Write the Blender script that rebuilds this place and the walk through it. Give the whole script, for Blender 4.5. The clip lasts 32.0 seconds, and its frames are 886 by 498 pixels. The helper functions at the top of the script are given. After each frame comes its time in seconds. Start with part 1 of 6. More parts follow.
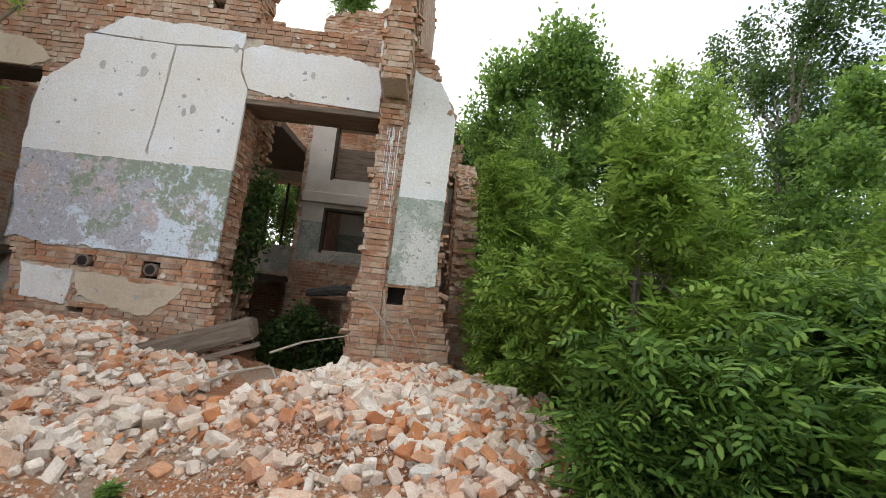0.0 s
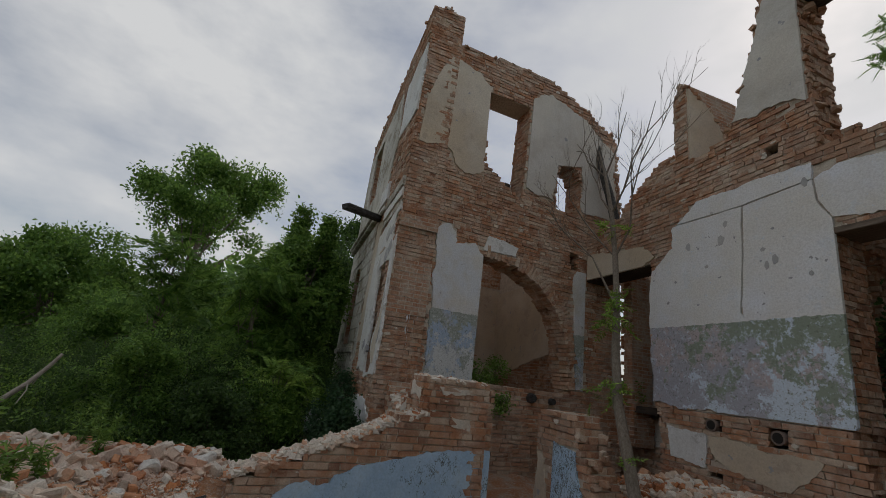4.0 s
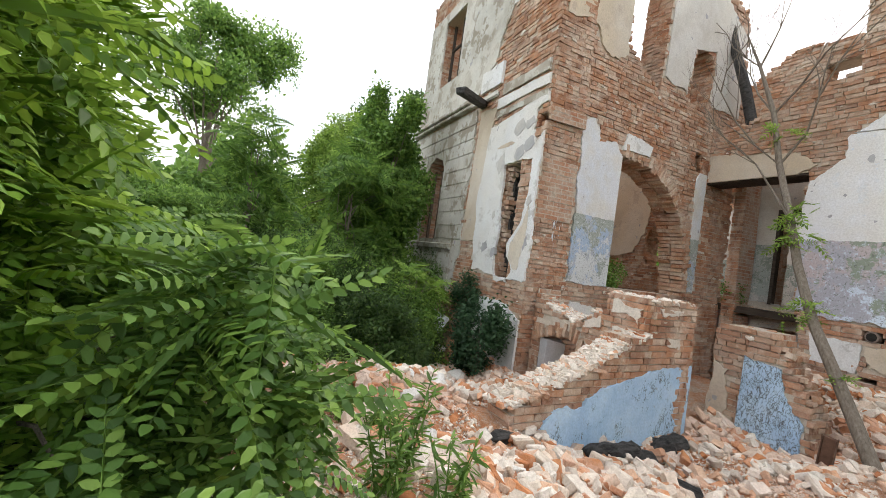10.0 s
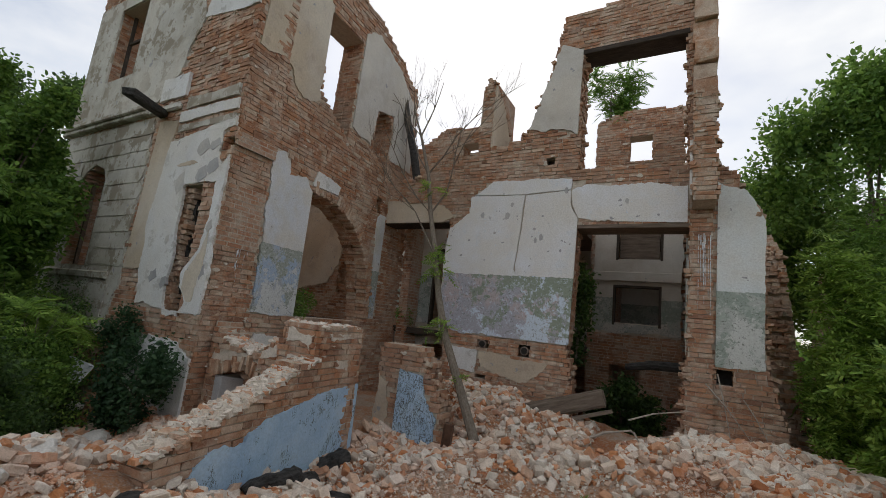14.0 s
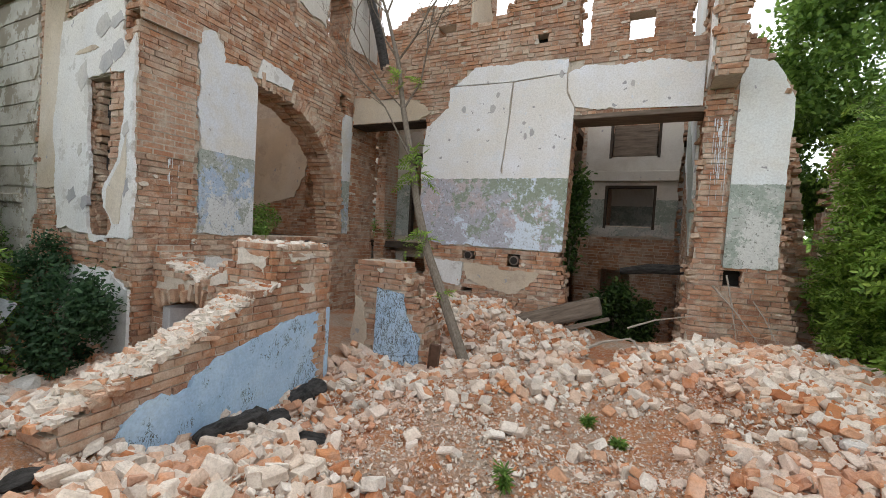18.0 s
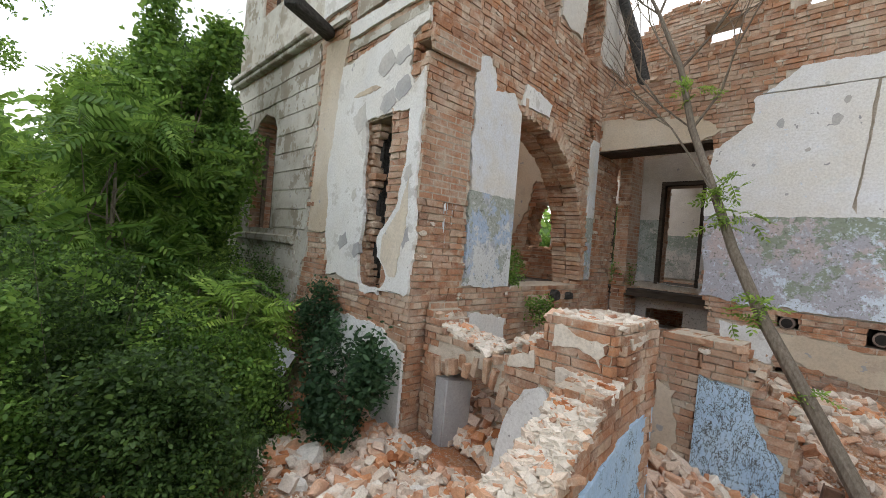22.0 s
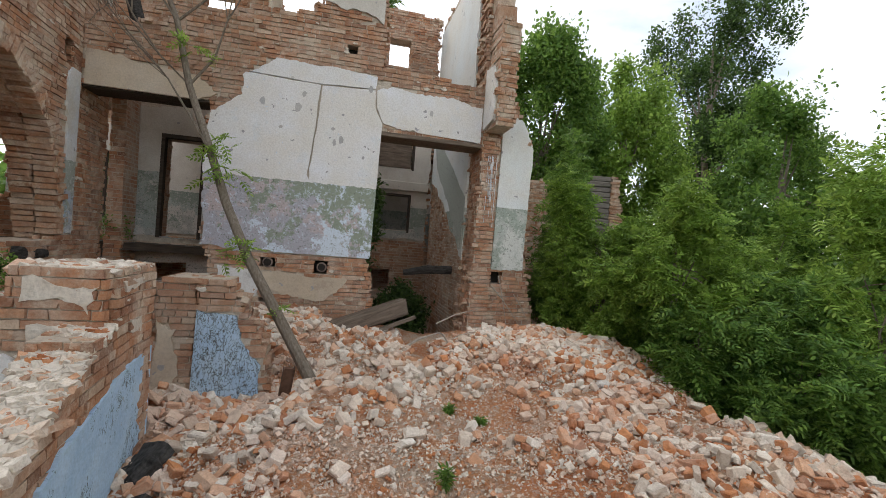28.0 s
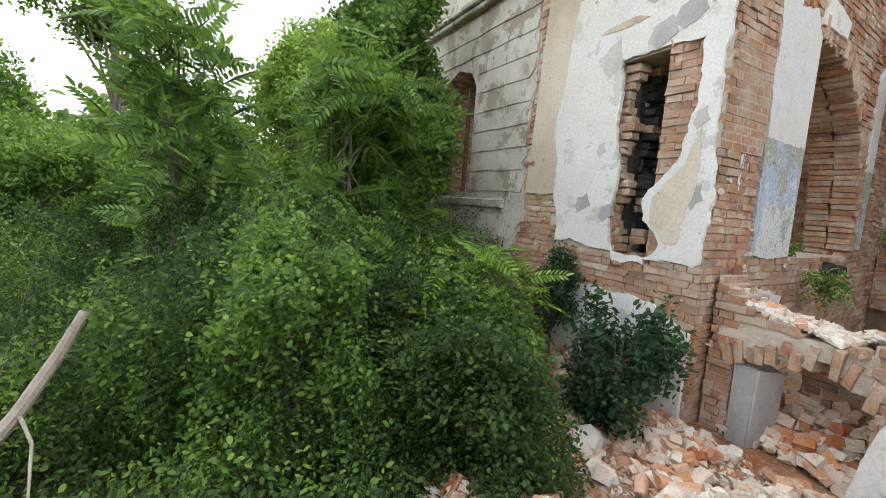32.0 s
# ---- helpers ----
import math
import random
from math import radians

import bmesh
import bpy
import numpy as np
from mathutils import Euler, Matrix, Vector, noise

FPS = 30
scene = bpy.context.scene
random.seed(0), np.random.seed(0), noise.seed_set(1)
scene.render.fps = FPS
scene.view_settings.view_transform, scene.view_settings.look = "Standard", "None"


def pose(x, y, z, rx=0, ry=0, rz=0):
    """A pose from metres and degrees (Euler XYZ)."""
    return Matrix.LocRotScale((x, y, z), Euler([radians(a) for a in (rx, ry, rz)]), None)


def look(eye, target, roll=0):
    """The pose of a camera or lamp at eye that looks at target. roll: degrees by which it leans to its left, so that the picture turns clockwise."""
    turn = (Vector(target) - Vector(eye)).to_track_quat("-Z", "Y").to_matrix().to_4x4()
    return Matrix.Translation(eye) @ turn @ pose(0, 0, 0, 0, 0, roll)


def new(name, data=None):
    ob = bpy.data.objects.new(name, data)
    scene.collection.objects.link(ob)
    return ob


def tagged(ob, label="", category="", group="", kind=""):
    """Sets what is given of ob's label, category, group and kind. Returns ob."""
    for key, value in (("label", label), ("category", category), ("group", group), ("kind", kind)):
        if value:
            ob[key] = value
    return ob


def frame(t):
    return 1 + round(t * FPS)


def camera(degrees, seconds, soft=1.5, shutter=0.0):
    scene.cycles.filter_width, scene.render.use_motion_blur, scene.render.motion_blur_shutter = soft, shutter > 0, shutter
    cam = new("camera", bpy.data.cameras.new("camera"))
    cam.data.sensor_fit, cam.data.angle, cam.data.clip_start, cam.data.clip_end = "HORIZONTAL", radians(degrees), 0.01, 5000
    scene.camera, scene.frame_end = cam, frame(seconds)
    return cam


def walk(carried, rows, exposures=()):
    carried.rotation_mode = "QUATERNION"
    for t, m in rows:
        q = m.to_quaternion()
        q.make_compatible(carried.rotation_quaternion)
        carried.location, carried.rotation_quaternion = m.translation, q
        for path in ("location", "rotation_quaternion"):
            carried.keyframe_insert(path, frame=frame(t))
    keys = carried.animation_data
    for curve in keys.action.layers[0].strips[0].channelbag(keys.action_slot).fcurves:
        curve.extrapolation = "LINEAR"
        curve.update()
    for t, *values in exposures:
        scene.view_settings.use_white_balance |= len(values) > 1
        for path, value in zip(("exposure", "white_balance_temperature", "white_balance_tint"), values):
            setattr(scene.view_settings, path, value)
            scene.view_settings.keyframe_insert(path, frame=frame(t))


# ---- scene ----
# ---- camera ----
cam = camera(92.0, 32.0, soft=0.6)
PATH = [
    (0, (7.443, -5.438, 1.876), (7.480, -3.451, 2.103), 6.1),
    (0.5, (7.703, -5.447, 1.917), (7.778, -3.467, 2.190), 4.3),
    (1, (7.727, -5.390, 1.968), (7.786, -3.421, 2.312), 1.6),
    (1.5, (7.602, -5.101, 1.997), (7.277, -3.185, 2.472), 1.8),
    (2, (7.647, -5.036, 1.995), (6.980, -3.259, 2.626), 3.2),
    (2.5, (7.732, -5.132, 1.964), (6.745, -3.553, 2.695), 3.2),
    (3, (7.683, -5.114, 1.993), (6.375, -3.823, 2.782), 3.4),
    (3.5, (7.528, -5.321, 2.010), (5.968, -4.329, 2.772), 5.0),
    (4, (7.636, -5.514, 2.013), (5.812, -4.928, 2.587), 7.5),
    (4.5, (7.875, -5.887, 2.002), (5.935, -5.576, 2.376), 7.5),
    (6.5, (6.864, -6.639, 2.063), (4.887, -6.868, 1.858), 3.1),
    (7, (6.896, -6.928, 2.039), (4.927, -7.220, 1.844), 2.0),
    (7.5, (6.961, -7.231, 2.075), (4.998, -7.565, 1.886), 2.6),
    (8, (6.921, -7.535, 2.064), (4.941, -7.745, 1.879), 8.0),
    (8.5, (6.688, -7.710, 2.092), (4.702, -7.652, 1.865), 10.0),
    (9, (6.389, -7.711, 2.137), (4.433, -7.339, 1.951), 8.9),
    (9.5, (6.217, -7.752, 2.162), (4.319, -7.126, 2.070), 8.5),
    (10, (6.123, -7.969, 2.180), (4.292, -7.165, 2.206), 8.0),
    (10.5, (6.115, -8.043, 2.208), (4.354, -7.110, 2.378), 7.7),
    (11, (6.136, -8.072, 2.227), (4.461, -7.038, 2.582), 7.8),
    (11.5, (6.164, -8.239, 2.307), (4.579, -7.140, 2.836), 6.7),
    (12, (6.188, -8.241, 2.345), (4.634, -7.137, 2.951), 6.0),
    (12.5, (6.127, -8.114, 2.304), (4.605, -6.917, 2.805), 6.0),
    (13, (6.083, -7.968, 2.256), (4.700, -6.577, 2.644), 5.9),
    (13.5, (6.310, -7.809, 2.224), (5.124, -6.235, 2.563), 6.5),
    (14, (6.522, -7.728, 2.218), (5.528, -6.024, 2.548), 6.2),
    (14.5, (6.627, -7.677, 2.193), (5.781, -5.893, 2.513), 6.2),
    (15, (6.692, -7.748, 2.158), (6.013, -5.886, 2.430), 5.8),
    (15.5, (6.714, -7.819, 2.128), (6.167, -5.903, 2.295), 5.2),
    (17.5, (6.250, -7.097, 2.210), (5.483, -5.250, 2.195), 2.8),
    (18, (6.115, -6.928, 2.209), (5.213, -5.144, 2.140), 3.4),
    (18.5, (5.727, -6.679, 2.202), (4.598, -5.033, 2.071), 4.9),
    (19, (5.285, -6.577, 2.184), (3.885, -5.160, 2.002), 6.2),
    (19.5, (4.994, -6.599, 2.173), (3.445, -5.344, 2.018), 5.3),
    (20, (4.653, -6.652, 2.214), (3.009, -5.520, 2.092), 5.5),
    (20.5, (4.467, -6.957, 2.275), (2.736, -5.968, 2.118), 7.0),
    (21, (4.205, -6.925, 2.379), (2.550, -5.809, 2.259), 6.5),
    (21.5, (4.137, -6.794, 2.464), (2.621, -5.492, 2.409), 5.3),
    (22, (4.061, -6.893, 2.484), (2.598, -5.530, 2.467), 4.8),
    (22.5, (4.070, -7.032, 2.492), (2.651, -5.623, 2.508), 4.6),
    (23, (4.155, -7.127, 2.499), (2.846, -5.616, 2.566), 5.1),
    (23.5, (4.282, -7.197, 2.526), (3.172, -5.539, 2.659), 5.1),
    (24, (4.314, -7.198, 2.534), (3.496, -5.394, 2.809), 4.6),
    (24.5, (4.310, -7.275, 2.551), (3.706, -5.426, 3.015), 4.0),
    (25, (4.216, -7.272, 2.547), (3.875, -5.367, 3.052), 4.5),
    (25.5, (4.265, -7.372, 2.511), (4.264, -5.422, 2.955), 5.3),
    (26, (4.332, -7.458, 2.472), (4.624, -5.510, 2.816), 5.3),
    (26.5, (4.436, -7.525, 2.494), (4.942, -5.605, 2.740), 4.0),
    (28.5, (4.292, -7.269, 2.342), (4.636, -5.301, 2.255), 3.7),
    (29, (4.357, -7.243, 2.375), (4.150, -5.259, 2.234), 3.7),
    (29.5, (4.036, -7.101, 2.335), (3.191, -5.294, 2.191), 4.2),
    (30, (3.639, -7.318, 2.332), (2.240, -5.896, 2.190), 6.5),
    (30.5, (3.504, -7.536, 2.310), (1.688, -6.719, 2.135), 7.8),
    (31, (3.167, -7.544, 2.276), (1.285, -6.911, 2.034), 6.0),
    (31.5, (2.994, -7.637, 2.341), (1.153, -6.906, 2.063), 4.9),
    (32, (2.745, -7.849, 2.314), (1.010, -6.876, 2.102), 4.4),
]
walk(cam, [(t, look(eye, target, roll)) for t, eye, target, roll in PATH],
     exposures=[(0, 0.8, 6662, 10), (1.2, 0.65, 6657, 10), (2.4, -0.3, 6561, 10), (2.9, -0.95, 6500, 10), (4.2, -1.05, 6500, 10), (6.2, 0.4, 6632, 10), (7, 0.75, 6662, 10), (8, 0.85, 6662, 10), (9, 1.15, 6662, 10), (10, 0.95, 6662, 10), (10.8, 0.4, 6632, 10), (11.8, -0.95, 6500, 10), (12.5, -1.1, 6500, 10), (13.6, -0.5, 6540, 10), (15.5, -0.2, 6586, 10), (18, 0.7, 6662, 10), (23, 0.75, 6662, 10), (24.2, 0.25, 6616, 10), (25.2, -0.55, 6536, 10), (26.4, -0.65, 6525, 10), (28.2, 0.5, 6642, 10), (29, 0.65, 6657, 10), (32, 1.2, 6662, 10)])

# ---- light ----
world = bpy.data.worlds.new("world")
scene.world = world
world.use_nodes = True
wn = world.node_tree
wn.nodes.clear()
w_out = wn.nodes.new("ShaderNodeOutputWorld")
w_bg = wn.nodes.new("ShaderNodeBackground")
w_sky = wn.nodes.new("ShaderNodeTexSky")
w_sky.sky_type = "NISHITA"
w_sky.sun_disc = False
w_sky.sun_elevation, w_sky.sun_rotation = radians(42), radians(-25)
w_sky.dust_density = 1.2
w_sky.ozone_density = 1.5
w_co = wn.nodes.new("ShaderNodeTexCoord")
w_map = wn.nodes.new("ShaderNodeMapping")
w_map.inputs["Scale"].default_value = (1.0, 1.0, 2.2)
w_noise = wn.nodes.new("ShaderNodeTexNoise")
w_noise.inputs["Scale"].default_value = 2.2
w_noise.inputs["Detail"].default_value = 7.0
w_noise.inputs["Roughness"].default_value = 0.55
w_ramp = wn.nodes.new("ShaderNodeValToRGB")
w_ramp.color_ramp.elements[0].position, w_ramp.color_ramp.elements[1].position = 0.3, 0.64
w_ramp.color_ramp.elements[0].color = (0.25, 0.25, 0.25, 1)
w_mix = wn.nodes.new("ShaderNodeMixRGB")
w_mix.inputs[2].default_value = (8.6, 8.7, 8.8, 1)
wn.links.new(w_co.outputs["Generated"], w_map.inputs["Vector"])
wn.links.new(w_map.outputs["Vector"], w_noise.inputs["Vector"])
wn.links.new(w_noise.outputs["Fac"], w_ramp.inputs["Fac"])
wn.links.new(w_ramp.outputs["Color"], w_mix.inputs[0])
wn.links.new(w_sky.outputs["Color"], w_mix.inputs[1])
wn.links.new(w_mix.outputs["Color"], w_bg.inputs["Color"])
w_bg.inputs["Strength"].default_value = 0.15
wn.links.new(w_bg.outputs["Background"], w_out.inputs["Surface"])

sun_data = bpy.data.lights.new("sun", "SUN")
sun_data.energy, sun_data.angle, sun_data.color = 1.2, radians(14), (1.0, 0.95, 0.88)
sun = new("sun", sun_data)
sun.matrix_world = look((-9, 20, 20), (0, 0, 0))


# ---- materials ----
def material(name, rough=0.9):
    m = bpy.data.materials.new(name)
    m.use_nodes = True
    b = m.node_tree.nodes["Principled BSDF"]
    b.inputs["Roughness"].default_value = rough
    b.inputs["Specular IOR Level"].default_value = 0.25
    return m, m.node_tree, b


def node(nt, kind, **values):
    n = nt.nodes.new("ShaderNode" + kind)
    for key, value in values.items():
        n.inputs[key.replace("_", " ")].default_value = value
    return n


def noise_tex(nt, scale, detail=5.0, rough=0.6, vec=None):
    n = node(nt, "TexNoise", Scale=scale, Detail=detail, Roughness=rough)
    if vec is None:
        vec = nt.nodes.new("ShaderNodeTexCoord").outputs["Object"]
    nt.links.new(vec, n.inputs["Vector"])
    return n.outputs["Fac"]


def ramp(nt, fac, stops):
    r = nt.nodes.new("ShaderNodeValToRGB")
    e = r.color_ramp.elements
    while len(e) < len(stops):
        e.new(0.5)
    for el, (p, c) in zip(e, stops):
        el.position, el.color = p, (*c, 1)
    nt.links.new(fac, r.inputs["Fac"])
    return r.outputs["Color"]


def grey(p0, p1, a=0.0, b=1.0):
    return [(p0, (a, a, a)), (p1, (b, b, b))]


def mix(nt, fac, a, b, mode="MIX"):
    n = nt.nodes.new("ShaderNodeMixRGB")
    n.blend_type = mode
    for k, v in enumerate((fac, a, b)):
        if isinstance(v, (int, float)):
            n.inputs[k].default_value = v if k == 0 else (v, v, v, 1)
        elif isinstance(v, tuple):
            n.inputs[k].default_value = (*v, 1)
        else:
            nt.links.new(v, n.inputs[k])
    return n.outputs["Color"]


def calc(nt, op, a, b=0.0):
    n = nt.nodes.new("ShaderNodeMath")
    n.operation = op
    for k, v in enumerate((a, b)):
        if isinstance(v, (int, float)):
            n.inputs[k].default_value = v
        else:
            nt.links.new(v, n.inputs[k])
    return n.outputs["Value"]


def bump(nt, b, height, strength=0.4, dist=0.02):
    n = node(nt, "Bump", Strength=strength, Distance=dist)
    nt.links.new(height, n.inputs["Height"])
    nt.links.new(n.outputs["Normal"], b.inputs["Normal"])


def piece_random(nt):
    """One number for each piece, whether it is an object of its own or an island of a joined mesh."""
    o = nt.nodes.new("ShaderNodeObjectInfo").outputs["Random"]
    g = nt.nodes.new("ShaderNodeNewGeometry").outputs["Random Per Island"]
    return calc(nt, "FRACT", calc(nt, "ADD", calc(nt, "MULTIPLY", o, 7.3), g))


def world_pos(nt):
    return nt.nodes.new("ShaderNodeNewGeometry").outputs["Position"]


def brick_material(name, stops, dust=0.35, dust_col=(0.72, 0.64, 0.54), low=0.5, tint=0.0, speck=0.3, smear=0.0):
    m, nt, b = material(name, 0.93)
    pos = world_pos(nt)
    c = ramp(nt, piece_random(nt), stops)
    c = mix(nt, ramp(nt, noise_tex(nt, 9, 6, 0.65, pos), grey(0.35, 0.7, low, 1.1)), (0.16, 0.07, 0.04), c)
    f = ramp(nt, noise_tex(nt, 1.6, 10, 0.75, pos), grey(0.46, 0.66, 0.0, dust))
    c = mix(nt, f, c, dust_col)
    if tint:
        c = mix(nt, ramp(nt, noise_tex(nt, 0.8, 6, 0.65, pos), grey(0.5, 0.62, 0.0, tint)), c, (0.55, 0.21, 0.09))
    if smear:
        c = mix(nt, ramp(nt, noise_tex(nt, 5.5, 8, 0.72, pos), grey(0.53, 0.62, 0.0, smear)), c, (0.66, 0.57, 0.46))
        c = mix(nt, ramp(nt, noise_tex(nt, 0.55, 5, 0.6, pos), grey(0.5, 0.68, 0.0, 0.45)), c, (0.3, 0.24, 0.19))
    fine = noise_tex(nt, 60, 4, 0.6, pos)
    c = mix(nt, ramp(nt, fine, grey(0.35, 0.75, 0.0, speck)), c, (0.58, 0.44, 0.32))
    c = mix(nt, ramp(nt, noise_tex(nt, 70, 4, 0.65, pos), grey(0.3, 0.6, 0.7, 1.05)), (0.14, 0.08, 0.05), c)
    nt.links.new(c, b.inputs["Base Color"])
    bump(nt, b, noise_tex(nt, 35, 5, 0.7, pos), 0.9, 0.015)
    return m


BRICK = brick_material("brick_red", [(0.0, (0.22, 0.095, 0.055)), (0.2, (0.39, 0.165, 0.085)), (0.55, (0.52, 0.235, 0.115)),
                                     (0.82, (0.46, 0.27, 0.17)), (1.0, (0.66, 0.52, 0.4))], 0.6, smear=0.5)
BRICK_PALE = brick_material("brick_weathered", [(0.0, (0.34, 0.15, 0.075)), (0.4, (0.54, 0.27, 0.14)), (0.8, (0.58, 0.4, 0.28)),
                                                (1.0, (0.66, 0.55, 0.44))], 0.75, smear=0.7)
RUBBLE = brick_material("rubble_brick", [(0.0, (0.42, 0.15, 0.06)), (0.16, (0.64, 0.27, 0.11)), (0.3, (0.68, 0.4, 0.25)), (0.42, (0.72, 0.58, 0.46)),
                                         (0.62, (0.79, 0.71, 0.61)), (0.86, (0.84, 0.79, 0.71)), (1.0, (0.5, 0.42, 0.34))], 0.5, (0.8, 0.73, 0.64), 0.7, 0.3, 0.08)


def core_material(name, mortar=(0.56, 0.48, 0.39)):
    """Brickwork in section: courses that show on reveals, broken ends and tops."""
    m, nt, b = material(name, 0.95)
    co = nt.nodes.new("ShaderNodeTexCoord").outputs["Object"]
    sep = nt.nodes.new("ShaderNodeSeparateXYZ")
    nt.links.new(co, sep.inputs[0])
    com = nt.nodes.new("ShaderNodeCombineXYZ")
    nt.links.new(calc(nt, "ADD", sep.outputs[0], sep.outputs[1]), com.inputs[0])
    nt.links.new(sep.outputs[2], com.inputs[1])
    t = node(nt, "TexBrick", Color1=(0.42, 0.17, 0.09, 1), Color2=(0.5, 0.27, 0.16, 1), Mortar=(*mortar, 1), Scale=1.0)
    t.inputs["Mortar Size"].default_value = 0.009
    t.inputs["Brick Width"].default_value, t.inputs["Row Height"].default_value = 0.25, 0.072
    nt.links.new(com.outputs[0], t.inputs["Vector"])
    f = ramp(nt, noise_tex(nt, 3.5, 7, 0.7), grey(0.42, 0.62, 0.05, 0.95))
    c = mix(nt, f, t.outputs["Color"], mortar)
    c = mix(nt, ramp(nt, noise_tex(nt, 22, 6, 0.7), grey(0.3, 0.7, 0.6, 1.1)), (0.16, 0.11, 0.08), c)
    nt.links.new(c, b.inputs["Base Color"])
    bump(nt, b, noise_tex(nt, 18, 7, 0.75), 0.9, 0.03)
    return m


CORE = core_material("brickwork_core")


def plaster_material(name, upper, stain, dado_z=None, dado=None, under=(0.62, 0.6, 0.57), seed=0.0, wear=0.45, streak=0.16, fade=0.0, bare=0.59):
    """Old limewash, with a painted and flaking dado below dado_z."""
    m, nt, b = material(name, 0.88)
    pos = world_pos(nt)
    mp = nt.nodes.new("ShaderNodeMapping")
    mp.inputs["Location"].default_value = (seed, seed * 0.7, 0)
    nt.links.new(pos, mp.inputs["Vector"])
    v = mp.outputs["Vector"]
    m2 = nt.nodes.new("ShaderNodeMapping")
    m2.inputs["Location"].default_value = (seed + 7.7, 3.1, 5.3)
    nt.links.new(pos, m2.inputs["Vector"])
    mp2 = m2.outputs["Vector"]
    c = mix(nt, ramp(nt, noise_tex(nt, 1.3, 8, 0.68, v), grey(0.42, 0.66)), upper, stain)
    st = nt.nodes.new("ShaderNodeMapping")
    st.inputs["Scale"].default_value = (6, 6, 0.5)
    nt.links.new(v, st.inputs["Vector"])
    c = mix(nt, ramp(nt, noise_tex(nt, 1.0, 6, 0.6, st.outputs["Vector"]), grey(0.55, 0.78, 0.0, streak)), c, (0.42, 0.36, 0.29))
    worn = noise_tex(nt, 2.7, 9, 0.72, mp2)
    c = mix(nt, ramp(nt, worn, grey(bare, bare + 0.015, 0.0, wear)), c, under)
    c = mix(nt, ramp(nt, noise_tex(nt, 0.7, 4, 0.6, mp2), grey(0.45, 0.62, 0.0, 0.5)), c, (0.74, 0.7, 0.62))
    spots = noise_tex(nt, 5.5, 3, 0.5, v)
    c = mix(nt, ramp(nt, spots, grey(0.7, 0.71)), c, (0.36, 0.36, 0.37))
    c = mix(nt, ramp(nt, noise_tex(nt, 15, 5, 0.65, mp2), grey(0.665, 0.68, 0.0, 0.75)), c, under)
    if dado_z is not None:
        sep = nt.nodes.new("ShaderNodeSeparateXYZ")
        nt.links.new(v, sep.inputs[0])
        edge = calc(nt, "ADD", sep.outputs[2], calc(nt, "MULTIPLY", noise_tex(nt, 9, 3, 0.6, v), 0.06))
        low = calc(nt, "LESS_THAN", edge, dado_z + 0.03)
        ps = nt.nodes.new("ShaderNodeSeparateXYZ")
        nt.links.new(pos, ps.inputs[0])
        along = calc(nt, "MULTIPLY", calc(nt, "SUBTRACT", ps.outputs[0], 3.7), fade)
        up = calc(nt, "MULTIPLY", calc(nt, "SUBTRACT", ps.outputs[2], dado_z - 0.55), 0.14)
        d = mix(nt, ramp(nt, noise_tex(nt, 1.4, 9, 0.7, mp2), grey(0.49, 0.53)), dado[0], dado[2])
        d = mix(nt, ramp(nt, calc(nt, "ADD", noise_tex(nt, 2.2, 9, 0.72, v), calc(nt, "ADD", along, up)), grey(0.5, 0.53)), d, dado[1])
        d = mix(nt, ramp(nt, calc(nt, "ADD", noise_tex(nt, 2.0, 10, 0.74, mp2), calc(nt, "SUBTRACT", along, up)), grey(0.55, 0.565)), d, under)
        d = mix(nt, ramp(nt, noise_tex(nt, 17, 8, 0.8, mp2), grey(0.56, 0.58, 0.0, 0.75)), d, under)
        d = mix(nt, ramp(nt, noise_tex(nt, 30, 6, 0.75, v), grey(0.57, 0.61, 0.0, 0.8)), d, (0.13, 0.15, 0.12))
        c = mix(nt, low, c, d)
    c = mix(nt, ramp(nt, noise_tex(nt, 40, 5, 0.7, v), grey(0.3, 0.7, 0.7, 1.1)), (0.2, 0.18, 0.16), c)
    nt.links.new(c, b.inputs["Base Color"])
    bump(nt, b, noise_tex(nt, 14, 8, 0.7, v), 0.5, 0.015)
    return m


PLASTER_B = plaster_material("limewash_dado_grey", (0.79, 0.81, 0.85), (0.74, 0.73, 0.71), 3.21,
                             ((0.43, 0.43, 0.49), (0.28, 0.33, 0.26), (0.52, 0.45, 0.46)), (0.64, 0.73, 0.83), 3.0, 0.35, 0.1, 0.045)
PLASTER_A = plaster_material("limewash_dado_blue", (0.66, 0.7, 0.76), (0.6, 0.56, 0.48), 3.15,
                             ((0.42, 0.45, 0.5), (0.34, 0.37, 0.33), (0.38, 0.48, 0.62)), (0.62, 0.64, 0.64), 11.0)
PLASTER_R = plaster_material("limewash_dado_green", (0.76, 0.81, 0.82), (0.66, 0.7, 0.7), 3.11,
                             ((0.42, 0.48, 0.43), (0.34, 0.4, 0.35), (0.5, 0.53, 0.5)), (0.66, 0.68, 0.65), 21.0)
# white toned down to paint indoor dimness; also used as grey plaster outdoors
PLASTER_IN = plaster_material("limewash_dimmed_grey", (0.62, 0.6, 0.56), (0.5, 0.46, 0.4), 3.3,
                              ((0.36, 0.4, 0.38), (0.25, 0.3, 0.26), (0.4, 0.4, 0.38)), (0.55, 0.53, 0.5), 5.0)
PLASTER_C = plaster_material("limewash_white", (0.78, 0.79, 0.79), (0.66, 0.66, 0.65), None, None, (0.5, 0.49, 0.47), 8.0, 0.75, 0.1, 0.0, 0.57)
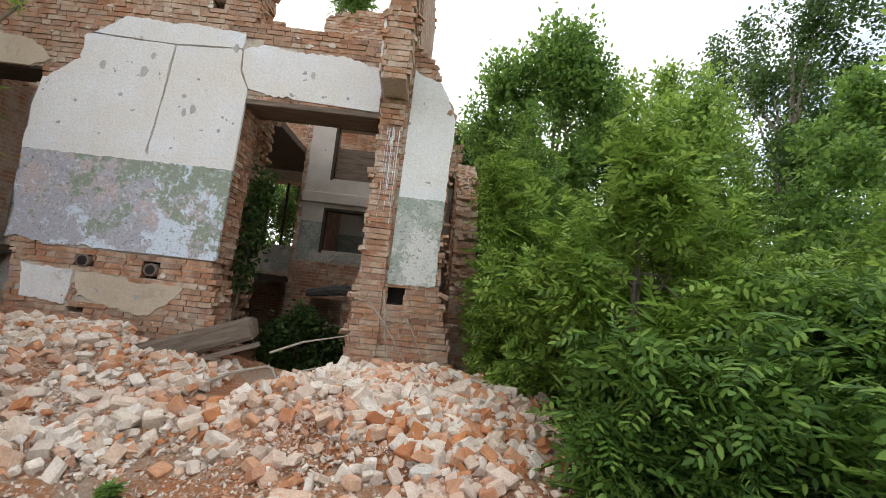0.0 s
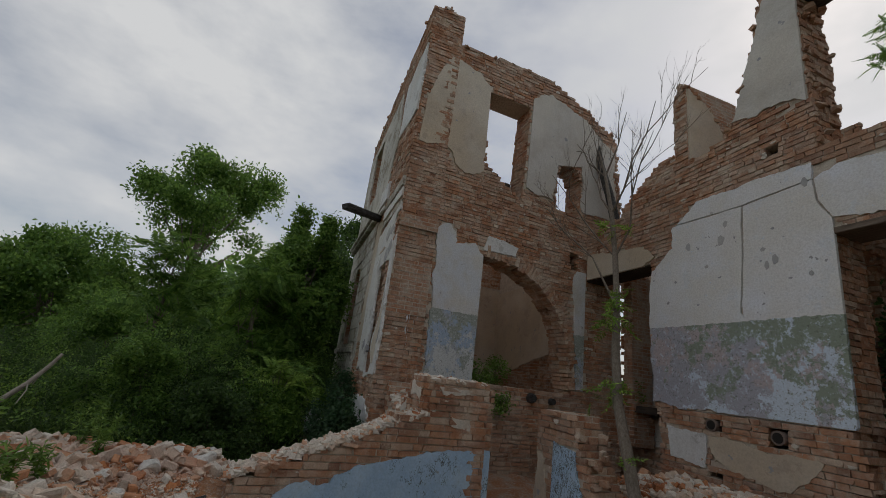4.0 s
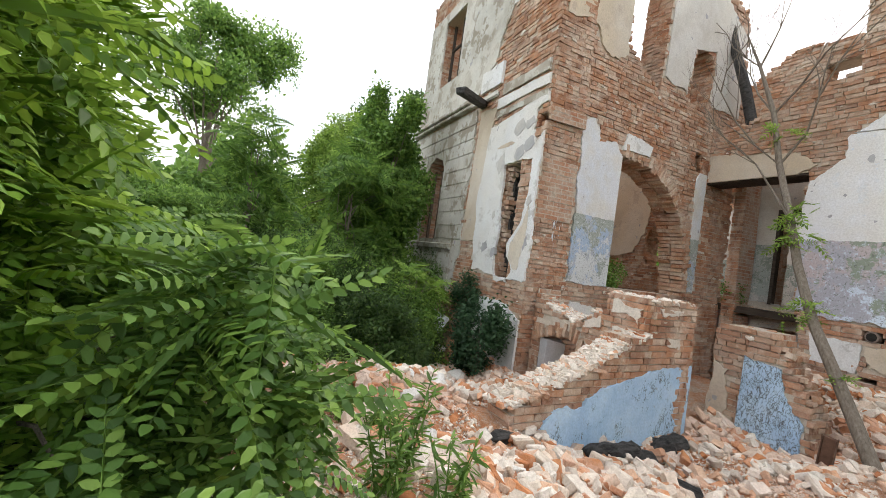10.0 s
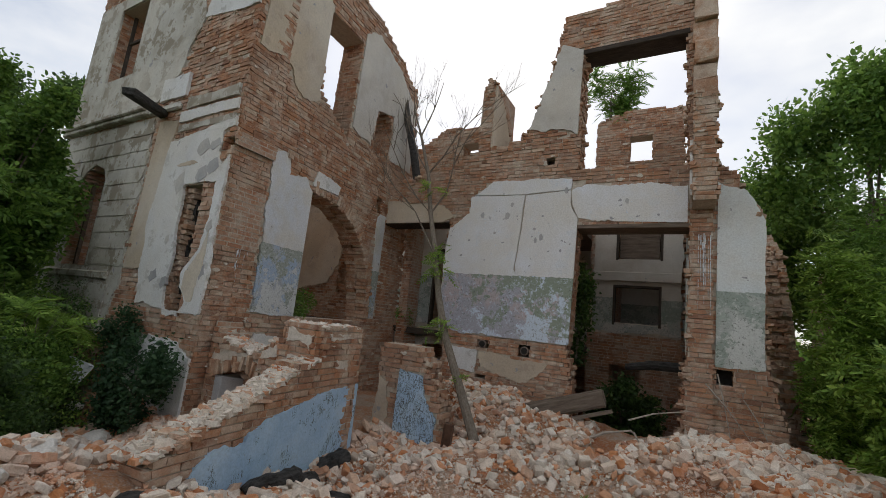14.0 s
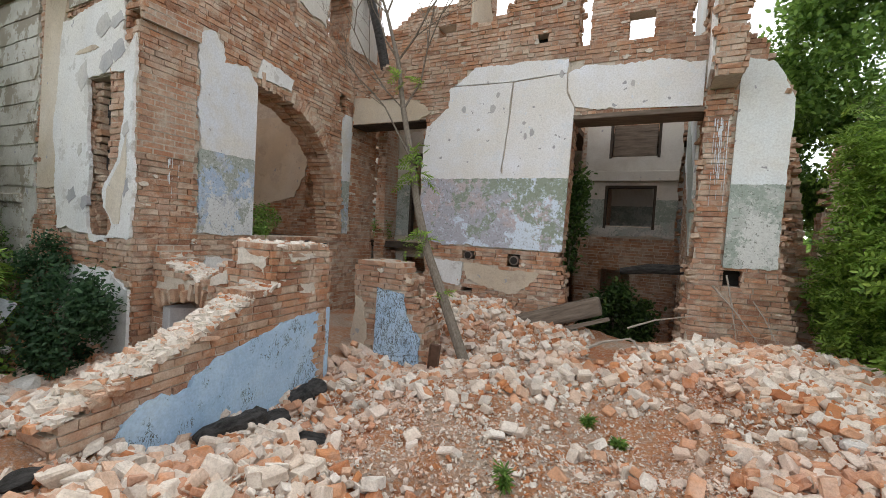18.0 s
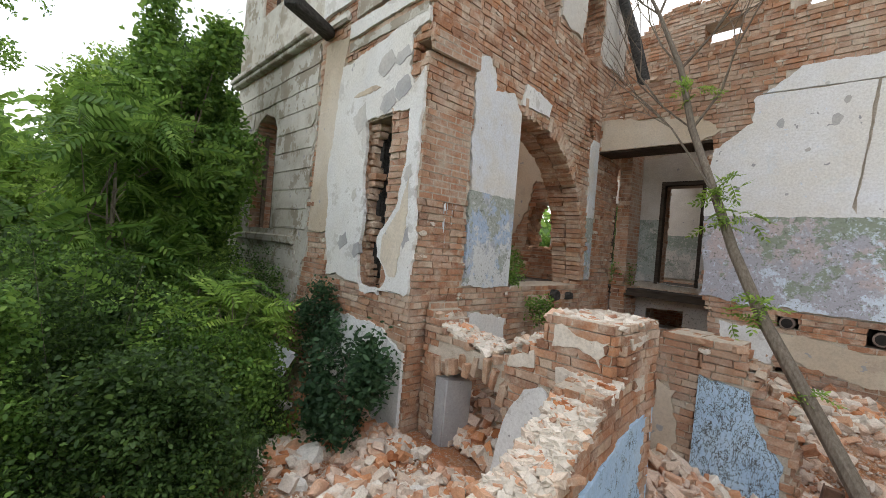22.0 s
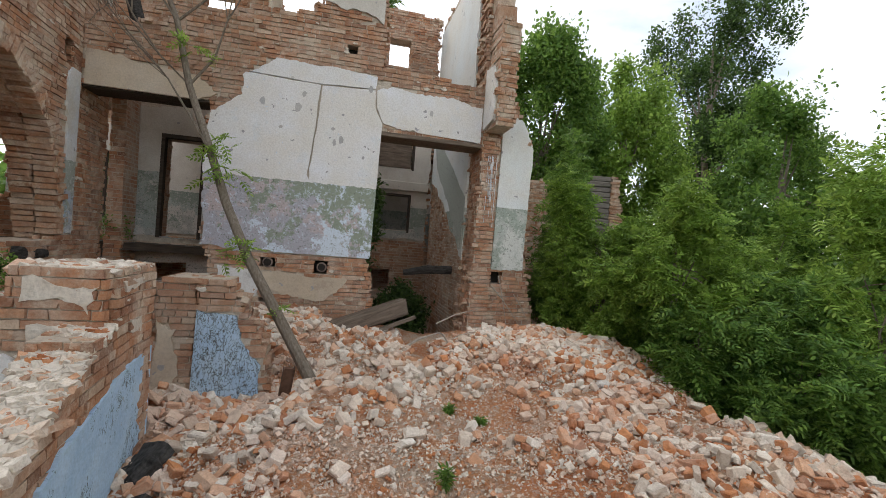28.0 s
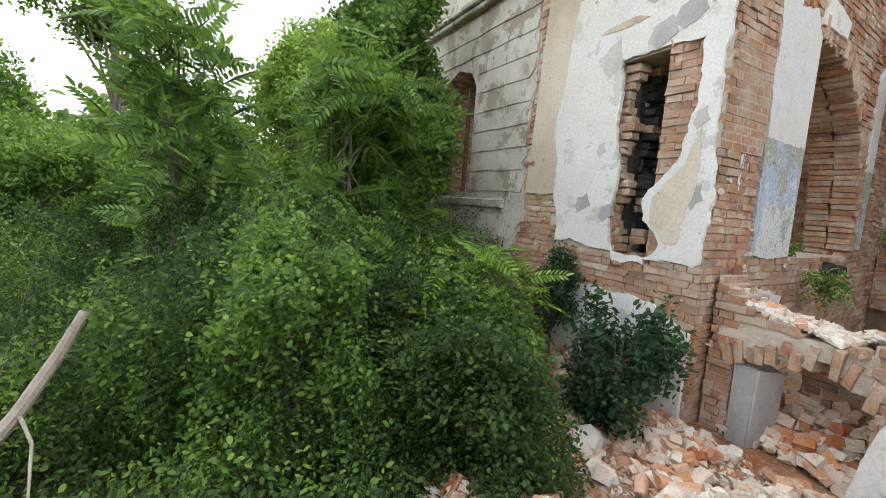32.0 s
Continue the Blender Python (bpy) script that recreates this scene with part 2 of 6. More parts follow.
PATCH_GREY = plaster_material("bare_grey_render", (0.44, 0.44, 0.45), (0.34, 0.34, 0.35), None, None, (0.5, 0.5, 0.5), 17.0, 0.5)
PLASTER_TAN = plaster_material("lime_render_tan", (0.6, 0.5, 0.37), (0.5, 0.42, 0.33), None, None, (0.42, 0.33, 0.26), 15.0, 0.6)
PLASTER_FACADE = plaster_material("facade_render_grey", (0.58, 0.57, 0.52), (0.4, 0.37, 0.31), None, None, (0.3, 0.26, 0.2), 31.0, 0.95, 0.65, 0.0, 0.52)
def crazed_blue(name, more=0.0):
    m, nt, b = material(name, 0.85)
    pos = world_pos(nt)
    c = ramp(nt, noise_tex(nt, 2.4, 7, 0.65, pos), [(0.35, (0.36, 0.53, 0.73)), (0.55, (0.45, 0.62, 0.79)), (0.72, (0.5, 0.64, 0.75))])
    warp = node(nt, "TexNoise", Scale=6.0, Detail=4.0)
    nt.links.new(pos, warp.inputs["Vector"])
    w = mix(nt, 0.07, pos, warp.outputs["Color"])
    tall = nt.nodes.new("ShaderNodeMapping")
    tall.inputs["Scale"].default_value = (1.5, 1.5, 0.7)
    nt.links.new(w, tall.inputs["Vector"])
    for scale, wide, p0, p1 in ((9.0, 0.012, 0.55, 0.6), (17.0, 0.014, 0.6, 0.63), (5.0, 0.006, 0.5, 0.55)):
        line = calc(nt, "LESS_THAN", calc(nt, "ABSOLUTE", calc(nt, "SUBTRACT", noise_tex(nt, scale, 4, 0.6, tall.outputs["Vector"]), 0.5)), wide)
        area = ramp(nt, noise_tex(nt, 1.9, 6, 0.65, pos), grey(p0 - more, p1 - more))
        c = mix(nt, calc(nt, "MULTIPLY", line, area), c, (0.1, 0.11, 0.12))
    c = mix(nt, ramp(nt, noise_tex(nt, 7, 9, 0.75, pos), grey(0.65, 0.67, 0.0, 0.8)), c, (0.3, 0.29, 0.28))
    c = mix(nt, ramp(nt, noise_tex(nt, 45, 4, 0.6, pos), grey(0.3, 0.7, 0.75, 1.05)), (0.15, 0.17, 0.2), c)
    nt.links.new(c, b.inputs["Base Color"])
    bump(nt, b, noise_tex(nt, 16, 8, 0.7, pos), 0.6, 0.02)
    return m


PLASTER_BLUE = crazed_blue("sky_blue_limewash")
PLASTER_CRAZED = crazed_blue("crazed_sky_blue_limewash", 0.2)


def plain(name, col, col2, scale=6.0, rough=0.9, bump_s=0.5, stretch=None):
    m, nt, b = material(name, rough)
    co = nt.nodes.new("ShaderNodeTexCoord").outputs["Object"]
    if stretch:
        mp = nt.nodes.new("ShaderNodeMapping")
        mp.inputs["Scale"].default_value = stretch
        nt.links.new(co, mp.inputs["Vector"])
        co = mp.outputs["Vector"]
    c = ramp(nt, noise_tex(nt, scale, 7, 0.65, co), [(0.3, col), (0.7, col2)])
    c = mix(nt, ramp(nt, noise_tex(nt, scale * 9, 4, 0.6, co), grey(0.3, 0.7, 0.75, 1.1)), (0.05, 0.045, 0.04), c)
    nt.links.new(c, b.inputs["Base Color"])
    bump(nt, b, noise_tex(nt, scale * 4, 7, 0.7, co), bump_s, 0.02)
    return m


MORTAR_TOP = plain("lime_mortar", (0.6, 0.52, 0.43), (0.75, 0.7, 0.63), 5, 0.95, 0.9)
JOINT = plain("mortar_joint", (0.46, 0.39, 0.31), (0.68, 0.61, 0.52), 9, 0.95, 0.8)
LIME_BLOCK = plain("lime_block", (0.64, 0.6, 0.55), (0.8, 0.78, 0.74), 7, 0.95, 1.0)
LOG_GREY = plain("grey_logs", (0.15, 0.13, 0.115), (0.3, 0.27, 0.24), 3, 0.9, 0.5, (1, 9, 9))
WOOD_GREY = plain("weathered_wood", (0.1, 0.075, 0.055), (0.25, 0.2, 0.16), 3, 0.85, 0.5, (1, 9, 9))
WOOD_DARK = plain("dark_wood", (0.03, 0.024, 0.02), (0.09, 0.07, 0.055), 4, 0.85, 0.5, (1, 7, 7))
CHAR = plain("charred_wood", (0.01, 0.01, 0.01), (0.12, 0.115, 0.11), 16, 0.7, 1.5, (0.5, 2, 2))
BARK = plain("bark", (0.14, 0.11, 0.085), (0.3, 0.26, 0.21), 14, 0.95, 0.8, (3, 3, 0.8))
BARK_PALE = plain("dead_branch", (0.32, 0.27, 0.22), (0.48, 0.43, 0.37), 14, 0.95, 0.6)
CLAY = plain("clay_pipe", (0.16, 0.12, 0.1), (0.26, 0.2, 0.17), 9, 0.8, 0.4)
STEEL = plain("rusty_steel", (0.08, 0.04, 0.025), (0.16, 0.09, 0.06), 15, 0.7, 0.4)
SLABWHITE = plain("painted_slab", (0.66, 0.69, 0.73), (0.76, 0.78, 0.8), 4, 0.8, 0.4)
PLASTER_STAIR = plaster_material("stair_dado_green", (0.5, 0.5, 0.48), (0.4, 0.4, 0.38), 9.5, ((0.2, 0.27, 0.22), (0.15, 0.21, 0.17), (0.3, 0.34, 0.3)), (0.42, 0.46, 0.42), 41.0)
# near-black colour that stands in for shade inside holes
VOID = plain("hollow_shade_black", (0.015, 0.013, 0.012), (0.03, 0.027, 0.024), 4, 0.95, 0.2)


def ground_material():
    m, nt, b = material("rubble_soil", 0.97)
    pos = world_pos(nt)
    c = ramp(nt, noise_tex(nt, 1.1, 8, 0.65, pos), [(0.38, (0.58, 0.2, 0.075)), (0.5, (0.58, 0.28, 0.14)), (0.58, (0.6, 0.45, 0.34)),
                                                    (0.75, (0.46, 0.37, 0.26))])
    c = mix(nt, ramp(nt, noise_tex(nt, 28, 5, 0.7, pos), grey(0.5, 0.66, 0.0, 0.85)), c, (0.68, 0.6, 0.53))
    c = mix(nt, ramp(nt, noise_tex(nt, 75, 4, 0.7, pos), grey(0.3, 0.7, 0.45, 1.1)), (0.15, 0.09, 0.06), c)
    sep = nt.nodes.new("ShaderNodeSeparateXYZ")
    nt.links.new(pos, sep.inputs[0])
    # soil and litter away from the fallen walls
    edge = calc(nt, "SUBTRACT", calc(nt, "MULTIPLY", sep.outputs[1], -1.3), 6.2)
    far = calc(nt, "SUBTRACT", calc(nt, "MINIMUM", calc(nt, "SUBTRACT", edge, 0.4), 0.7), sep.outputs[0])
    far = calc(nt, "MAXIMUM", far, calc(nt, "SUBTRACT", sep.outputs[0], 10.3))
    far = calc(nt, "MAXIMUM", far, calc(nt, "SUBTRACT", -10.6, sep.outputs[1]))
    far = calc(nt, "ADD", far, calc(nt, "MULTIPLY", noise_tex(nt, 2.0, 5, 0.6, pos), 1.4))
    soil = mix(nt, noise_tex(nt, 7, 6, 0.7, pos), (0.06, 0.07, 0.025), (0.12, 0.1, 0.055))
    c = mix(nt, ramp(nt, far, grey(0.5, 0.9)), c, soil)
    nt.links.new(c, b.inputs["Base Color"])
    bump(nt, b, noise_tex(nt, 30, 8, 0.75, pos), 1.0, 0.05)
    return m


GROUND = ground_material()


def leaf_material(name, dark, light, tip):
    m, nt, b = material(name, 0.5)
    c = ramp(nt, piece_random(nt), [(0.0, dark), (0.6, light), (1.0, tip)])
    c = mix(nt, ramp(nt, noise_tex(nt, 0.9, 3, 0.5, world_pos(nt)), grey(0.4, 0.75, 0.0, 0.35)), c, light)
    nt.links.new(c, b.inputs["Base Color"])
    b.inputs["Specular IOR Level"].default_value = 0.3
    tr = nt.nodes.new("ShaderNodeBsdfTranslucent")
    nt.links.new(mix(nt, 0.5, c, tip), tr.inputs["Color"])
    ms = nt.nodes.new("ShaderNodeMixShader")
    ms.inputs[0].default_value = 0.42
    nt.links.new(b.outputs[0], ms.inputs[1])
    nt.links.new(tr.outputs[0], ms.inputs[2])
    nt.links.new(ms.outputs[0], nt.nodes["Material Output"].inputs["Surface"])
    return m


LEAF_LOCUST = leaf_material("leaf_locust", (0.04, 0.095, 0.016), (0.15, 0.29, 0.036), (0.38, 0.55, 0.085))
LEAF_MID = leaf_material("leaf_mid", (0.035, 0.085, 0.02), (0.125, 0.245, 0.05), (0.28, 0.43, 0.09))
# dark foliage; also paints the shade under the locust and in the thicket
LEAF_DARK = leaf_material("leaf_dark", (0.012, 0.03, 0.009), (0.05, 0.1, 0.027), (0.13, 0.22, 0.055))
LEAF_IVY = leaf_material("leaf_blue_green", (0.018, 0.045, 0.022), (0.04, 0.095, 0.042), (0.085, 0.16, 0.07))
LEAF_FRESH = leaf_material("leaf_fresh", (0.06, 0.12, 0.022), (0.19, 0.33, 0.05), (0.4, 0.55, 0.12))


# ---- building helpers ----
def fast_mesh(name, verts, faces):
    """A mesh from an array of points and an array of faces with one number of corners."""
    verts, faces = np.asarray(verts, np.float32), np.asarray(faces, np.int32)
    me = bpy.data.meshes.new(name)
    k = faces.shape[1]
    me.vertices.add(len(verts))
    me.vertices.foreach_set("co", verts.ravel())
    me.loops.add(faces.size)
    me.loops.foreach_set("vertex_index", faces.ravel())
    me.polygons.add(len(faces))
    me.polygons.foreach_set("loop_start", np.arange(0, faces.size, k, dtype=np.int32))
    me.polygons.foreach_set("use_smooth", np.zeros(len(faces), bool))
    me.update(calc_edges=True)
    me.validate()
    return me


def part(name, shape, mat, parent=None, label="", kind=""):
    if isinstance(shape, bmesh.types.BMesh):
        me = bpy.data.meshes.new(name)
        bmesh.ops.recalc_face_normals(shape, faces=shape.faces)
        shape.to_mesh(me)
        shape.free()
    else:
        me = shape
    if mat is not None and not me.materials:
        me.materials.append(mat)
    ob = new(name, me)
    ob.parent = parent
    if label or kind:
        tagged(ob, label=label, kind=kind)
    return ob


def thing(name, m, label, category, group="", kind=""):
    ob = new(name)
    ob.matrix_world = m
    return tagged(ob, label, category, group, kind)


CUBE_F = np.array([(0, 2, 3, 1), (4, 5, 7, 6), (0, 1, 5, 4), (2, 6, 7, 3), (0, 4, 6, 2), (1, 3, 7, 5)])
CUBE_V = np.array([(x, y, z) for z in (0, 1) for y in (0, 1) for x in (0, 1)], float)


def boxes_mesh(name, lo, hi, jitter=0.0, seed=0):
    """Many boxes in one mesh, from arrays of low and high corners."""
    lo, hi = np.asarray(lo, float).reshape(-1, 3), np.asarray(hi, float).reshape(-1, 3)
    v = lo[:, None] + CUBE_V[None] * (hi - lo)[:, None]
    if jitter:
        v = v + np.random.default_rng(seed).uniform(-jitter, jitter, v.shape)
    f = (np.arange(len(lo)) * 8)[:, None, None] + CUBE_F[None]
    return fast_mesh(name, v.reshape(-1, 3), f.reshape(-1, 4))


def box_bm(lo, hi, bevel=0.0, seed=None, rough=0.0):
    bm = bmesh.new()
    bmesh.ops.create_cube(bm, size=1.0)
    for v in bm.verts:
        for k in range(3):
            v.co[k] = lo[k] if v.co[k] < 0 else hi[k]
    if bevel:
        bmesh.ops.bevel(bm, geom=bm.edges[:], offset=bevel, segments=1, affect="EDGES")
    if rough:
        rng = random.Random(seed)
        for v in bm.verts:
            v.co += Vector((rng.uniform(-rough, rough), rng.uniform(-rough, rough), rng.uniform(-rough, rough)))
    return bm


def tube(points, radii, sides=8):
    """A tapered, bent round stem."""
    bm = bmesh.new()
    rings = []
    for k, p in enumerate(points):
        p = Vector(p)
        d = (Vector(points[min(k + 1, len(points) - 1)]) - Vector(points[max(k - 1, 0)])).normalized()
        a = d.orthogonal().normalized()
        c = d.cross(a)
        rings.append([bm.verts.new(p + radii[k] * (math.cos(t) * a + math.sin(t) * c))
                      for t in [2 * math.pi * s / sides for s in range(sides)]])
    for r0, r1 in zip(rings, rings[1:]):
        for s in range(sides):
            bm.faces.new((r0[s], r0[(s + 1) % sides], r1[(s + 1) % sides], r1[s]))
    bm.faces.new(rings[0])
    bm.faces.new(rings[-1])
    return bm


def inside(poly, u, z):
    hit = False
    for k in range(len(poly)):
        (u0, z0), (u1, z1) = poly[k][:2], poly[k - 1][:2]
        if (z0 > z) != (z1 > z) and u < (u1 - u0) * (z - z0) / (z1 - z0) + u0:
            hit = not hit
    return hit


COURSE, LONG, SHORT = 0.072, 0.25, 0.123


def spans_at(polys, z, rng):
    """Where a level line is inside the outlines (even-odd); an edge's third number roughens it."""
    cuts = []
    for poly in polys:
        for k in range(len(poly)):
            a, b = poly[k], poly[(k + 1) % len(poly)]
            if (a[1] > z) != (b[1] > z):
                u = (b[0] - a[0]) * (z - a[1]) / (b[1] - a[1]) + a[0]
                j = a[2] if len(a) > 2 else 0.0
                cuts.append((u + (rng.uniform(-0.6 * j, 0.6 * j) if j else 0.0), j))
    cuts.sort()
    return [(*cuts[k], *cuts[k + 1]) for k in range(0, len(cuts) - 1, 2) if cuts[k + 1][0] - cuts[k][0] > 0.04]


PIECES = []  # brick pieces, built last


def brick_wall(name, m, polys, thick, label, covers=(), z0=-0.6, z1=9.6, seed=1, mat=None, near=None, back=False, both=False):
    """A brick wall in its own frame: x along it, y into it, z up. polys: outline and openings; covers: where plaster hides it."""
    rng = random.Random(seed)
    wall = thing(name, m, label, "brick wall", kind="structure")
    lo, hi, cells, ends_lo, ends_hi = [], [], [], [], []
    n0, n1 = math.floor(z0 / COURSE), math.ceil(z1 / COURSE)
    for row in range(n0, n1):
        zc = (row + 0.5) * COURSE
        for u0, j0, u1, j1 in spans_at(polys, zc, rng):
            if u1 - u0 > 0.34 and thick > 0.15:
                for u, j, way in ((u0, j0, 1), (u1, j1, -1)):
                    y = 0.02
                    while y < thick - 0.03:
                        y2 = min(thick, y + (0.13 if row % 2 else 0.26) * rng.uniform(0.85, 1.1))
                        a = u + way * (0.008 + rng.uniform(0, 0.02) + (rng.uniform(0, 0.8 * j) if j else 0.0))
                        b = a + way * rng.uniform(0.07, 0.13)
                        ends_lo.append((min(a, b), y + 0.005, row * COURSE + 0.005))
                        ends_hi.append((max(a, b), y2 - 0.005, (row + 1) * COURSE - 0.005))
                        y = y2
                c0, c1 = u0 + 0.03 + 0.8 * j0, u1 - 0.03 - 0.8 * j1
            else:
                c0, c1 = u0 + 0.006, u1 - 0.006
            lo.append((c0, 0.013, row * COURSE))
            hi.append((c1, thick, (row + 1) * COURSE))
            u = u0 - (0.0, 0.2, 0.08, 0.29)[row % 4] - rng.uniform(0, 0.03)
            header = row % 2 == 0
            while u < u1:
                ln = SHORT if header else LONG
                a, b = max(u, u0), min(u + ln, u1)
                if b - a > 0.035:
                    cells.append((a + 0.006, b - 0.006, row * COURSE + 0.006, (row + 1) * COURSE - 0.006))
                u += ln
                header = not header if rng.random() < 0.8 else header
    core = boxes_mesh(name + "_core", lo, hi, 0.004, seed)
    core.materials.append(CORE)
    core.materials.append(JOINT)
    face = np.zeros(len(core.polygons), np.int32)
    face[2::6] = 1
    core.polygons.foreach_set("material_index", face)
    part("brickwork", core, None, wall)
    if ends_lo:
        part("broken_ends", boxes_mesh("broken_ends", ends_lo, ends_hi, 0.008, seed + 2), mat or BRICK, wall, kind="stuff")
    shown = []
    for a, b, c, d in cells:
        uc, zc = (a + b) / 2, (c + d) / 2
        if any(inside(p, uc, zc) for p in covers):
            continue
        shown.append((a, b, c, d))
    PIECES.append((wall, shown, near or (1e9, 0), mat or BRICK, seed, polys, thick))
    return wall


def lay_bricks(wall, cells, near, mat, seed, polys, thick):
    """The bricks that show: those nearest the way are objects of their own, the rest one mesh."""
    rng = random.Random(seed)
    crumbs(wall, polys, thick, seed)
    scraps(wall, cells, seed + 5)
    cells = sorted(cells, key=lambda c: (c[0] - near[0]) ** 2 + (c[2] - near[1]) ** 2) if near[0] < 1e8 else cells
    count = 300 if near[0] < 1e8 else 0
    shapes = []
    for k in range(5):
        bm = box_bm((-0.5, 0, -0.5), (0.5, 1, 0.5), 0.0, k, 0.06)
        me = bpy.data.meshes.new("brick")
        bmesh.ops.recalc_face_normals(bm, faces=bm.faces)
        bm.to_mesh(me)
        bm.free()
        me.materials.append(mat)
        shapes.append(me)
    for a, b, c, d in cells[:count]:
        ob = new("brick", shapes[rng.randrange(5)])
        ob.parent = wall
        deep = rng.uniform(-0.006, 0.006) if rng.random() < 0.82 else rng.uniform(-0.016, 0.016)
        ob.location = ((a + b) / 2, -0.004 + deep, (c + d) / 2)
        ob.scale = (b - a, 0.06, d - c)
        ob.rotation_euler = (0, rng.uniform(-0.012, 0.012), rng.uniform(-0.015, 0.015))
    rest = cells[count:]
    if rest:
        lo, hi = [], []
        for a, b, c, d in rest:
            deep = rng.uniform(-0.006, 0.006) if rng.random() < 0.82 else rng.uniform(-0.016, 0.016)
            lo.append((a, deep - 0.004, c))
            hi.append((b, 0.06, d))
        part("bricks", boxes_mesh("bricks", lo, hi, 0.007, seed), mat, wall, kind="stuff")


def scraps(wall, cells, seed, per=0.05):
    """Scraps of plaster and mortar that still cling to the bare brick."""
    rng = random.Random(seed)
    if len(cells) < 20:
        return
    bm = bmesh.new()
    for _ in range(int(len(cells) * per)):
        a, b, c, d = rng.choice(cells)
        u, z, r = rng.uniform(a, b), rng.uniform(c, d), 0.015 + 0.06 * rng.random() ** 2
        n, flat = rng.randint(9, 13), rng.uniform(0.3, 0.7)
        ring = [(u + r * rng.uniform(0.35, 1.2) * math.cos(6.283 * k / n), z + r * flat * rng.uniform(0.35, 1.2) * math.sin(6.283 * k / n)) for k in range(n)]
        if not all(any(e[0] - 0.03 < p < e[1] + 0.03 and e[2] - 0.03 < q < e[3] + 0.03 for e in cells) for p, q in ring[::2]):
            continue
        f = [bm.verts.new((p, -0.014 - rng.uniform(0, 0.006), q)) for p, q in ring]
        k_ = [bm.verts.new((p, 0.01, q)) for p, q in ring]
        bm.faces.new(f)
        for k in range(n):
            bm.faces.new((f[k], f[(k + 1) % n], k_[(k + 1) % n], k_[k]))
    part("plaster_scraps", bm, MORTAR_TOP, wall, "pale mortar and plaster scraps", "stuff")


def crumbs(wall, polys, thick, seed):
    """Broken brick ends and mortar lumps along the ragged edges of a wall."""
    rng = np.random.default_rng(seed)
    at = []
    for poly in polys:
        for k in range(len(poly)):
            a, b = poly[k], poly[(k + 1) % len(poly)]
            if len(a) > 2 and a[2] >= 0.03:
                ln = math.hypot(b[0] - a[0], b[1] - a[1])
                for _ in range(int(ln * (16 if abs(b[1] - a[1]) < ln * 0.8 else 11))):
                    t = rng.uniform()
                    u, z = a[0] + (b[0] - a[0]) * t + rng.normal(0, 0.02), a[1] + (b[1] - a[1]) * t - 0.02 + rng.normal(0, 0.015)
                    if sum(inside(p, u, z - 0.07) for p in polys) % 2:
                        at.append((u, rng.uniform(0.0, max(0.03, thick - 0.02)), z))
    if len(at) < 4:
        return
    at = np.array(at)
    n = len(at)
    size = np.stack([rng.uniform(0.04, 0.15, n), rng.uniform(0.04, 0.12, n), rng.uniform(0.03, 0.075, n)], -1)
    part("broken_edge", chunks_mesh("broken_edge", at, size, turns(rng, n, 0.18), 0.12, seed), BRICK_PALE, wall, "crumbling brick edge", "stuff")


def rough_outline(poly, step=0.05, seed=0):
    """An outline with points every few centimetres, moved about where its edge's third number says so."""
    rng = random.Random(seed)
    out = []
    for k in range(len(poly)):
        a, b = poly[k], poly[(k + 1) % len(poly)]
        j = a[2] if len(a) > 2 else 0.0
        n = max(1, int(math.hypot(b[0] - a[0], b[1] - a[1]) / step)) if j else 1
        nx, nz = b[1] - a[1], a[0] - b[0]
        ln = math.hypot(nx, nz) or 1
        for s in range(n):
            t = s / n
            u, z = a[0] + (b[0] - a[0]) * t, a[1] + (b[1] - a[1]) * t
            w = noise.noise(Vector((u * 2.1 + seed, z * 2.1, seed))) * 1.6 * j + rng.uniform(-0.35, 0.35) * j
            w *= min(1.0, 4 * t + 0.4, 4 * (1 - t) + 0.4)
            out.append((u + nx / ln * w, z + nz / ln * w))
    return out


def plaster(name, wall, poly, mat, label, holes=(), proud=0.022, seed=0, base=0.02):
    """A sheet of plaster on a wall's face, with a broken edge and its own thickness."""
    from_lists = [rough_outline(poly, 0.05, seed)] + [rough_outline(h, 0.05, seed + k + 1) for k, h in enumerate(holes)]
    bm = bmesh.new()
    front, rim = [], []
    for line in from_lists:
        f = [bm.verts.new((u, -proud - 0.004 * noise.noise(Vector((u * 3, z * 3, seed))), z)) for u, z in line]
        b = [bm.verts.new((u, base, z)) for u, z in line]
        front += f
        rim.append((f, b))
    from mathutils.geometry import tessellate_polygon
    for tri in tessellate_polygon([[Vector((u, z, 0)) for u, z in line] for line in from_lists]):
        if len(set(tri)) == 3:
            try:
                bm.faces.new([front[k] for k in tri])
            except ValueError:
                pass
    for f, b in rim:
        for k in range(len(f)):
            n = (k + 1) % len(f)
            bm.faces.new((f[k], f[n], b[n], b[k]))
    return part(name, bm, mat, wall, label)


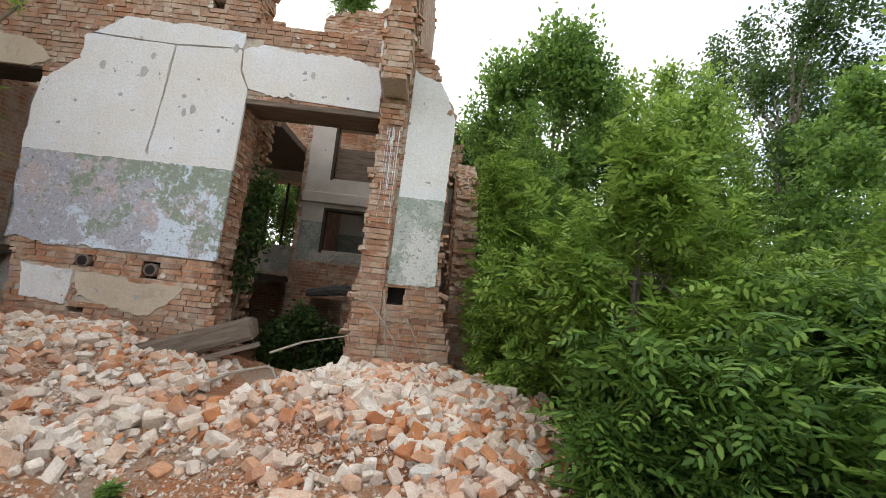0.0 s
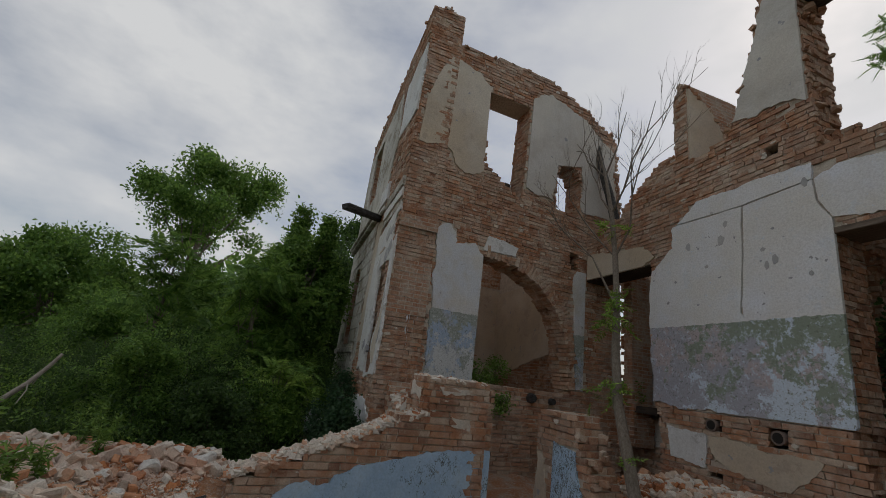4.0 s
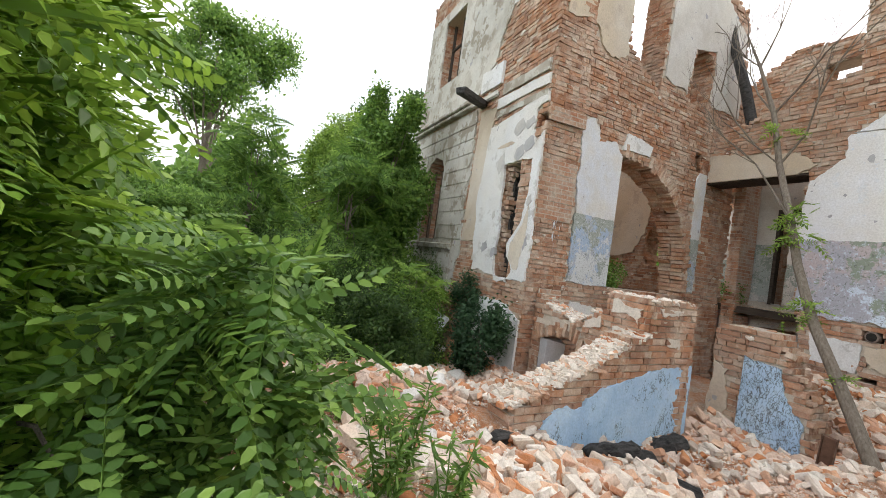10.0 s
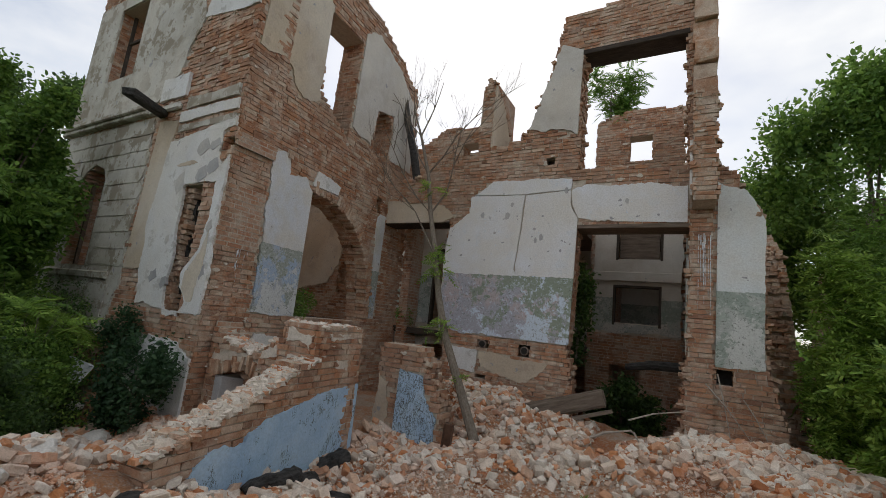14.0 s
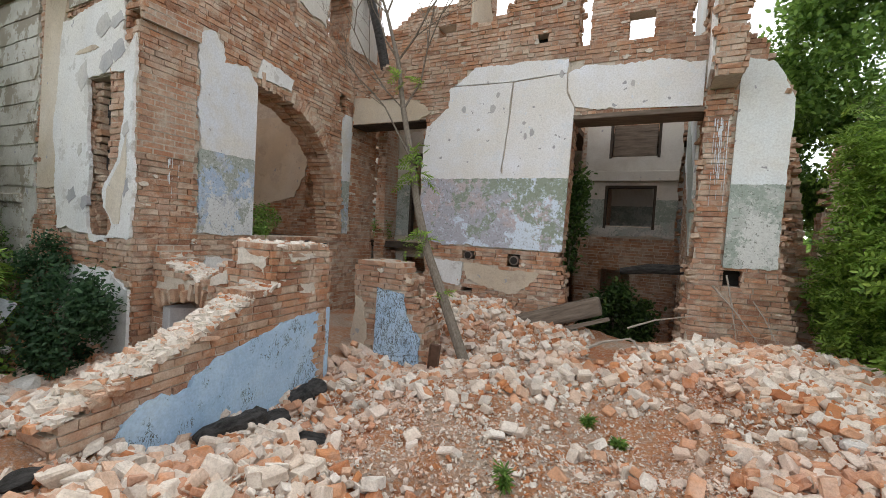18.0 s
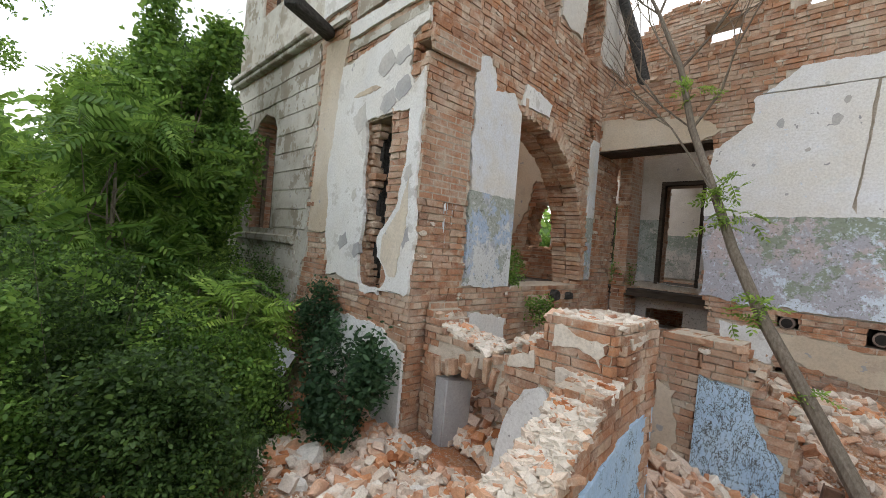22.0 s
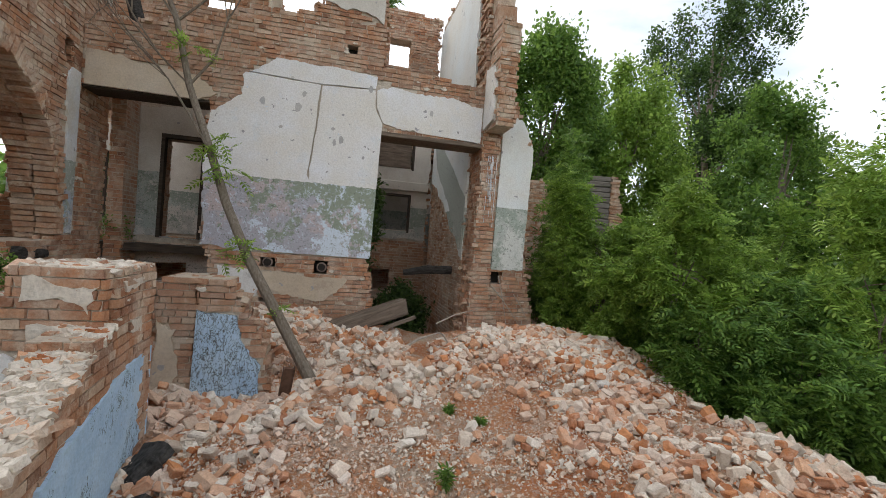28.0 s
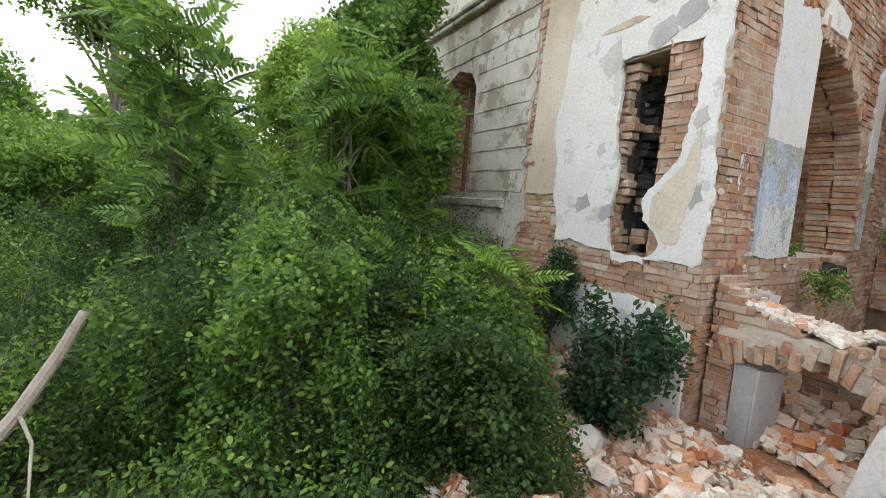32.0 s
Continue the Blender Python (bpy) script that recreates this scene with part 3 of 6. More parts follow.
# ---- ground ----
LEVELS = [(7.55, -5.3, 0.55), (7.01, -7.0, 0.5), (6.2, -8.0, 0.62), (5.98, -6.96, 0.52), (4.73, -7.03, 0.65), (4.05, -7.14, 1.0), (3.35, -7.56, 0.9),
          (2.63, -7.8, 0.85), (4.22, -2.32, 0.6), (3.28, -2.59, 0.45), (3.16, -3.85, 0.38), (3.22, -4.95, 0.45), (3.2, -6.1, 0.74), (2.75, -5.95, 0.86), (2.26, -6.2, 0.84),
          (1.05, -4.03, 0.5), (0.2, -4.93, 0.3), (-0.9, -4.7, 0.8), (1.46, -5.19, 0.5), (1.98, -4.71, 0.42), (3.62, -0.39, 1.15), (2.74, -0.59, 1.1),
          (4.65, -0.42, 0.85), (1.45, -0.5, 0.5), (1.23, 1.21, 0.3), (5.49, -0.79, 0.7), (5.6, 2.3, -0.4), (6.48, -1.03, 0.95), (7.24, -1.22, 1.1),
          (7.78, -1.74, 1.1), (8.33, -2.78, 0.85), (9.02, -3.0, 0.2), (10.56, -3.69, -0.5), (11.61, 0.16, -0.6), (5.9, -3.0, 0.42), (5.02, -4.61, 0.36), (6.9, -3.36, 0.6),
          (8.07, -3.85, 0.75), (-2.56, -5.75, 0.2), (-1.97, -8.57, 0.1), (-5.24, -9.36, 0.0), (-6.51, -3.35, 0.0), (0.8, -11.5, 0.3), (5.21, -11.0, 0.4), (11.97, -8.4, 0.1)]


def ground_z(x, y):
    x, y = np.asarray(x, float), np.asarray(y, float)
    top, sum_w = 0.0 * x, 0.0 * x + 0.004
    for px, py, pz in LEVELS:
        w = 1.0 / ((x - px) ** 2 + (y - py) ** 2 + 0.12) ** 1.6
        top, sum_w = top + w * pz, sum_w + w
    return top / sum_w + 0.05 * np.sin(2.1 * x + 1.3 * y) * np.cos(1.7 * y - 0.8 * x) + 0.025 * np.sin(6.3 * x) * np.cos(5.1 * y + x)


def stretched(a, b, step, far):
    mid = list(np.arange(a, b + step / 2, step))
    out, d = [], step
    lo, hi = a, b
    while hi < far:
        d *= 1.35
        hi, lo = hi + d, lo - d
        mid = [lo] + mid + [hi]
    return np.array(mid)


gx, gy = stretched(-4, 11, 0.11, 600), stretched(-11, 2, 0.11, 600)
GX, GY = np.meshgrid(gx, gy)
GZ = ground_z(GX, GY) + np.where((np.abs(GX - 3.5) < 8) & (np.abs(GY + 4) < 8), np.random.default_rng(5).uniform(-0.018, 0.018, GX.shape), 0)
gi = np.arange(GX.size).reshape(GX.shape)
ground = part("ground", fast_mesh("ground", np.stack([GX, GY, GZ], -1).reshape(-1, 3),
              np.stack([gi[:-1, :-1], gi[:-1, 1:], gi[1:, 1:], gi[1:, :-1]], -1).reshape(-1, 4)), GROUND)
tagged(ground, "brick dust, soil and rubble-strewn ground", "ground", kind="structure")
ground.data.polygons.foreach_set("use_smooth", [True] * len(ground.data.polygons))

# ---- walls: white wall facing the yard ----
M_B = pose(0, 0, 0)
B_OUT = [(2.27, -0.6), (2.23, 1.9, 0.06), (2.1, 2.1, 0.05), (2.1, 4.31), (0.36, 4.31), (0.36, 5.32, 0.06), (1.12, 5.37, 0.08), (1.9, 5.57, 0.1),
         (2.65, 5.9, 0.1), (3.5, 5.95, 0.08), (3.78, 6.34, 0.07), (4.08, 7.33, 0.06), (4.22, 8.01, 0.04), (4.28, 8.55), (6.35, 8.69, 0.05),
         (6.57, 9.2), (6.85, 9.15, 0.07), (6.89, 5.18, 0.06), (7.16, 5.04, 0.05), (7.3, 4.71, 0.05), (7.53, 4.25, 0.03), (7.57, 2, 0.05),
         (7.77, 1.1, 0.08), (7.95, -0.6), (6.4, -0.6, 0.05), (6.45, 1.9, 0.03), (6.53, 2), (6.53, 4.2), (4.77, 4.2, 0.012), (4.71, 2, 0.06),
         (4.86, 1, 0.06), (4.95, -0.6)]
B_HOLE = [(4.76, 5.24, 0.03), (4.73, 7.72), (6.47, 7.72, 0.05), (6.49, 5.21)]
SOCKETS = [[(3.01, 1.78), (3.01, 1.96), (3.22, 1.96), (3.22, 1.78)], [(3.84, 1.74), (3.84, 1.94), (4.04, 1.94), (4.04, 1.74)],
           [(4.12, 5.39), (4.12, 5.56), (4.28, 5.56), (4.28, 5.39)], [(6.91, 1.76), (6.91, 1.92), (7.1, 1.92), (7.1, 1.76)],
           [(3.04, 1.2), (3.04, 1.3), (3.2, 1.3), (3.2, 1.2)]]
P_PANEL = [(2.1, 2.06, 0.05), (4.71, 2.03), (4.73, 2.06), (4.78, 4.22, 0.0), (4.77, 4.33, 0.05), (5.39, 4.26, 0.0), (6.51, 4.2), (6.51, 4.83, 0.04),
           (4.91, 4.96, 0.04), (4.65, 5.09, 0.03), (3.04, 5.13, 0.04), (2.63, 4.85, 0.05), (2.57, 4.48, 0.08), (2.14, 4.1, 0.04)]
P_LINTEL = [(0.44, 4.31), (1.95, 4.31, 0.05), (2.21, 4.43, 0.06), (1.9, 4.67, 0.06), (0.44, 4.83)]
P_RIGHT = [(6.89, 1.98, 0.03), (7.49, 2, 0.02), (7.53, 4.2, 0.03), (7.3, 4.67, 0.04), (6.93, 4.85)]
P_TAN = [(3.05, 1.72, 0.04), (4.38, 1.66, 0.05), (4.17, 1.4, 0.08), (3.9, 1.28, 0.08), (3.4, 1.36, 0.06), (3.1, 1.42, 0.05)]
P_WHITE_LOW = [(2.38, 1.78, 0.03), (3.01, 1.74, 0.03), (2.99, 1.32, 0.03), (2.43, 1.36, 0.03)]
P_PIL = [(3.7, 6.17, 0.06), (4.17, 6.15, 0.07), (4.68, 5.95), (4.71, 7.72), (4.3, 7.93, 0.06), (4.1, 7.28, 0.05)]
wall_b = brick_wall("wall_white", M_B, [B_OUT, B_HOLE] + SOCKETS, 0.55,
                    "ruined brick wall with white limewash and a flaking painted dado", [P_PANEL, P_LINTEL, P_RIGHT, P_TAN, P_PIL, P_WHITE_LOW],
                    seed=11, near=(4.0, 1.5))
P_LEFT = [(2.1, 2.06, 0.05), (3.62, 2.04), (3.66, 3.24, 0.012), (3.61, 3.33, 0.012), (3.7, 4.1, 0.014), (3.74, 4.8, 0.015), (2.61, 4.83, 0.05), (2.57, 4.48, 0.08), (2.14, 4.1, 0.04)]
P_MID = [(3.62, 2.04), (4.71, 2.03), (4.73, 2.06), (4.77, 4.31, 0.012), (4.64, 4.57, 0.012), (4.62, 4.85, 0.012), (3.77, 4.8, 0.014), (3.73, 4.1, 0.014), (3.65, 3.43, 0.012), (3.66, 3.24)]
P_TOP = [(2.63, 4.85, 0.01), (3.74, 4.82, 0.012), (4.62, 4.87, 0.012), (4.64, 5.07, 0.03), (3.9, 5.13, 0.03), (3.04, 5.13, 0.04)]
P_OVER = [(4.78, 4.32, 0.05), (5.39, 4.24), (6.51, 4.2), (6.51, 4.83, 0.04), (4.91, 4.96, 0.04), (4.65, 4.85, 0.012), (4.66, 4.57, 0.012)]
for k, p in enumerate((P_LEFT, P_MID, P_TOP, P_OVER)):
    plaster("plaster", wall_b, p, PLASTER_B, "white plaster with a grey-green flaking dado" if k < 2 else "white plaster over a crack", seed=1 + 100 * k)
chip_rng = random.Random(23)
for k, (u, z, r) in enumerate([(3.41, 4.38, 0.07), (3.17, 4.05, 0.045), (3.5, 4.62, 0.05), (3.98, 4.12, 0.05), (4.12, 3.95, 0.055), (4.02, 3.9, 0.04), (4.55, 4.85, 0.05), (5.6, 4.6, 0.045), (2.88, 4.42, 0.06), (2.62, 3.9, 0.03), (3.0, 3.5, 0.03), (4.5, 3.7, 0.03), (3.3, 4.85, 0.03)]):
    tall = chip_rng.uniform(0.8, 1.7)
    plaster("chip", wall_b, [(u + r * chip_rng.uniform(0.5, 1.0) * math.cos(a), z + r * tall * chip_rng.uniform(0.5, 1.0) * math.sin(a), 0.012) for a in (0.3, 1.3, 2.3, 3.3, 4.3, 5.3)], PATCH_GREY,
            "grey chip in the limewash", proud=0.027, seed=900 + k)
plaster("plaster", wall_b, P_LINTEL, PLASTER_TAN, "pale cream plaster over the lintel", seed=2)
plaster("plaster", wall_b, P_RIGHT, PLASTER_R, "white plaster with a green flaking dado", seed=3)
plaster("plaster", wall_b, P_TAN, PLASTER_TAN, "tan plaster patch", [], 0.012, 4)
plaster("plaster", wall_b, P_WHITE_LOW, PLASTER_C, "white plaster scrap", [], 0.014, 5)
plaster("plaster", wall_b, P_PIL, PLASTER_IN, "grey plaster patch", seed=6)
# black boxes set into the sockets as their painted shade
for sx, sz in ((3.12, 1.87), (3.96, 1.84), (4.18, 5.47), (7.01, 1.84)):
    part("socket", box_bm((sx - 0.12, 0.2, sz - 0.1), (sx + 0.12, 0.5, sz + 0.1)), VOID, wall_b, "black fill painting the shade in a beam socket")
for sx, sz in ((3.12, 1.87), (3.96, 1.84)):
    pipe = part("clay_pipe", tube([(sx, 0.3, sz), (sx, -0.035, sz)], [0.078, 0.08], 14), CLAY, wall_b, "broken clay pipe end in a socket")
    # black plug drawn as the shaded hollow of the pipe
    part("bore_shade", tube([(sx, 0.1, sz), (sx, -0.04, sz)], [0.06, 0.06], 12), VOID, pipe)
part("lintel", box_bm((0.36, 0.02, 4.28), (2.15, 0.5, 4.315), 0.01), WOOD_DARK, wall_b, "dark timber lintel")
part("lintel", box_bm((4.7, -0.014, 4.12), (6.56, 0.5, 4.196), 0.008), WOOD_GREY, wall_b, "grey timber lintel")
part("lintel", box_bm((4.64, -0.016, 7.62), (6.52, 0.5, 7.722), 0.01), WOOD_DARK, wall_b, "dark charred timber lintel")

# broken cross wall that juts out over the pier
corbel = brick_wall("wall_corbel", pose(6.57, -0.6, 0, 0, 0, 0), [[(0, 4.4), (0, 6.2, 0.04), (0.33, 6.1, 0.05), (0.34, 4.4)]], 0.6,
                    "broken stub of brick cross wall", [], 4.3, 6.4, 21, BRICK_PALE)
stub_side = brick_wall("wall_corbel_side", pose(6.555, 0.02, 0, 0, 0, -90), [[(0, 4.45), (0, 5.6, 0.02), (0.3, 5.5), (0.6, 5.3, 0.03), (0.62, 4.5)]], 0.03,
                       "white plastered side of the cross wall stub", [[(0, 4), (0, 9), (1, 9), (1, 4)]], 4.3, 6, 22)
plaster("plaster", stub_side, [(0, 4.42), (0.55, 4.5, 0.02), (0.58, 5.1, 0.03), (0.4, 5.45, 0.03), (0, 5.5)], PLASTER_C, "white plaster", seed=7)
for k, (z, o) in enumerate([(6.3, -0.3), (6.6, -0.22), (7.0, -0.3), (7.4, -0.2), (7.8, -0.26), (8.3, -0.18)]):
    part("brick_end", box_bm((0.0, 0.6 + o, z - 0.12), (0.34, 0.62, z + 0.25), 0.02, k, 0.02), BRICK_PALE, corbel)
pier = brick_wall("wall_pier", pose(6.5, -0.07, 0), [[(0, -0.6), (0.0, 1.1, 0.04), (0.04, 4.45), (0.36, 4.45, 0.012), (0.36, 1.0, 0.03), (0.4, -0.6)]], 0.07,
                  "bare brick pier with white paint runs", [], -0.6, 4.5, 23, near=(0.2, 2.5))

# stub wall with a white side, on the upper floor
up_stub = brick_wall("wall_upper_stub", pose(2.55, 0.12, 0), [[(0, 5.6), (0.0, 7.3, 0.05), (0.12, 7.6, 0.04), (0.3, 7.5), (0.3, 5.6)]], 1.2,
                     "broken upper brick wall end", [], 5.6, 7.7, 24, BRICK_PALE)
up_side = brick_wall("wall_upper_stub_side", pose(2.86, 0.1, 0, 0, 0, 90), [[(0, 5.6), (0, 7.45, 0.03), (0.5, 7.2, 0.06), (1.2, 6.2, 0.05), (1.25, 5.6)]], 0.03,
                     "white side of the broken upper wall", [[(0, 4), (0, 9), (2, 9), (2, 4)]], 5.6, 7.6, 25)
plaster("plaster", up_side, [(0.02, 5.7), (1.2, 5.7, 0.03), (1.15, 6.2, 0.05), (0.5, 7.15, 0.04), (0.02, 7.4)], PLASTER_TAN, "cream plaster", seed=8)

# ---- walls: wing with the arch ----
M_A = pose(0.66, -4.13, 0, 0, 0, 93.88)
A_OUT = [(0.01, -0.6), (0.01, 9.3, 0.05), (0.4, 9.5, 0.03), (0.5, 8.65, 0.05), (1.6, 8.75, 0.06), (2.9, 8.8, 0.08), (4.0, 8.4, 0.08), (4.95, 7.9, 0.06),
         (5.1, 6.0, 0.05), (5.1, -0.6)]
ARCH = [(1.72, 2.04), (1.72, 4.29), (2.1, 4.32, 0.03), (2.5, 4.22, 0.04), (3.0, 4.0, 0.05), (3.45, 3.6, 0.06), (3.7, 3.05, 0.06), (3.82, 2.5, 0.06), (3.88, 2.04)]
A_WIN = [(1.54, 6.2, 0.06), (1.5, 7.83), (2.48, 7.83), (2.43, 5.62, 0.03)]
A_WIN2 = [(3.3, 5.7), (3.3, 6.5, 0.02), (3.42, 6.75, 0.02), (3.6, 6.85, 0.02), (3.8, 6.76, 0.02), (3.93, 6.5), (3.93, 5.7)]
A_CORNER = [(0.02, 4.4), (0.02, 4.62), (0.3, 4.6), (0.3, 4.42)]
A_SOCK = [(0.48, 1.8), (0.48, 1.93), (0.7, 1.95), (0.74, 1.82)]
A_SOCK2 = [(3.72, 4.5, 0.03), (3.72, 4.82, 0.03), (3.86, 4.82, 0.03), (3.87, 4.48)]
P_A1 = [(0.8, 2.03, 0.02), (1.71, 2.02), (1.71, 4.28, 0.03), (1.5, 4.5, 0.07), (1.1, 4.38, 0.07), (0.95, 4.75, 0.05), (0.74, 4.6, 0.05)]
P_A2 = [(0.1, 6.2, 0.05), (0.6, 6.3, 0.06), (1.0, 5.9, 0.06), (1.45, 5.95, 0.06), (1.5, 6.3), (1.48, 7.9, 0.03), (1.2, 8.2, 0.04), (0.5, 8.3, 0.04), (0.15, 7.2)]
P_A3 = [(2.52, 5.95, 0.05), (3.2, 5.8, 0.05), (3.28, 6.7, 0.03), (3.95, 6.9, 0.05), (3.98, 5.8, 0.04), (4.9, 5.8, 0.04), (4.85, 7.5, 0.06), (4.0, 8.1, 0.06), (3.0, 8.4, 0.06), (2.55, 8.1)]
P_A4 = [(3.94, 2.1, 0.02), (4.12, 2.1), (4.12, 4.45), (3.9, 4.45, 0.03), (3.8, 4.3, 0.03), (3.88, 3.3, 0.03)]
P_A5 = [(0.9, 1.3, 0.04), (1.7, 1.25, 0.03), (1.72, 1.62, 0.05), (0.95, 1.72, 0.03)]
P_A6 = [(1.7, 4.4, 0.03), (2.4, 4.42, 0.03), (2.45, 4.62, 0.03), (1.78, 4.7, 0.03)]
wall_a = brick_wall("wall_wing", M_A, [A_OUT, ARCH, A_WIN, A_WIN2, A_SOCK, A_SOCK2, A_CORNER], 0.55, "ruined brick wing wall with a broken arch and an empty window",
                    [P_A1, P_A2, P_A3, P_A4, P_A5, P_A6], seed=12, near=(0.5, 2.6))
for k, (p, mt, lb) in enumerate([(P_A1, PLASTER_A, "pale blue plaster with a flaking dado"), (P_A2, PLASTER_TAN, "cream plaster with faded green paint"),
                                 (P_A3, PLASTER_IN, "grey plaster beside the upper window"), (P_A4, PLASTER_A, "pale blue plaster in the corner"),
                                 (P_A5, PLASTER_C, "white plaster patch"), (P_A6, PLASTER_C, "white plaster patch over the arch")]):
    plaster("plaster", wall_a, p, mt, lb, seed=40 + k)
# black boxes paint the shade in the wing's two holes
part("socket", box_bm((0.44, 0.22, 1.75), (0.78, 0.5, 2.0)), VOID, wall_a)
part("socket", box_bm((3.68, 0.22, 4.44), (3.9, 0.5, 4.88)), VOID, wall_a)

for k, (u, z) in enumerate([(1.68, 6.3), (1.95, 6.15), (2.25, 6.0)]):
    j = thing("joist", M_A @ pose(u, 0.55, z), "dark broken floor joist in the upper window", "joist", "joists in the window")
    part("timber", box_bm((-0.07, -0.25, -0.08), (0.07, 1.6, 0.08), 0.015, k, 0.012), WOOD_DARK, j)
ring_rng = random.Random(15)
ring = [(1.74, 4.29), (2.1, 4.31), (2.5, 4.22), (3.0, 3.99), (3.42, 3.6), (3.68, 3.05), (3.8, 2.5), (3.85, 2.1)]
step = 0.0
for (ua, za), (ub, zb) in zip(ring, ring[1:]):
    ln = math.hypot(ub - ua, zb - za)
    slope = math.atan2(zb - za, ub - ua)
    while step < ln:
        for y0 in (0.0, 0.27):
            bm = box_bm((-0.033, -0.012 + ring_rng.uniform(-0.02, 0.03), -0.05 * ring_rng.random()), (0.033, 0.25, ring_rng.uniform(0.16, 0.24)), 0.004, int(step * 1000), 0.008)
            v = part("voussoir", bm, BRICK_PALE if ring_rng.random() < 0.7 else BRICK, wall_a)
            v.location = (ua + (ub - ua) * step / ln, y0, za + (zb - za) * step / ln)
            v.rotation_euler = (0, -slope + ring_rng.uniform(-0.06, 0.06), 0)
        step += 0.078
    step -= ln
run_rng = random.Random(4)
for wall, u0, u1, z0, z1, n in ((wall_a, 0.36, 0.6, 2.3, 3.46, 9), (pier, 0.16, 0.33, 2.2, 4.0, 8)):
    for k in range(n + 4):
        u, top = u0 + (u1 - u0) * run_rng.random(), z1 - run_rng.uniform(0, 0.16)
        end = top - (z1 - z0) * run_rng.uniform(0.12, 0.75)
        while top > end:
            ln = run_rng.uniform(0.03, 0.16)
            wd = run_rng.uniform(0.003, 0.009) * (1.8 if z1 - top < 0.18 else 1.0)
            part("paint_run", box_bm((u, -0.016, top - ln), (u + wd, -0.006, top), 0.0, k, 0.0025), SLABWHITE, wall)
            top -= ln + run_rng.choice((0.01, 0.02, 0.09))

# ---- walls: outer front of the wing ----
M_C = pose(-5.4, -4.13, 0)
C_OUT = [(0, -0.65), (0, 9, 0.05), (0.44, 9.09, 0.05), (5.96, 9.35, 0.04), (6.06, 9.4), (6.06, -0.65)]
GAP = [(5.14, 1.86, 0.04), (5.06, 2.4, 0.05), (5.02, 3.2, 0.05), (5.0, 3.88, 0.03), (5.84, 3.9, 0.04), (5.84, 3.35, 0.05), (5.72, 2.85, 0.05), (5.45, 2.55, 0.05), (5.44, 2.3, 0.05), (5.62, 2.1, 0.06), (5.5, 1.86, 0.05)]
C_SOCK = [(5.86, 4.4, 0.04), (5.81, 4.67, 0.04), (6.12, 4.71), (6.12, 4.47)]
C_WIN = [(1.1, 6.4), (1.1, 8.15), (2.27, 8.15), (2.27, 6.4)]
C_WIN2 = [(1.1, 2.48), (1.1, 4.19), (1.29, 4.42), (1.65, 4.54), (2.04, 4.42), (2.2, 4.19), (2.2, 2.48)]
C_HOLE = [(3.69, 0.65, 0.06), (3.61, 1.42, 0.08), (4.22, 1.64, 0.06), (4.51, 1.55, 0.05), (4.47, 1.38, 0.05), (4.11, 0.85, 0.05)]
P_C1 = [(4.28, 1.98, 0.05), (4.11, 3.21, 0.05), (4.31, 4.71, 0.04), (5.21, 4.79, 0.03), (5.93, 4.94, 0.03), (6.03, 4.91, 0.02), (6.03, 4.76, 0.04), (5.77, 4.71, 0.04), (5.75, 4.38, 0.04), (5.86, 4.15, 0.04), (6.03, 4.3, 0.04), (6.03, 1.96, 0.04), (5.82, 1.94, 0.04)]
P_C2 = [(3.65, 2.55, 0.04), (4.24, 2.53), (4.31, 4.69), (4.42, 5.08, 0.03), (3.8, 5.13)]
P_C3 = [(4.33, 0.25), (6.03, 0.25), (6.03, 1.34, 0.05), (5.63, 1.53, 0.05), (4.44, 1.51, 0.05)]
P_C5 = [(0.04, 5.54), (3.54, 5.57, 0.05), (4.11, 6.03, 0.05), (4.51, 7.1, 0.04), (4.11, 8.44, 0.05), (0.04, 8.4)]
P_C6 = [(4.53, 7, 0.04), (6.03, 6.85, 0.05), (6.05, 8.4, 0.05), (4.65, 8.3, 0.05)]
P_FAC = [(0.04, 1.25, 0.05), (3.27, 1.34, 0.08), (3.6, 2.24, 0.05), (3.62, 5.28), (0.04, 5.28)]
wall_c = brick_wall("wall_front", M_C, [C_OUT, GAP, C_SOCK, C_WIN, C_WIN2, C_HOLE], 0.7, "ruined brick front with white plaster and a tall broken gap",
                    [P_C1, P_C2, P_C3, P_C5, P_C6, P_FAC], seed=13, near=(3.2, 1.8))
plaster("plaster", wall_c, P_C1, PLASTER_C, "white plaster with a broken edge", [GAP], seed=60)
plaster("plaster", wall_c, P_C2, PLASTER_TAN, "cream plaster strip", seed=61, proud=0.016)
plaster("plaster", wall_c, P_C3, PLASTER_C, "white plaster on the basement wall", seed=62)
plaster("plaster", wall_c, P_C5, PLASTER_FACADE, "grey weathered render of the upper front", [C_WIN], seed=63)
plaster("plaster", wall_c, P_C6, PLASTER_C, "white plaster panel", seed=64)
plaster("render", wall_c, P_FAC, PLASTER_FACADE, "grey weathered render", [C_WIN2], proud=0.006, seed=65)
z = 1.35
k = 0
while z < 5.1:
    h = 0.3
    cut = 2.4 < z < 4.55
    us = [(0.02, 3.6 - 0.35 * (z < 2.3))] if not cut else [(0.02, 1.06), (2.24, 3.6)]
    for a, b in us:
        plaster("render_band", wall_c, [(a, z), (a, z + h - 0.022, 0.008), (b, z + h - 0.022, 0.06), (b + random.uniform(-0.12, 0.03), z, 0.012)], PLASTER_FACADE,
                "grey rusticated render band", proud=0.024, seed=70 + k)
        k += 1
    z += h
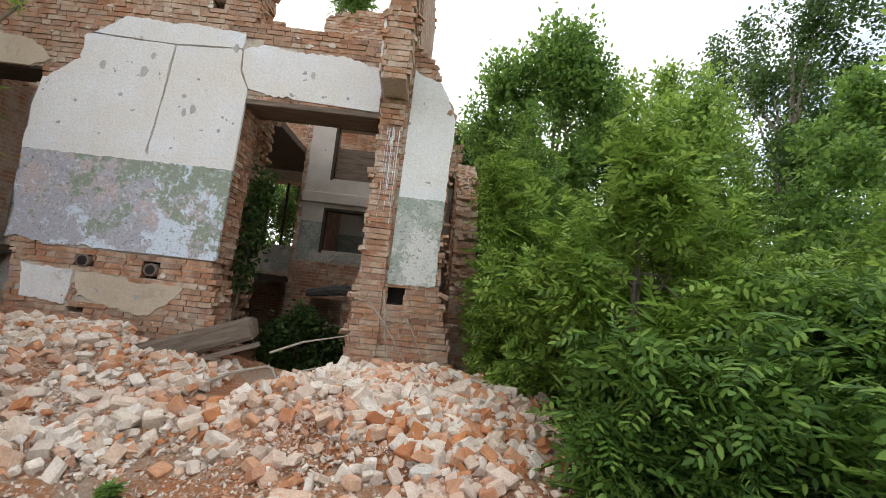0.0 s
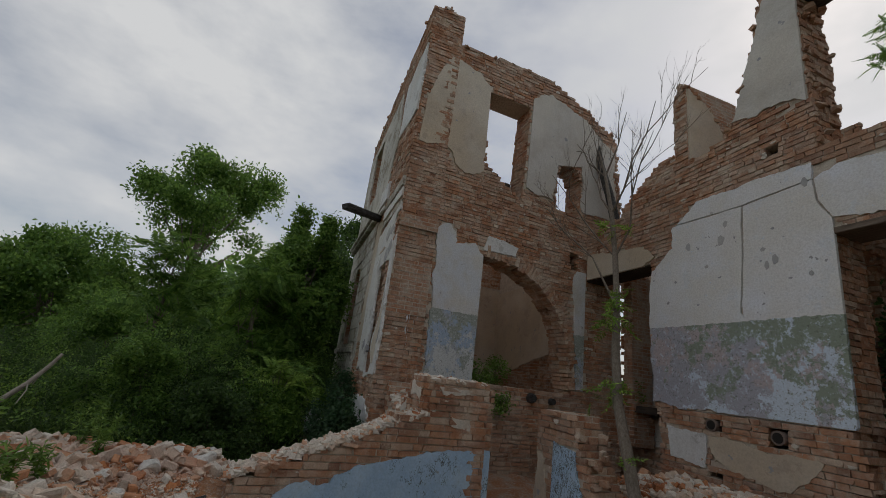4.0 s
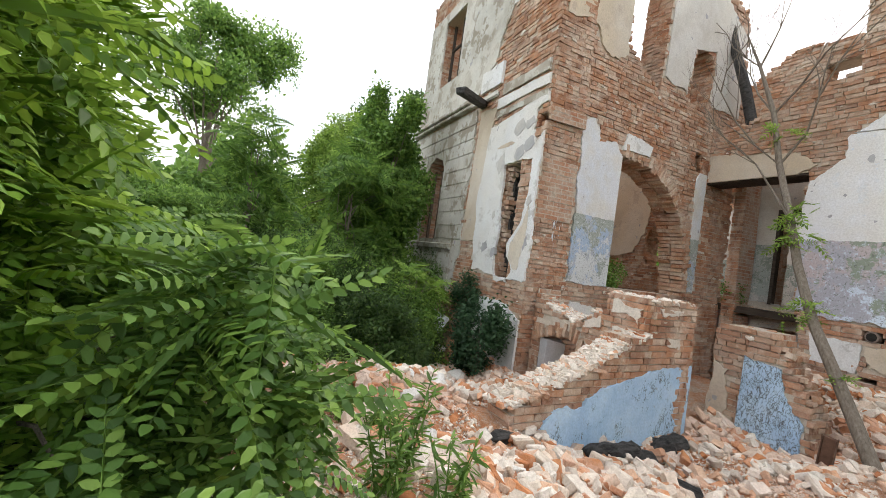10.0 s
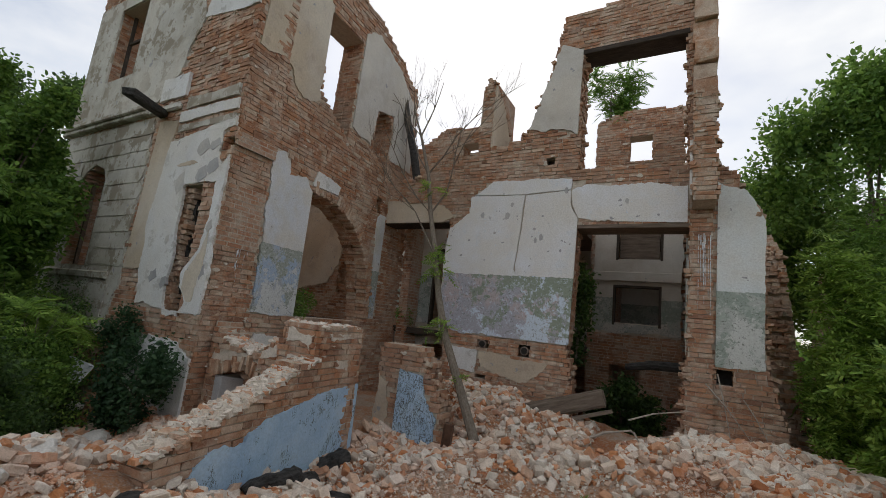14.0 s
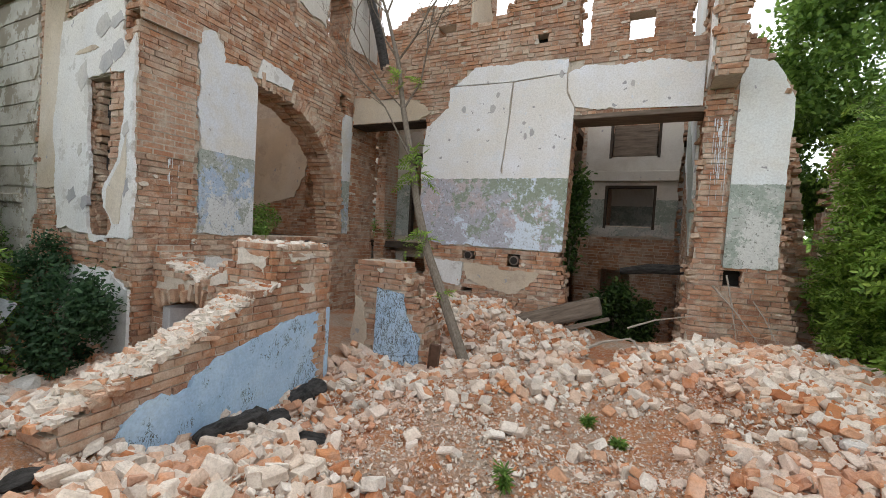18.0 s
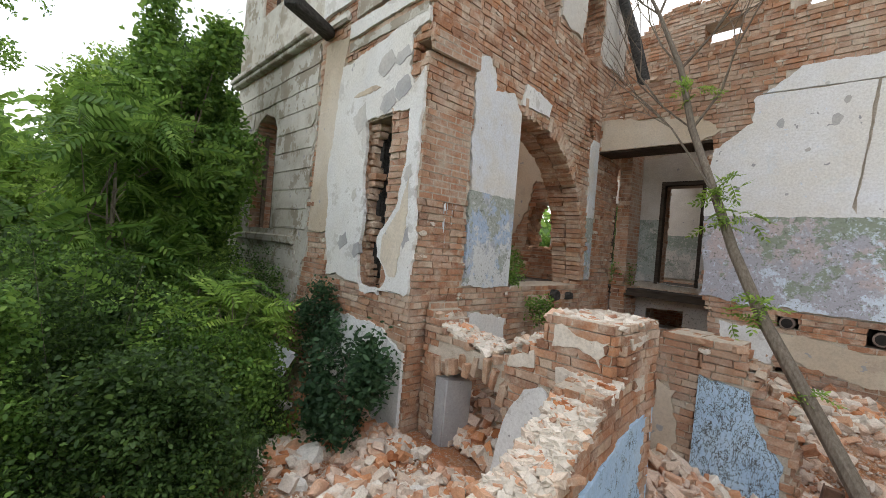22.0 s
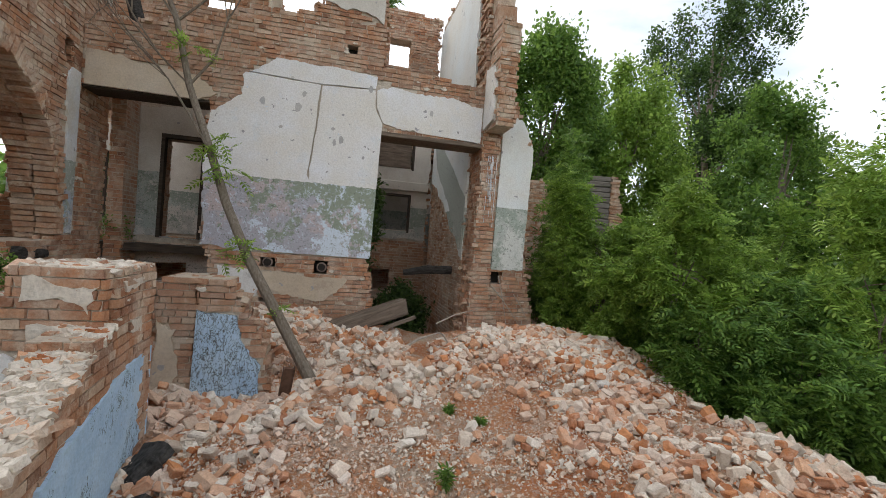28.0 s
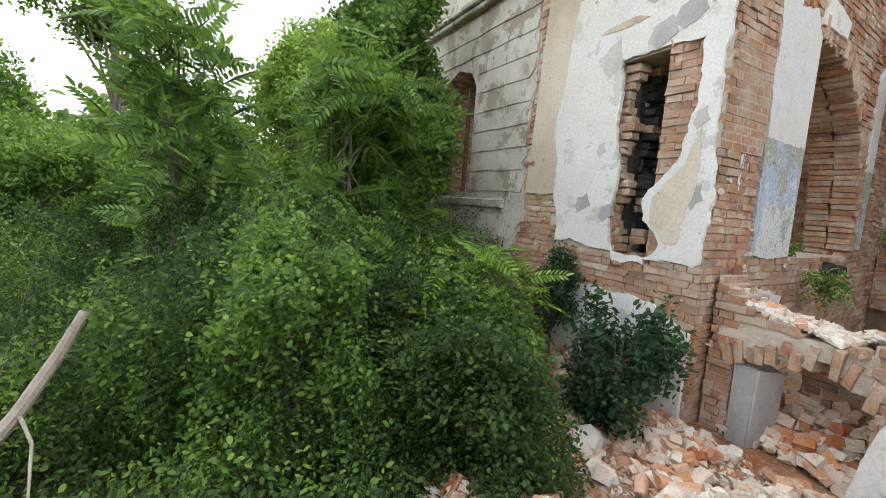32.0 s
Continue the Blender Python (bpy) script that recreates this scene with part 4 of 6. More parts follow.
part("string_course", box_bm((-0.08, -0.12, 5.3), (3.45, 0.02, 5.38), 0.015, 1, 0.004), PLASTER_FACADE, wall_c, "grey moulded string course")
part("string_course", box_bm((-0.12, -0.17, 5.38), (3.4, 0.02, 5.48), 0.02, 1, 0.004), PLASTER_FACADE, wall_c, "grey moulded string course")
part("string_course", box_bm((-0.03, -0.07, 2.3), (3.2, 0.02, 2.44), 0.02, 2, 0.004), PLASTER_FACADE, wall_c, "grey plinth moulding")
part("string_course", box_bm((3.45, -0.07, 5.3), (4.4, 0.02, 5.4), 0.02, 8, 0.02), PLASTER_FACADE, wall_c, "broken string course")
for k, (a, b, z0, z1) in enumerate([(4.45, 6.0, 4.85, 4.98), (4.45, 6.02, 5.02, 5.22), (4.6, 5.98, 5.25, 5.46), (3.7, 4.5, 5.5, 5.95)]):
    plaster("moulding", wall_c, [(a, z0, 0.02), (b, z0 + 0.02), (b, z1, 0.03), (a, z1 - 0.01)], (PLASTER_FACADE, PLASTER_C)[k % 2], "grey-white broken moulding", proud=0.024 + 0.01 * k, seed=66 + k)
for k, (u, z, w, h) in enumerate([(4.88, 3.94, 0.13, 0.2), (5.42, 4.04, 0.156, 0.14), (5.33, 4.49, 0.156, 0.14), (5.63, 4.51, 0.169, 0.1), (5.67, 4.15, 0.156, 0.13), (4.96, 4.25, 0.3, 0.035), (4.85, 3.01, 0.065, 0.09), (4.65, 2.44, 0.13, 0.12), (4.99, 2.34, 0.09100000000000001, 0.1), (5.89, 3.21, 0.078, 0.1), (5.93, 2.53, 0.078, 0.12)]):
    plaster("bare_patch", wall_c, [(u - w, z - h * 0.4, 0.03), (u - w * 0.3, z - h, 0.03), (u + w, z - h * 0.2, 0.03), (u + w * 0.5, z + h, 0.03), (u - w * 0.6, z + h * 0.6, 0.03)], PATCH_GREY if k != 5 else PLASTER_TAN,
            "grey patch where the whitewash has fallen", proud=0.028, seed=670 + k)
# char colour here is soot plus shade painted into the gap's depth
part("flue_back", box_bm((5.0, 0.56, 1.6), (5.95, 0.66, 4.1)), CHAR, wall_c, "back of the flue, black for soot and painted depth shade")
part("soot_shade_lining", box_bm((5.03, 0.2, 1.75), (5.09, 0.57, 4.05), 0.01, 7, 0.02), CHAR, wall_c, "side of the flue, black for soot and painted shade")
part("soot_shade_lining", box_bm((5.84, 0.24, 2.6), (5.9, 0.57, 4.05), 0.01, 8, 0.02), CHAR, wall_c, "side of the flue, black for soot and painted shade")
part("flue_fill", box_bm((5.5, 0.25, 1.75), (5.85, 0.55, 2.7), 0.03, 5, 0.03), PLASTER_TAN, wall_c, "mud and rubble in the flue")
# broken brickwork stepping back into the gap; deeper bricks blackened as soot and painted shade
rng = random.Random(91)
for i in range(24):
    z = 1.88 + i * 0.083
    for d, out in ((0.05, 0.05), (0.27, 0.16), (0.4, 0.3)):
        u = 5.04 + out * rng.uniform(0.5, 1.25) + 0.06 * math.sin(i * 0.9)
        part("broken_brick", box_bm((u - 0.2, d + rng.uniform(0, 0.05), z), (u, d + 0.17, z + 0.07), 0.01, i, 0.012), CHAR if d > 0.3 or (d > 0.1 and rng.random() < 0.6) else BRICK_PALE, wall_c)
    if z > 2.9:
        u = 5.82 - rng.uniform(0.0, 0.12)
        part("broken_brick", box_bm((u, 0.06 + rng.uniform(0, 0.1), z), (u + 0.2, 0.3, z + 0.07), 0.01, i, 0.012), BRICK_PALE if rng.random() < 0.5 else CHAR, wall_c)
plaster("mud", wall_c, [(5.52, 2.28, 0.02), (5.52, 2.5, 0.02), (5.8, 2.82, 0.02), (5.91, 3.2, 0.03), (5.92, 2.9, 0.04), (5.85, 2.4, 0.04), (5.8, 2.1, 0.04), (5.7, 2.1, 0.02)], PLASTER_TAN, "brown mud over the broken brick edge", proud=0.03, seed=690)
# black box as painted shade at the back of the hole
part("socket", box_bm((5.75, 0.45, 4.35), (5.98, 0.6, 4.72)), VOID, wall_c)
part("loose_brick", box_bm((5.8, 0.06, 4.38), (5.93, 0.3, 4.52), 0.015, 4, 0.015), BRICK_PALE, wall_c, "loose brick in the hole")
for a, b in ((1.12, 1.17), (1.66, 1.71), (2.2, 2.25)):
    part("window_frame", box_bm((a, 0.2, 6.4), (b, 0.26, 8.15)), WOOD_DARK, wall_c, "dark wooden window frame")
part("window_frame", box_bm((1.12, 0.205, 7.45), (2.25, 0.255, 7.5)), WOOD_DARK, wall_c)
for a, b in ((1.1, 1.17), (1.62, 1.67), (2.13, 2.2)):
    part("window_frame", box_bm((a, 0.2, 2.45), (b, 0.26, 4.28)), WOOD_GREY, wall_c, "grey wooden window frame")

# ---- inner walls seen through the openings ----
wall_k = brick_wall("wall_inner_arch", pose(-5, 0.55, 0), [[(0, -0.6), (0, 6.9, 0.1), (2.5, 6.4, 0.2), (4.9, 5.9, 0.1), (4.95, -0.6)],
                    [(3.7, 2.6, 0.06), (3.64, 3.2, 0.06), (3.85, 3.55, 0.05), (4.15, 3.55, 0.05), (4.22, 2.6, 0.06)]], 0.5, "inner brick wall with a broken window",
                    [[(0, 3.3), (0, 6), (3.6, 6), (3.6, 3.4), (3.2, 3.0)]], -0.6, 7.0, 31)
plaster("plaster", wall_k, [(0.1, 2.2, 0.05), (3.3, 2.9, 0.1), (3.6, 3.5, 0.06), (3.75, 4.0, 0.06), (4.7, 3.9, 0.06), (4.85, 4.8), (0.1, 4.8)], PLASTER_TAN, "dim cream plaster", seed=81)
wall_w = brick_wall("wall_wing_end", pose(-4.75, -3.4, 0, 0, 0, 90), [[(0, -0.6), (0, 8.4, 0.1), (1.2, 7.6, 0.15), (2.4, 6.6, 0.15), (4.2, 6.5, 0.1), (4.2, -0.6)],
                    [(1.2, 2.5), (1.2, 4.2), (1.5, 4.2), (1.5, 2.5)], [(2.9, 2.5, 0.05), (2.9, 3.6), (3.3, 3.6, 0.05), (3.3, 2.5)]], 0.5, "end wall of the wing seen through the arch",
                    [[(0, 2), (0, 5), (4.2, 5), (4.2, 2)]], -0.6, 8.5, 36, BRICK_PALE)
plaster("plaster", wall_w, [(0.05, 2.2, 0.05), (4.1, 2.3, 0.08), (4.15, 4.9), (0.05, 4.9)], PLASTER_TAN, "dim cream plaster",
        [[(1.2, 2.5), (1.2, 4.2), (1.5, 4.2), (1.5, 2.5)], [(2.9, 2.5), (2.9, 3.6), (3.3, 3.6), (3.3, 2.5)]], seed=87)
wall_g = brick_wall("wall_inner_door", pose(-0.42, 1.6, 0), [[(0, -0.6), (0, 6.6, 0.1), (0.5, 6.9, 0.1), (1.2, 7.35, 0.1), (2.6, 7.2, 0.15), (3.0, 6.6, 0.1), (4.8, 6.3, 0.1), (4.8, -0.6)],
                    [(0.05, 2.15, 0.05), (0.05, 4.5), (0.6, 4.5, 0.06), (0.62, 2.15)], [(1.33, 2.1), (1.33, 3.98), (2.02, 3.98), (2.02, 2.1)],
                    [(1.2, 1.3), (1.2, 1.62), (1.85, 1.66), (1.85, 1.3)], [(1.8, 6.45), (1.8, 6.87), (2.36, 6.87), (2.36, 6.45)]], 0.45, "inner brick wall with an open doorway",
                    [[(0.8, 2), (0.8, 4.6), (3, 4.6), (3, 2)]], -0.6, 7.6, 32, BRICK_PALE)
plaster("plaster", wall_g, [(0.75, 2.12, 0.04), (2.5, 2.1), (2.5, 4.6, 0.05), (0.72, 4.5, 0.05)], PLASTER_IN, "white plaster with its colour darkened for the dim room",
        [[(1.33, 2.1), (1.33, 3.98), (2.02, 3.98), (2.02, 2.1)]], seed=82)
plaster("plaster", wall_g, [(0.2, 1.25), (2.5, 1.3, 0.05), (2.5, 1.9, 0.05), (0.2, 1.85, 0.04)], PLASTER_IN, "plaster below the floor with its colour darkened for shade",
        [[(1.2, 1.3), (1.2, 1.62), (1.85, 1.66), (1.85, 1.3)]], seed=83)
part("door_frame", box_bm((1.3, -0.03, 2.1), (1.36, 0.1, 4.0)), WOOD_DARK, wall_g, "dark door frame")
part("door_frame", box_bm((1.99, -0.03, 2.1), (2.05, 0.1, 4.0)), WOOD_DARK, wall_g)
part("door_frame", box_bm((1.3, -0.032, 3.95), (2.05, 0.1, 4.02)), WOOD_DARK, wall_g)
F_LOW = [(0.66, 2.64), (0.66, 3.6), (1.72, 3.6), (1.72, 2.64)]
F_MID = [(0.7, 4.33), (0.7, 5.6), (1.74, 5.6), (1.74, 4.33)]
F_TOP = [(0.9, 7.05), (0.9, 7.75), (1.45, 7.75), (1.45, 7.05)]
wall_f = brick_wall("wall_stair_back", pose(4.2, 4.3, 0), [[(0, -0.6), (0, 8.3, 0.1), (0.8, 8.6, 0.1), (2.26, 8.5, 0.1), (2.26, -0.6)], F_LOW, F_MID, F_TOP,
                    [(0.6, 1.0), (0.6, 1.55), (1.3, 1.55), (1.3, 1.0)]], 0.4, "inner brick wall with empty windows",
                    [[(0.1, 2.4), (0.1, 6.2), (2.25, 6.2), (2.25, 2.4)]], -0.6, 8.7, 33)
plaster("plaster", wall_f, [(0.12, 2.42, 0.04), (2.2, 2.42, 0.04), (2.2, 6.1), (0.12, 6.1)], PLASTER_IN, "white plaster with its colour darkened for the dim room", [F_LOW, F_MID], seed=84)
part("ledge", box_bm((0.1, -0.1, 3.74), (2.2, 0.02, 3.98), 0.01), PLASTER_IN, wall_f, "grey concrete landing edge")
part("window_board", box_bm((0.74, 0.06, 4.36), (1.7, 0.09, 5.1), 0.006, 3, 0.004), WOOD_GREY, wall_f, "grey boards closing the lower half of the window")
for z0, z1, a, b in ((2.6, 3.64, 0.62, 1.76), (4.3, 5.64, 0.66, 1.78)):
    part("window_frame", box_bm((a, -0.03, z0), (a + 0.06, 0.1, z1)), WOOD_DARK, wall_f)
    part("window_frame", box_bm((b - 0.06, -0.03, z0), (b, 0.1, z1)), WOOD_DARK, wall_f)
    part("window_frame", box_bm((a, -0.032, z1 - 0.06), (b, 0.1, z1)), WOOD_DARK, wall_f)
wall_e = brick_wall("wall_stair_side", pose(6.52, 4.3, 0, 0, 0, -90), [[(0, -0.6), (0, 8.3, 0.1), (1.8, 8.2, 0.1), (3.0, 8.5, 0.1), (3.72, 8.9, 0.05), (3.72, -0.6)]], 0.35,
                    "tall brick wall with the ghost of a stair", [[(0, 4.6), (0, 8.9), (3.8, 8.9), (3.8, 2.6)]], -0.6, 9.0, 34, BRICK_PALE)
plaster("plaster", wall_e, [(0.3, 5.0, 0.03), (0.7, 4.3, 0.05), (3.6, 2.3, 0.05), (3.64, 3.3, 0.02), (0.7, 5.1, 0.02)], PLASTER_STAIR, "green painted band along the lost stair", proud=0.03, seed=88)
plaster("plaster", wall_e, [(0.02, 4.0, 0.06), (0.8, 3.8, 0.08), (2.6, 2.7, 0.08), (3.66, 2.1), (3.68, 8.5, 0.04), (1.8, 8.0, 0.05), (0.02, 8.1)], PLASTER_R, "plaster with a stepped green dado", seed=85)
# the run beyond x 5.5 is added to close the back room to light
wall_far = brick_wall("wall_far", pose(-4.5, 6.2, 0), [[(0, -0.6), (0, 6.6, 0.15), (4, 6.8, 0.2), (8, 6.3, 0.15), (12.4, 6.2, 0.1), (12.5, -0.6)],
                      [(1.8, 2.4), (1.8, 4.25), (2.65, 4.25), (2.65, 2.4)], [(7.2, 2.83), (7.2, 4.61), (8.2, 4.61), (8.2, 2.83)]],
                      0.45, "far inner wall with windows", [[(0, 2), (0, 5), (10, 5), (10, 2)]], -0.6, 7.0, 35)
plaster("plaster", wall_far, [(0.05, 2.1), (12.3, 2.1), (12.3, 5.0, 0.05), (0.05, 5.0)], PLASTER_IN, "white plaster with its colour darkened for the dim room",
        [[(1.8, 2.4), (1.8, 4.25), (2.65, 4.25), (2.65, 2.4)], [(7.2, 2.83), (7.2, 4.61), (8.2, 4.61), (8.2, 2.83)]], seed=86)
for a in (1.8, 2.2, 2.6, 7.2, 7.68, 8.14):
    part("window_frame", box_bm((a, 0.1, 2.4), (a + 0.06, 0.16, 4.58)), WOOD_DARK, wall_far, "dark window frame")
floor_in = part("floor", box_bm((-4.2, 1.1, 1.85), (4.2, 6.1, 1.98)), WOOD_DARK, None)
tagged(floor_in, "dark rotten floor of the inner rooms", "floor", kind="structure")
floor_arch = part("floor_wing", box_bm((-5.2, -3.4, 1.85), (-0.2, 0.54, 1.98)), WOOD_DARK, None)
tagged(floor_arch, "dark rotten floor behind the arch", "floor", kind="structure")
# added cover, holds sky light off the rooms behind the doorway
ceil_2 = part("inner_light_block", box_bm((-0.2, 2.1, 4.9), (4.16, 6.15, 5.04)), WOOD_GREY, None)
tagged(ceil_2, "plank ceiling added to dim the inner rooms", "ceiling", kind="structure")

outer = brick_wall("wall_outer_side", pose(7.75, 6.2, 0, 0, 0, -90), [[(0, -0.6), (0, 4.6, 0.1), (2.2, 4.9, 0.15), (3.6, 4.2, 0.15), (4.6, 2.4, 0.1), (5.2, 1.2, 0.1), (5.5, -0.6)],
                   [(2.4, 2.4, 0.04), (2.4, 4.0), (3.2, 4.0, 0.04), (3.2, 2.4)]], 0.4, "broken outer brick wall behind the bushes", [], -0.6, 5.0, 37, BRICK_PALE)
# added cover that blocks sky light from the stair pit
landing = part("stair_light_block", box_bm((4.8, 0.58, 5.0), (6.14, 1.6, 5.14)), WOOD_DARK, None)
tagged(landing, "dark planks added to shade the stair pit", "ceiling", kind="structure")
# added wall, shuts side light out behind the stair windows
partition = brick_wall("wall_light_block", pose(4.5, 6.15, 0, 0, 0, -90), [[(0, -0.6), (0, 4.88), (1.4, 4.88), (1.4, -0.6)]], 0.3, "brick wall added to keep light out of the back room", [], -0.6, 5.0, 38, BRICK_PALE)
# added roof that keeps the room behind the stair windows dark
ceil_3 = part("back_light_block", box_bm((4.2, 4.75, 4.9), (7.9, 6.15, 5.02)), WOOD_GREY, None)
tagged(ceil_3, "plank ceiling added to darken the back room", "ceiling", kind="structure")

# ---- low walls in the yard ----
low_arch = brick_wall("wall_low_arch", pose(0.68, -3.9, 0), [[(0, -0.3), (0, 1.85, 0.05), (0.3, 1.62, 0.04), (0.6, 1.56, 0.05), (0.95, 1.5, 0.06), (1.25, 1.66), (1.25, -0.3)],
                      [(0.22, -0.3), (0.22, 1.16, 0.02), (0.42, 1.3, 0.02), (0.85, 1.34, 0.03), (1.08, 1.2, 0.04), (1.1, -0.3)]], 0.42,
                      "broken brick basement arch", [[(0.18, 1.1), (0.18, 1.5), (1.1, 1.5), (1.1, 1.1)]], -0.4, 1.8, 41, near=(0.6, 1.2))
arch_rng = random.Random(77)
for k in range(13):
    a = k / 12
    if k in (8, 11):
        continue
    bm = box_bm((-0.03, -0.02, 0), (0.03, 0.1, arch_rng.uniform(0.12, 0.25)), 0.004, k, 0.012)
    v = part("voussoir", bm, BRICK if k % 3 else BRICK_PALE, low_arch, "upright brick of the broken arch")
    v.location = (0.2 + 0.074 * k, arch_rng.uniform(-0.04, 0.02), 1.1 + 0.2 * math.sin(math.pi * (0.12 + 0.76 * a)) + arch_rng.uniform(-0.05, 0.03))
    v.rotation_euler = (arch_rng.uniform(-0.15, 0.15), radians(-16 + 32 * a) + arch_rng.uniform(-0.12, 0.12), arch_rng.uniform(-0.2, 0.2))
jamb = part("jamb", box_bm((0.24, 0.03, 0.1), (0.42, 0.34, 1.16), 0.01, 3, 0.02), PATCH_GREY, low_arch, "grey plastered door jamb")
jamb.rotation_euler = (0, 0, radians(-12))
recess = brick_wall("wall_recess", pose(1.15, -3.3, 0), [[(0, -0.3), (0, 1.3, 0.06), (0.7, 1.45, 0.05), (0.7, -0.3)]], 0.2, "rough brick recess behind the arch", [], -0.4, 1.5, 46)
P_S1 = [(-0.12, 0.2), (0.55, 0.3, 0.03), (0.56, 1.3, 0.03), (0.36, 1.42, 0.02), (0.22, 1.36, 0.03), (0.04, 1.05, 0.03)]
stub = brick_wall("wall_stub", pose(1.8, -3.94, 0), [[(0, -0.3), (0, 1.6, 0.04), (0.34, 1.78), (0.36, 1.98, 0.02), (0.94, 1.98), (0.94, -0.3)]], 0.83,
                  "broken brick pier of the basement wall", [P_S1], -0.4, 2.1, 42, near=(0.6, 1.6))
plaster("plaster", stub, P_S1, PLASTER_C, "white plaster scrap", seed=90)
for k, p in enumerate([[(0.44, 1.78, 0.09), (0.85, 1.7, 0.09), (0.9, 1.9, 0.07), (0.45, 1.94, 0.03)], [(0.5, 1.5, 0.04), (0.7, 1.46, 0.05), (0.8, 1.6, 0.04), (0.5, 1.62, 0.04)], [(0.02, 1.5, 0.03), (0.3, 1.56, 0.03), (0.28, 1.7, 0.03), (0.04, 1.6, 0.03)]]):
    plaster("mortar", stub, p, MORTAR_TOP, "thick pale mortar over the bricks", proud=0.012, seed=93 + k)
low_side = brick_wall("wall_low", pose(3.04, -6.05, 0, 0, 0, 97), [[(0.3, -0.3), (0.3, 0.86, 0.06), (0.5, 0.96), (0.52, 1.06, 0.04), (1.05, 1.14), (1.07, 1.24, 0.03),
                      (1.45, 1.28), (1.46, 1.38, 0.04), (1.8, 1.42), (1.82, 1.55, 0.03), (2.2, 1.6), (2.22, 1.95, 0.02), (3.06, 1.98), (3.06, -0.3)]], 0.34,
                      "low broken brick wall with sky-blue paint", [[(0.62, -0.2), (0.66, 0.66), (1.0, 0.86), (1.6, 1.02), (3.1, 1.22), (3.1, -0.2)]], -0.4, 2.1, 43, near=(1.2, 1.0))
for k, p in enumerate([[(2.35, 1.82, 0.08), (2.8, 1.76, 0.09), (2.9, 1.93, 0.03), (2.3, 1.92, 0.04)], [(2.5, 1.5, 0.03), (2.9, 1.46, 0.03), (2.95, 1.56, 0.03), (2.5, 1.6, 0.03)]]):
    plaster("mortar", low_side, p, MORTAR_TOP, "thick pale mortar over the bricks", proud=0.012, seed=97 + k)
plaster("plaster", low_side, [(0.62, 0.2), (3.05, 0.1), (3.05, 1.26, 0.03), (2.4, 1.22, 0.04), (1.75, 1.1, 0.06), (1.3, 1.0, 0.08), (0.85, 0.86, 0.08), (0.66, 0.7, 0.06)],
        PLASTER_BLUE, "flaking sky-blue limewash", seed=91)
stub_2 = brick_wall("wall_stub_far", pose(2.38, -2.2, 0), [[(0, -0.3), (0, 1.74, 0.03), (0.1, 1.8, 0.03), (0.41, 1.78), (0.42, -0.3)]], 0.55,
                    "broken brick door pier", [[(0.0, 0.1), (0.2, 0.1), (0.22, 1.3), (0.0, 1.35)]], -0.4, 1.9, 44, near=(0.3, 1.2))
plaster("plaster", stub_2, [(0.02, 0.2), (0.2, 0.22, 0.05), (0.23, 1.25, 0.06), (0.02, 1.34, 0.03)], PLASTER_TAN, "tan plaster on the door pier", proud=0.012, seed=98)
P_S2 = [(0.0, 0.2), (0.74, 0.35, 0.05), (0.7, 0.85, 0.06), (0.5, 1.1, 0.05), (0.42, 1.4, 0.04), (0.02, 1.46)]
stub_3 = brick_wall("wall_blue_patch", pose(2.78, -2.22, 0), [[(0, -0.3), (0.0, 1.78, 0.03), (0.3, 1.8, 0.03), (0.5, 1.55, 0.05), (0.78, 1.0, 0.05), (0.9, -0.3)]], 0.4,
                    "broken brick wall end with sky-blue paint", [P_S2], -0.4, 1.9, 45)
plaster("plaster", stub_3, P_S2, PLASTER_CRAZED, "cracked sky-blue plaster", seed=92)

inner_pier = brick_wall("wall_inner_pier", pose(0.3, 1.05, 0), [[(0, 1.2), (0.0, 4.6, 0.06), (0.22, 4.62), (0.26, 2.2, 0.05), (0.3, 1.2)]], 0.5, "ragged brick pier inside the doorway", [], 1.2, 4.7, 39)


# ---- rubble ----
def turns(rng, n, tilt):
    """Random turns as n matrices: any heading, tilted by about so many radians."""
    a, b, c = rng.uniform(0, 2 * np.pi, n), rng.normal(0, tilt, n), rng.normal(0, tilt, n)
    ca, sa, cb, sb, cc, sc = np.cos(a), np.sin(a), np.cos(b), np.sin(b), np.cos(c), np.sin(c)
    o, i = np.zeros(n), np.ones(n)
    rz = np.stack([np.stack([ca, -sa, o], -1), np.stack([sa, ca, o], -1), np.stack([o, o, i], -1)], 1)
    rx = np.stack([np.stack([i, o, o], -1), np.stack([o, cb, -sb], -1), np.stack([o, sb, cb], -1)], 1)
    ry = np.stack([np.stack([cc, o, sc], -1), np.stack([o, i, o], -1), np.stack([-sc, o, cc], -1)], 1)
    return rz @ rx @ ry


def chunks_mesh(name, at, size, rot, rough, seed):
    """Broken bricks and lumps: boxes with every corner knocked about."""
    rng = np.random.default_rng(seed)
    v = (CUBE_V[None] - 0.5 + rng.uniform(-rough, rough, (len(at), 8, 3))) * size[:, None]
    v = np.einsum("nij,nkj->nki", rot, v) + at[:, None]
    f = (np.arange(len(at)) * 8)[:, None, None] + CUBE_F[None]
    return fast_mesh(name, v.reshape(-1, 3), f.reshape(-1, 4))


STONE_V = np.array([(x * a, y * b, z * c) for x in (-1, 1) for y in (-1, 1) for z in (-1, 1) for a, b, c in ((1, 0.78, 0.7), (0.86, 1, 0.7), (0.86, 0.78, 1))], float) * 0.5


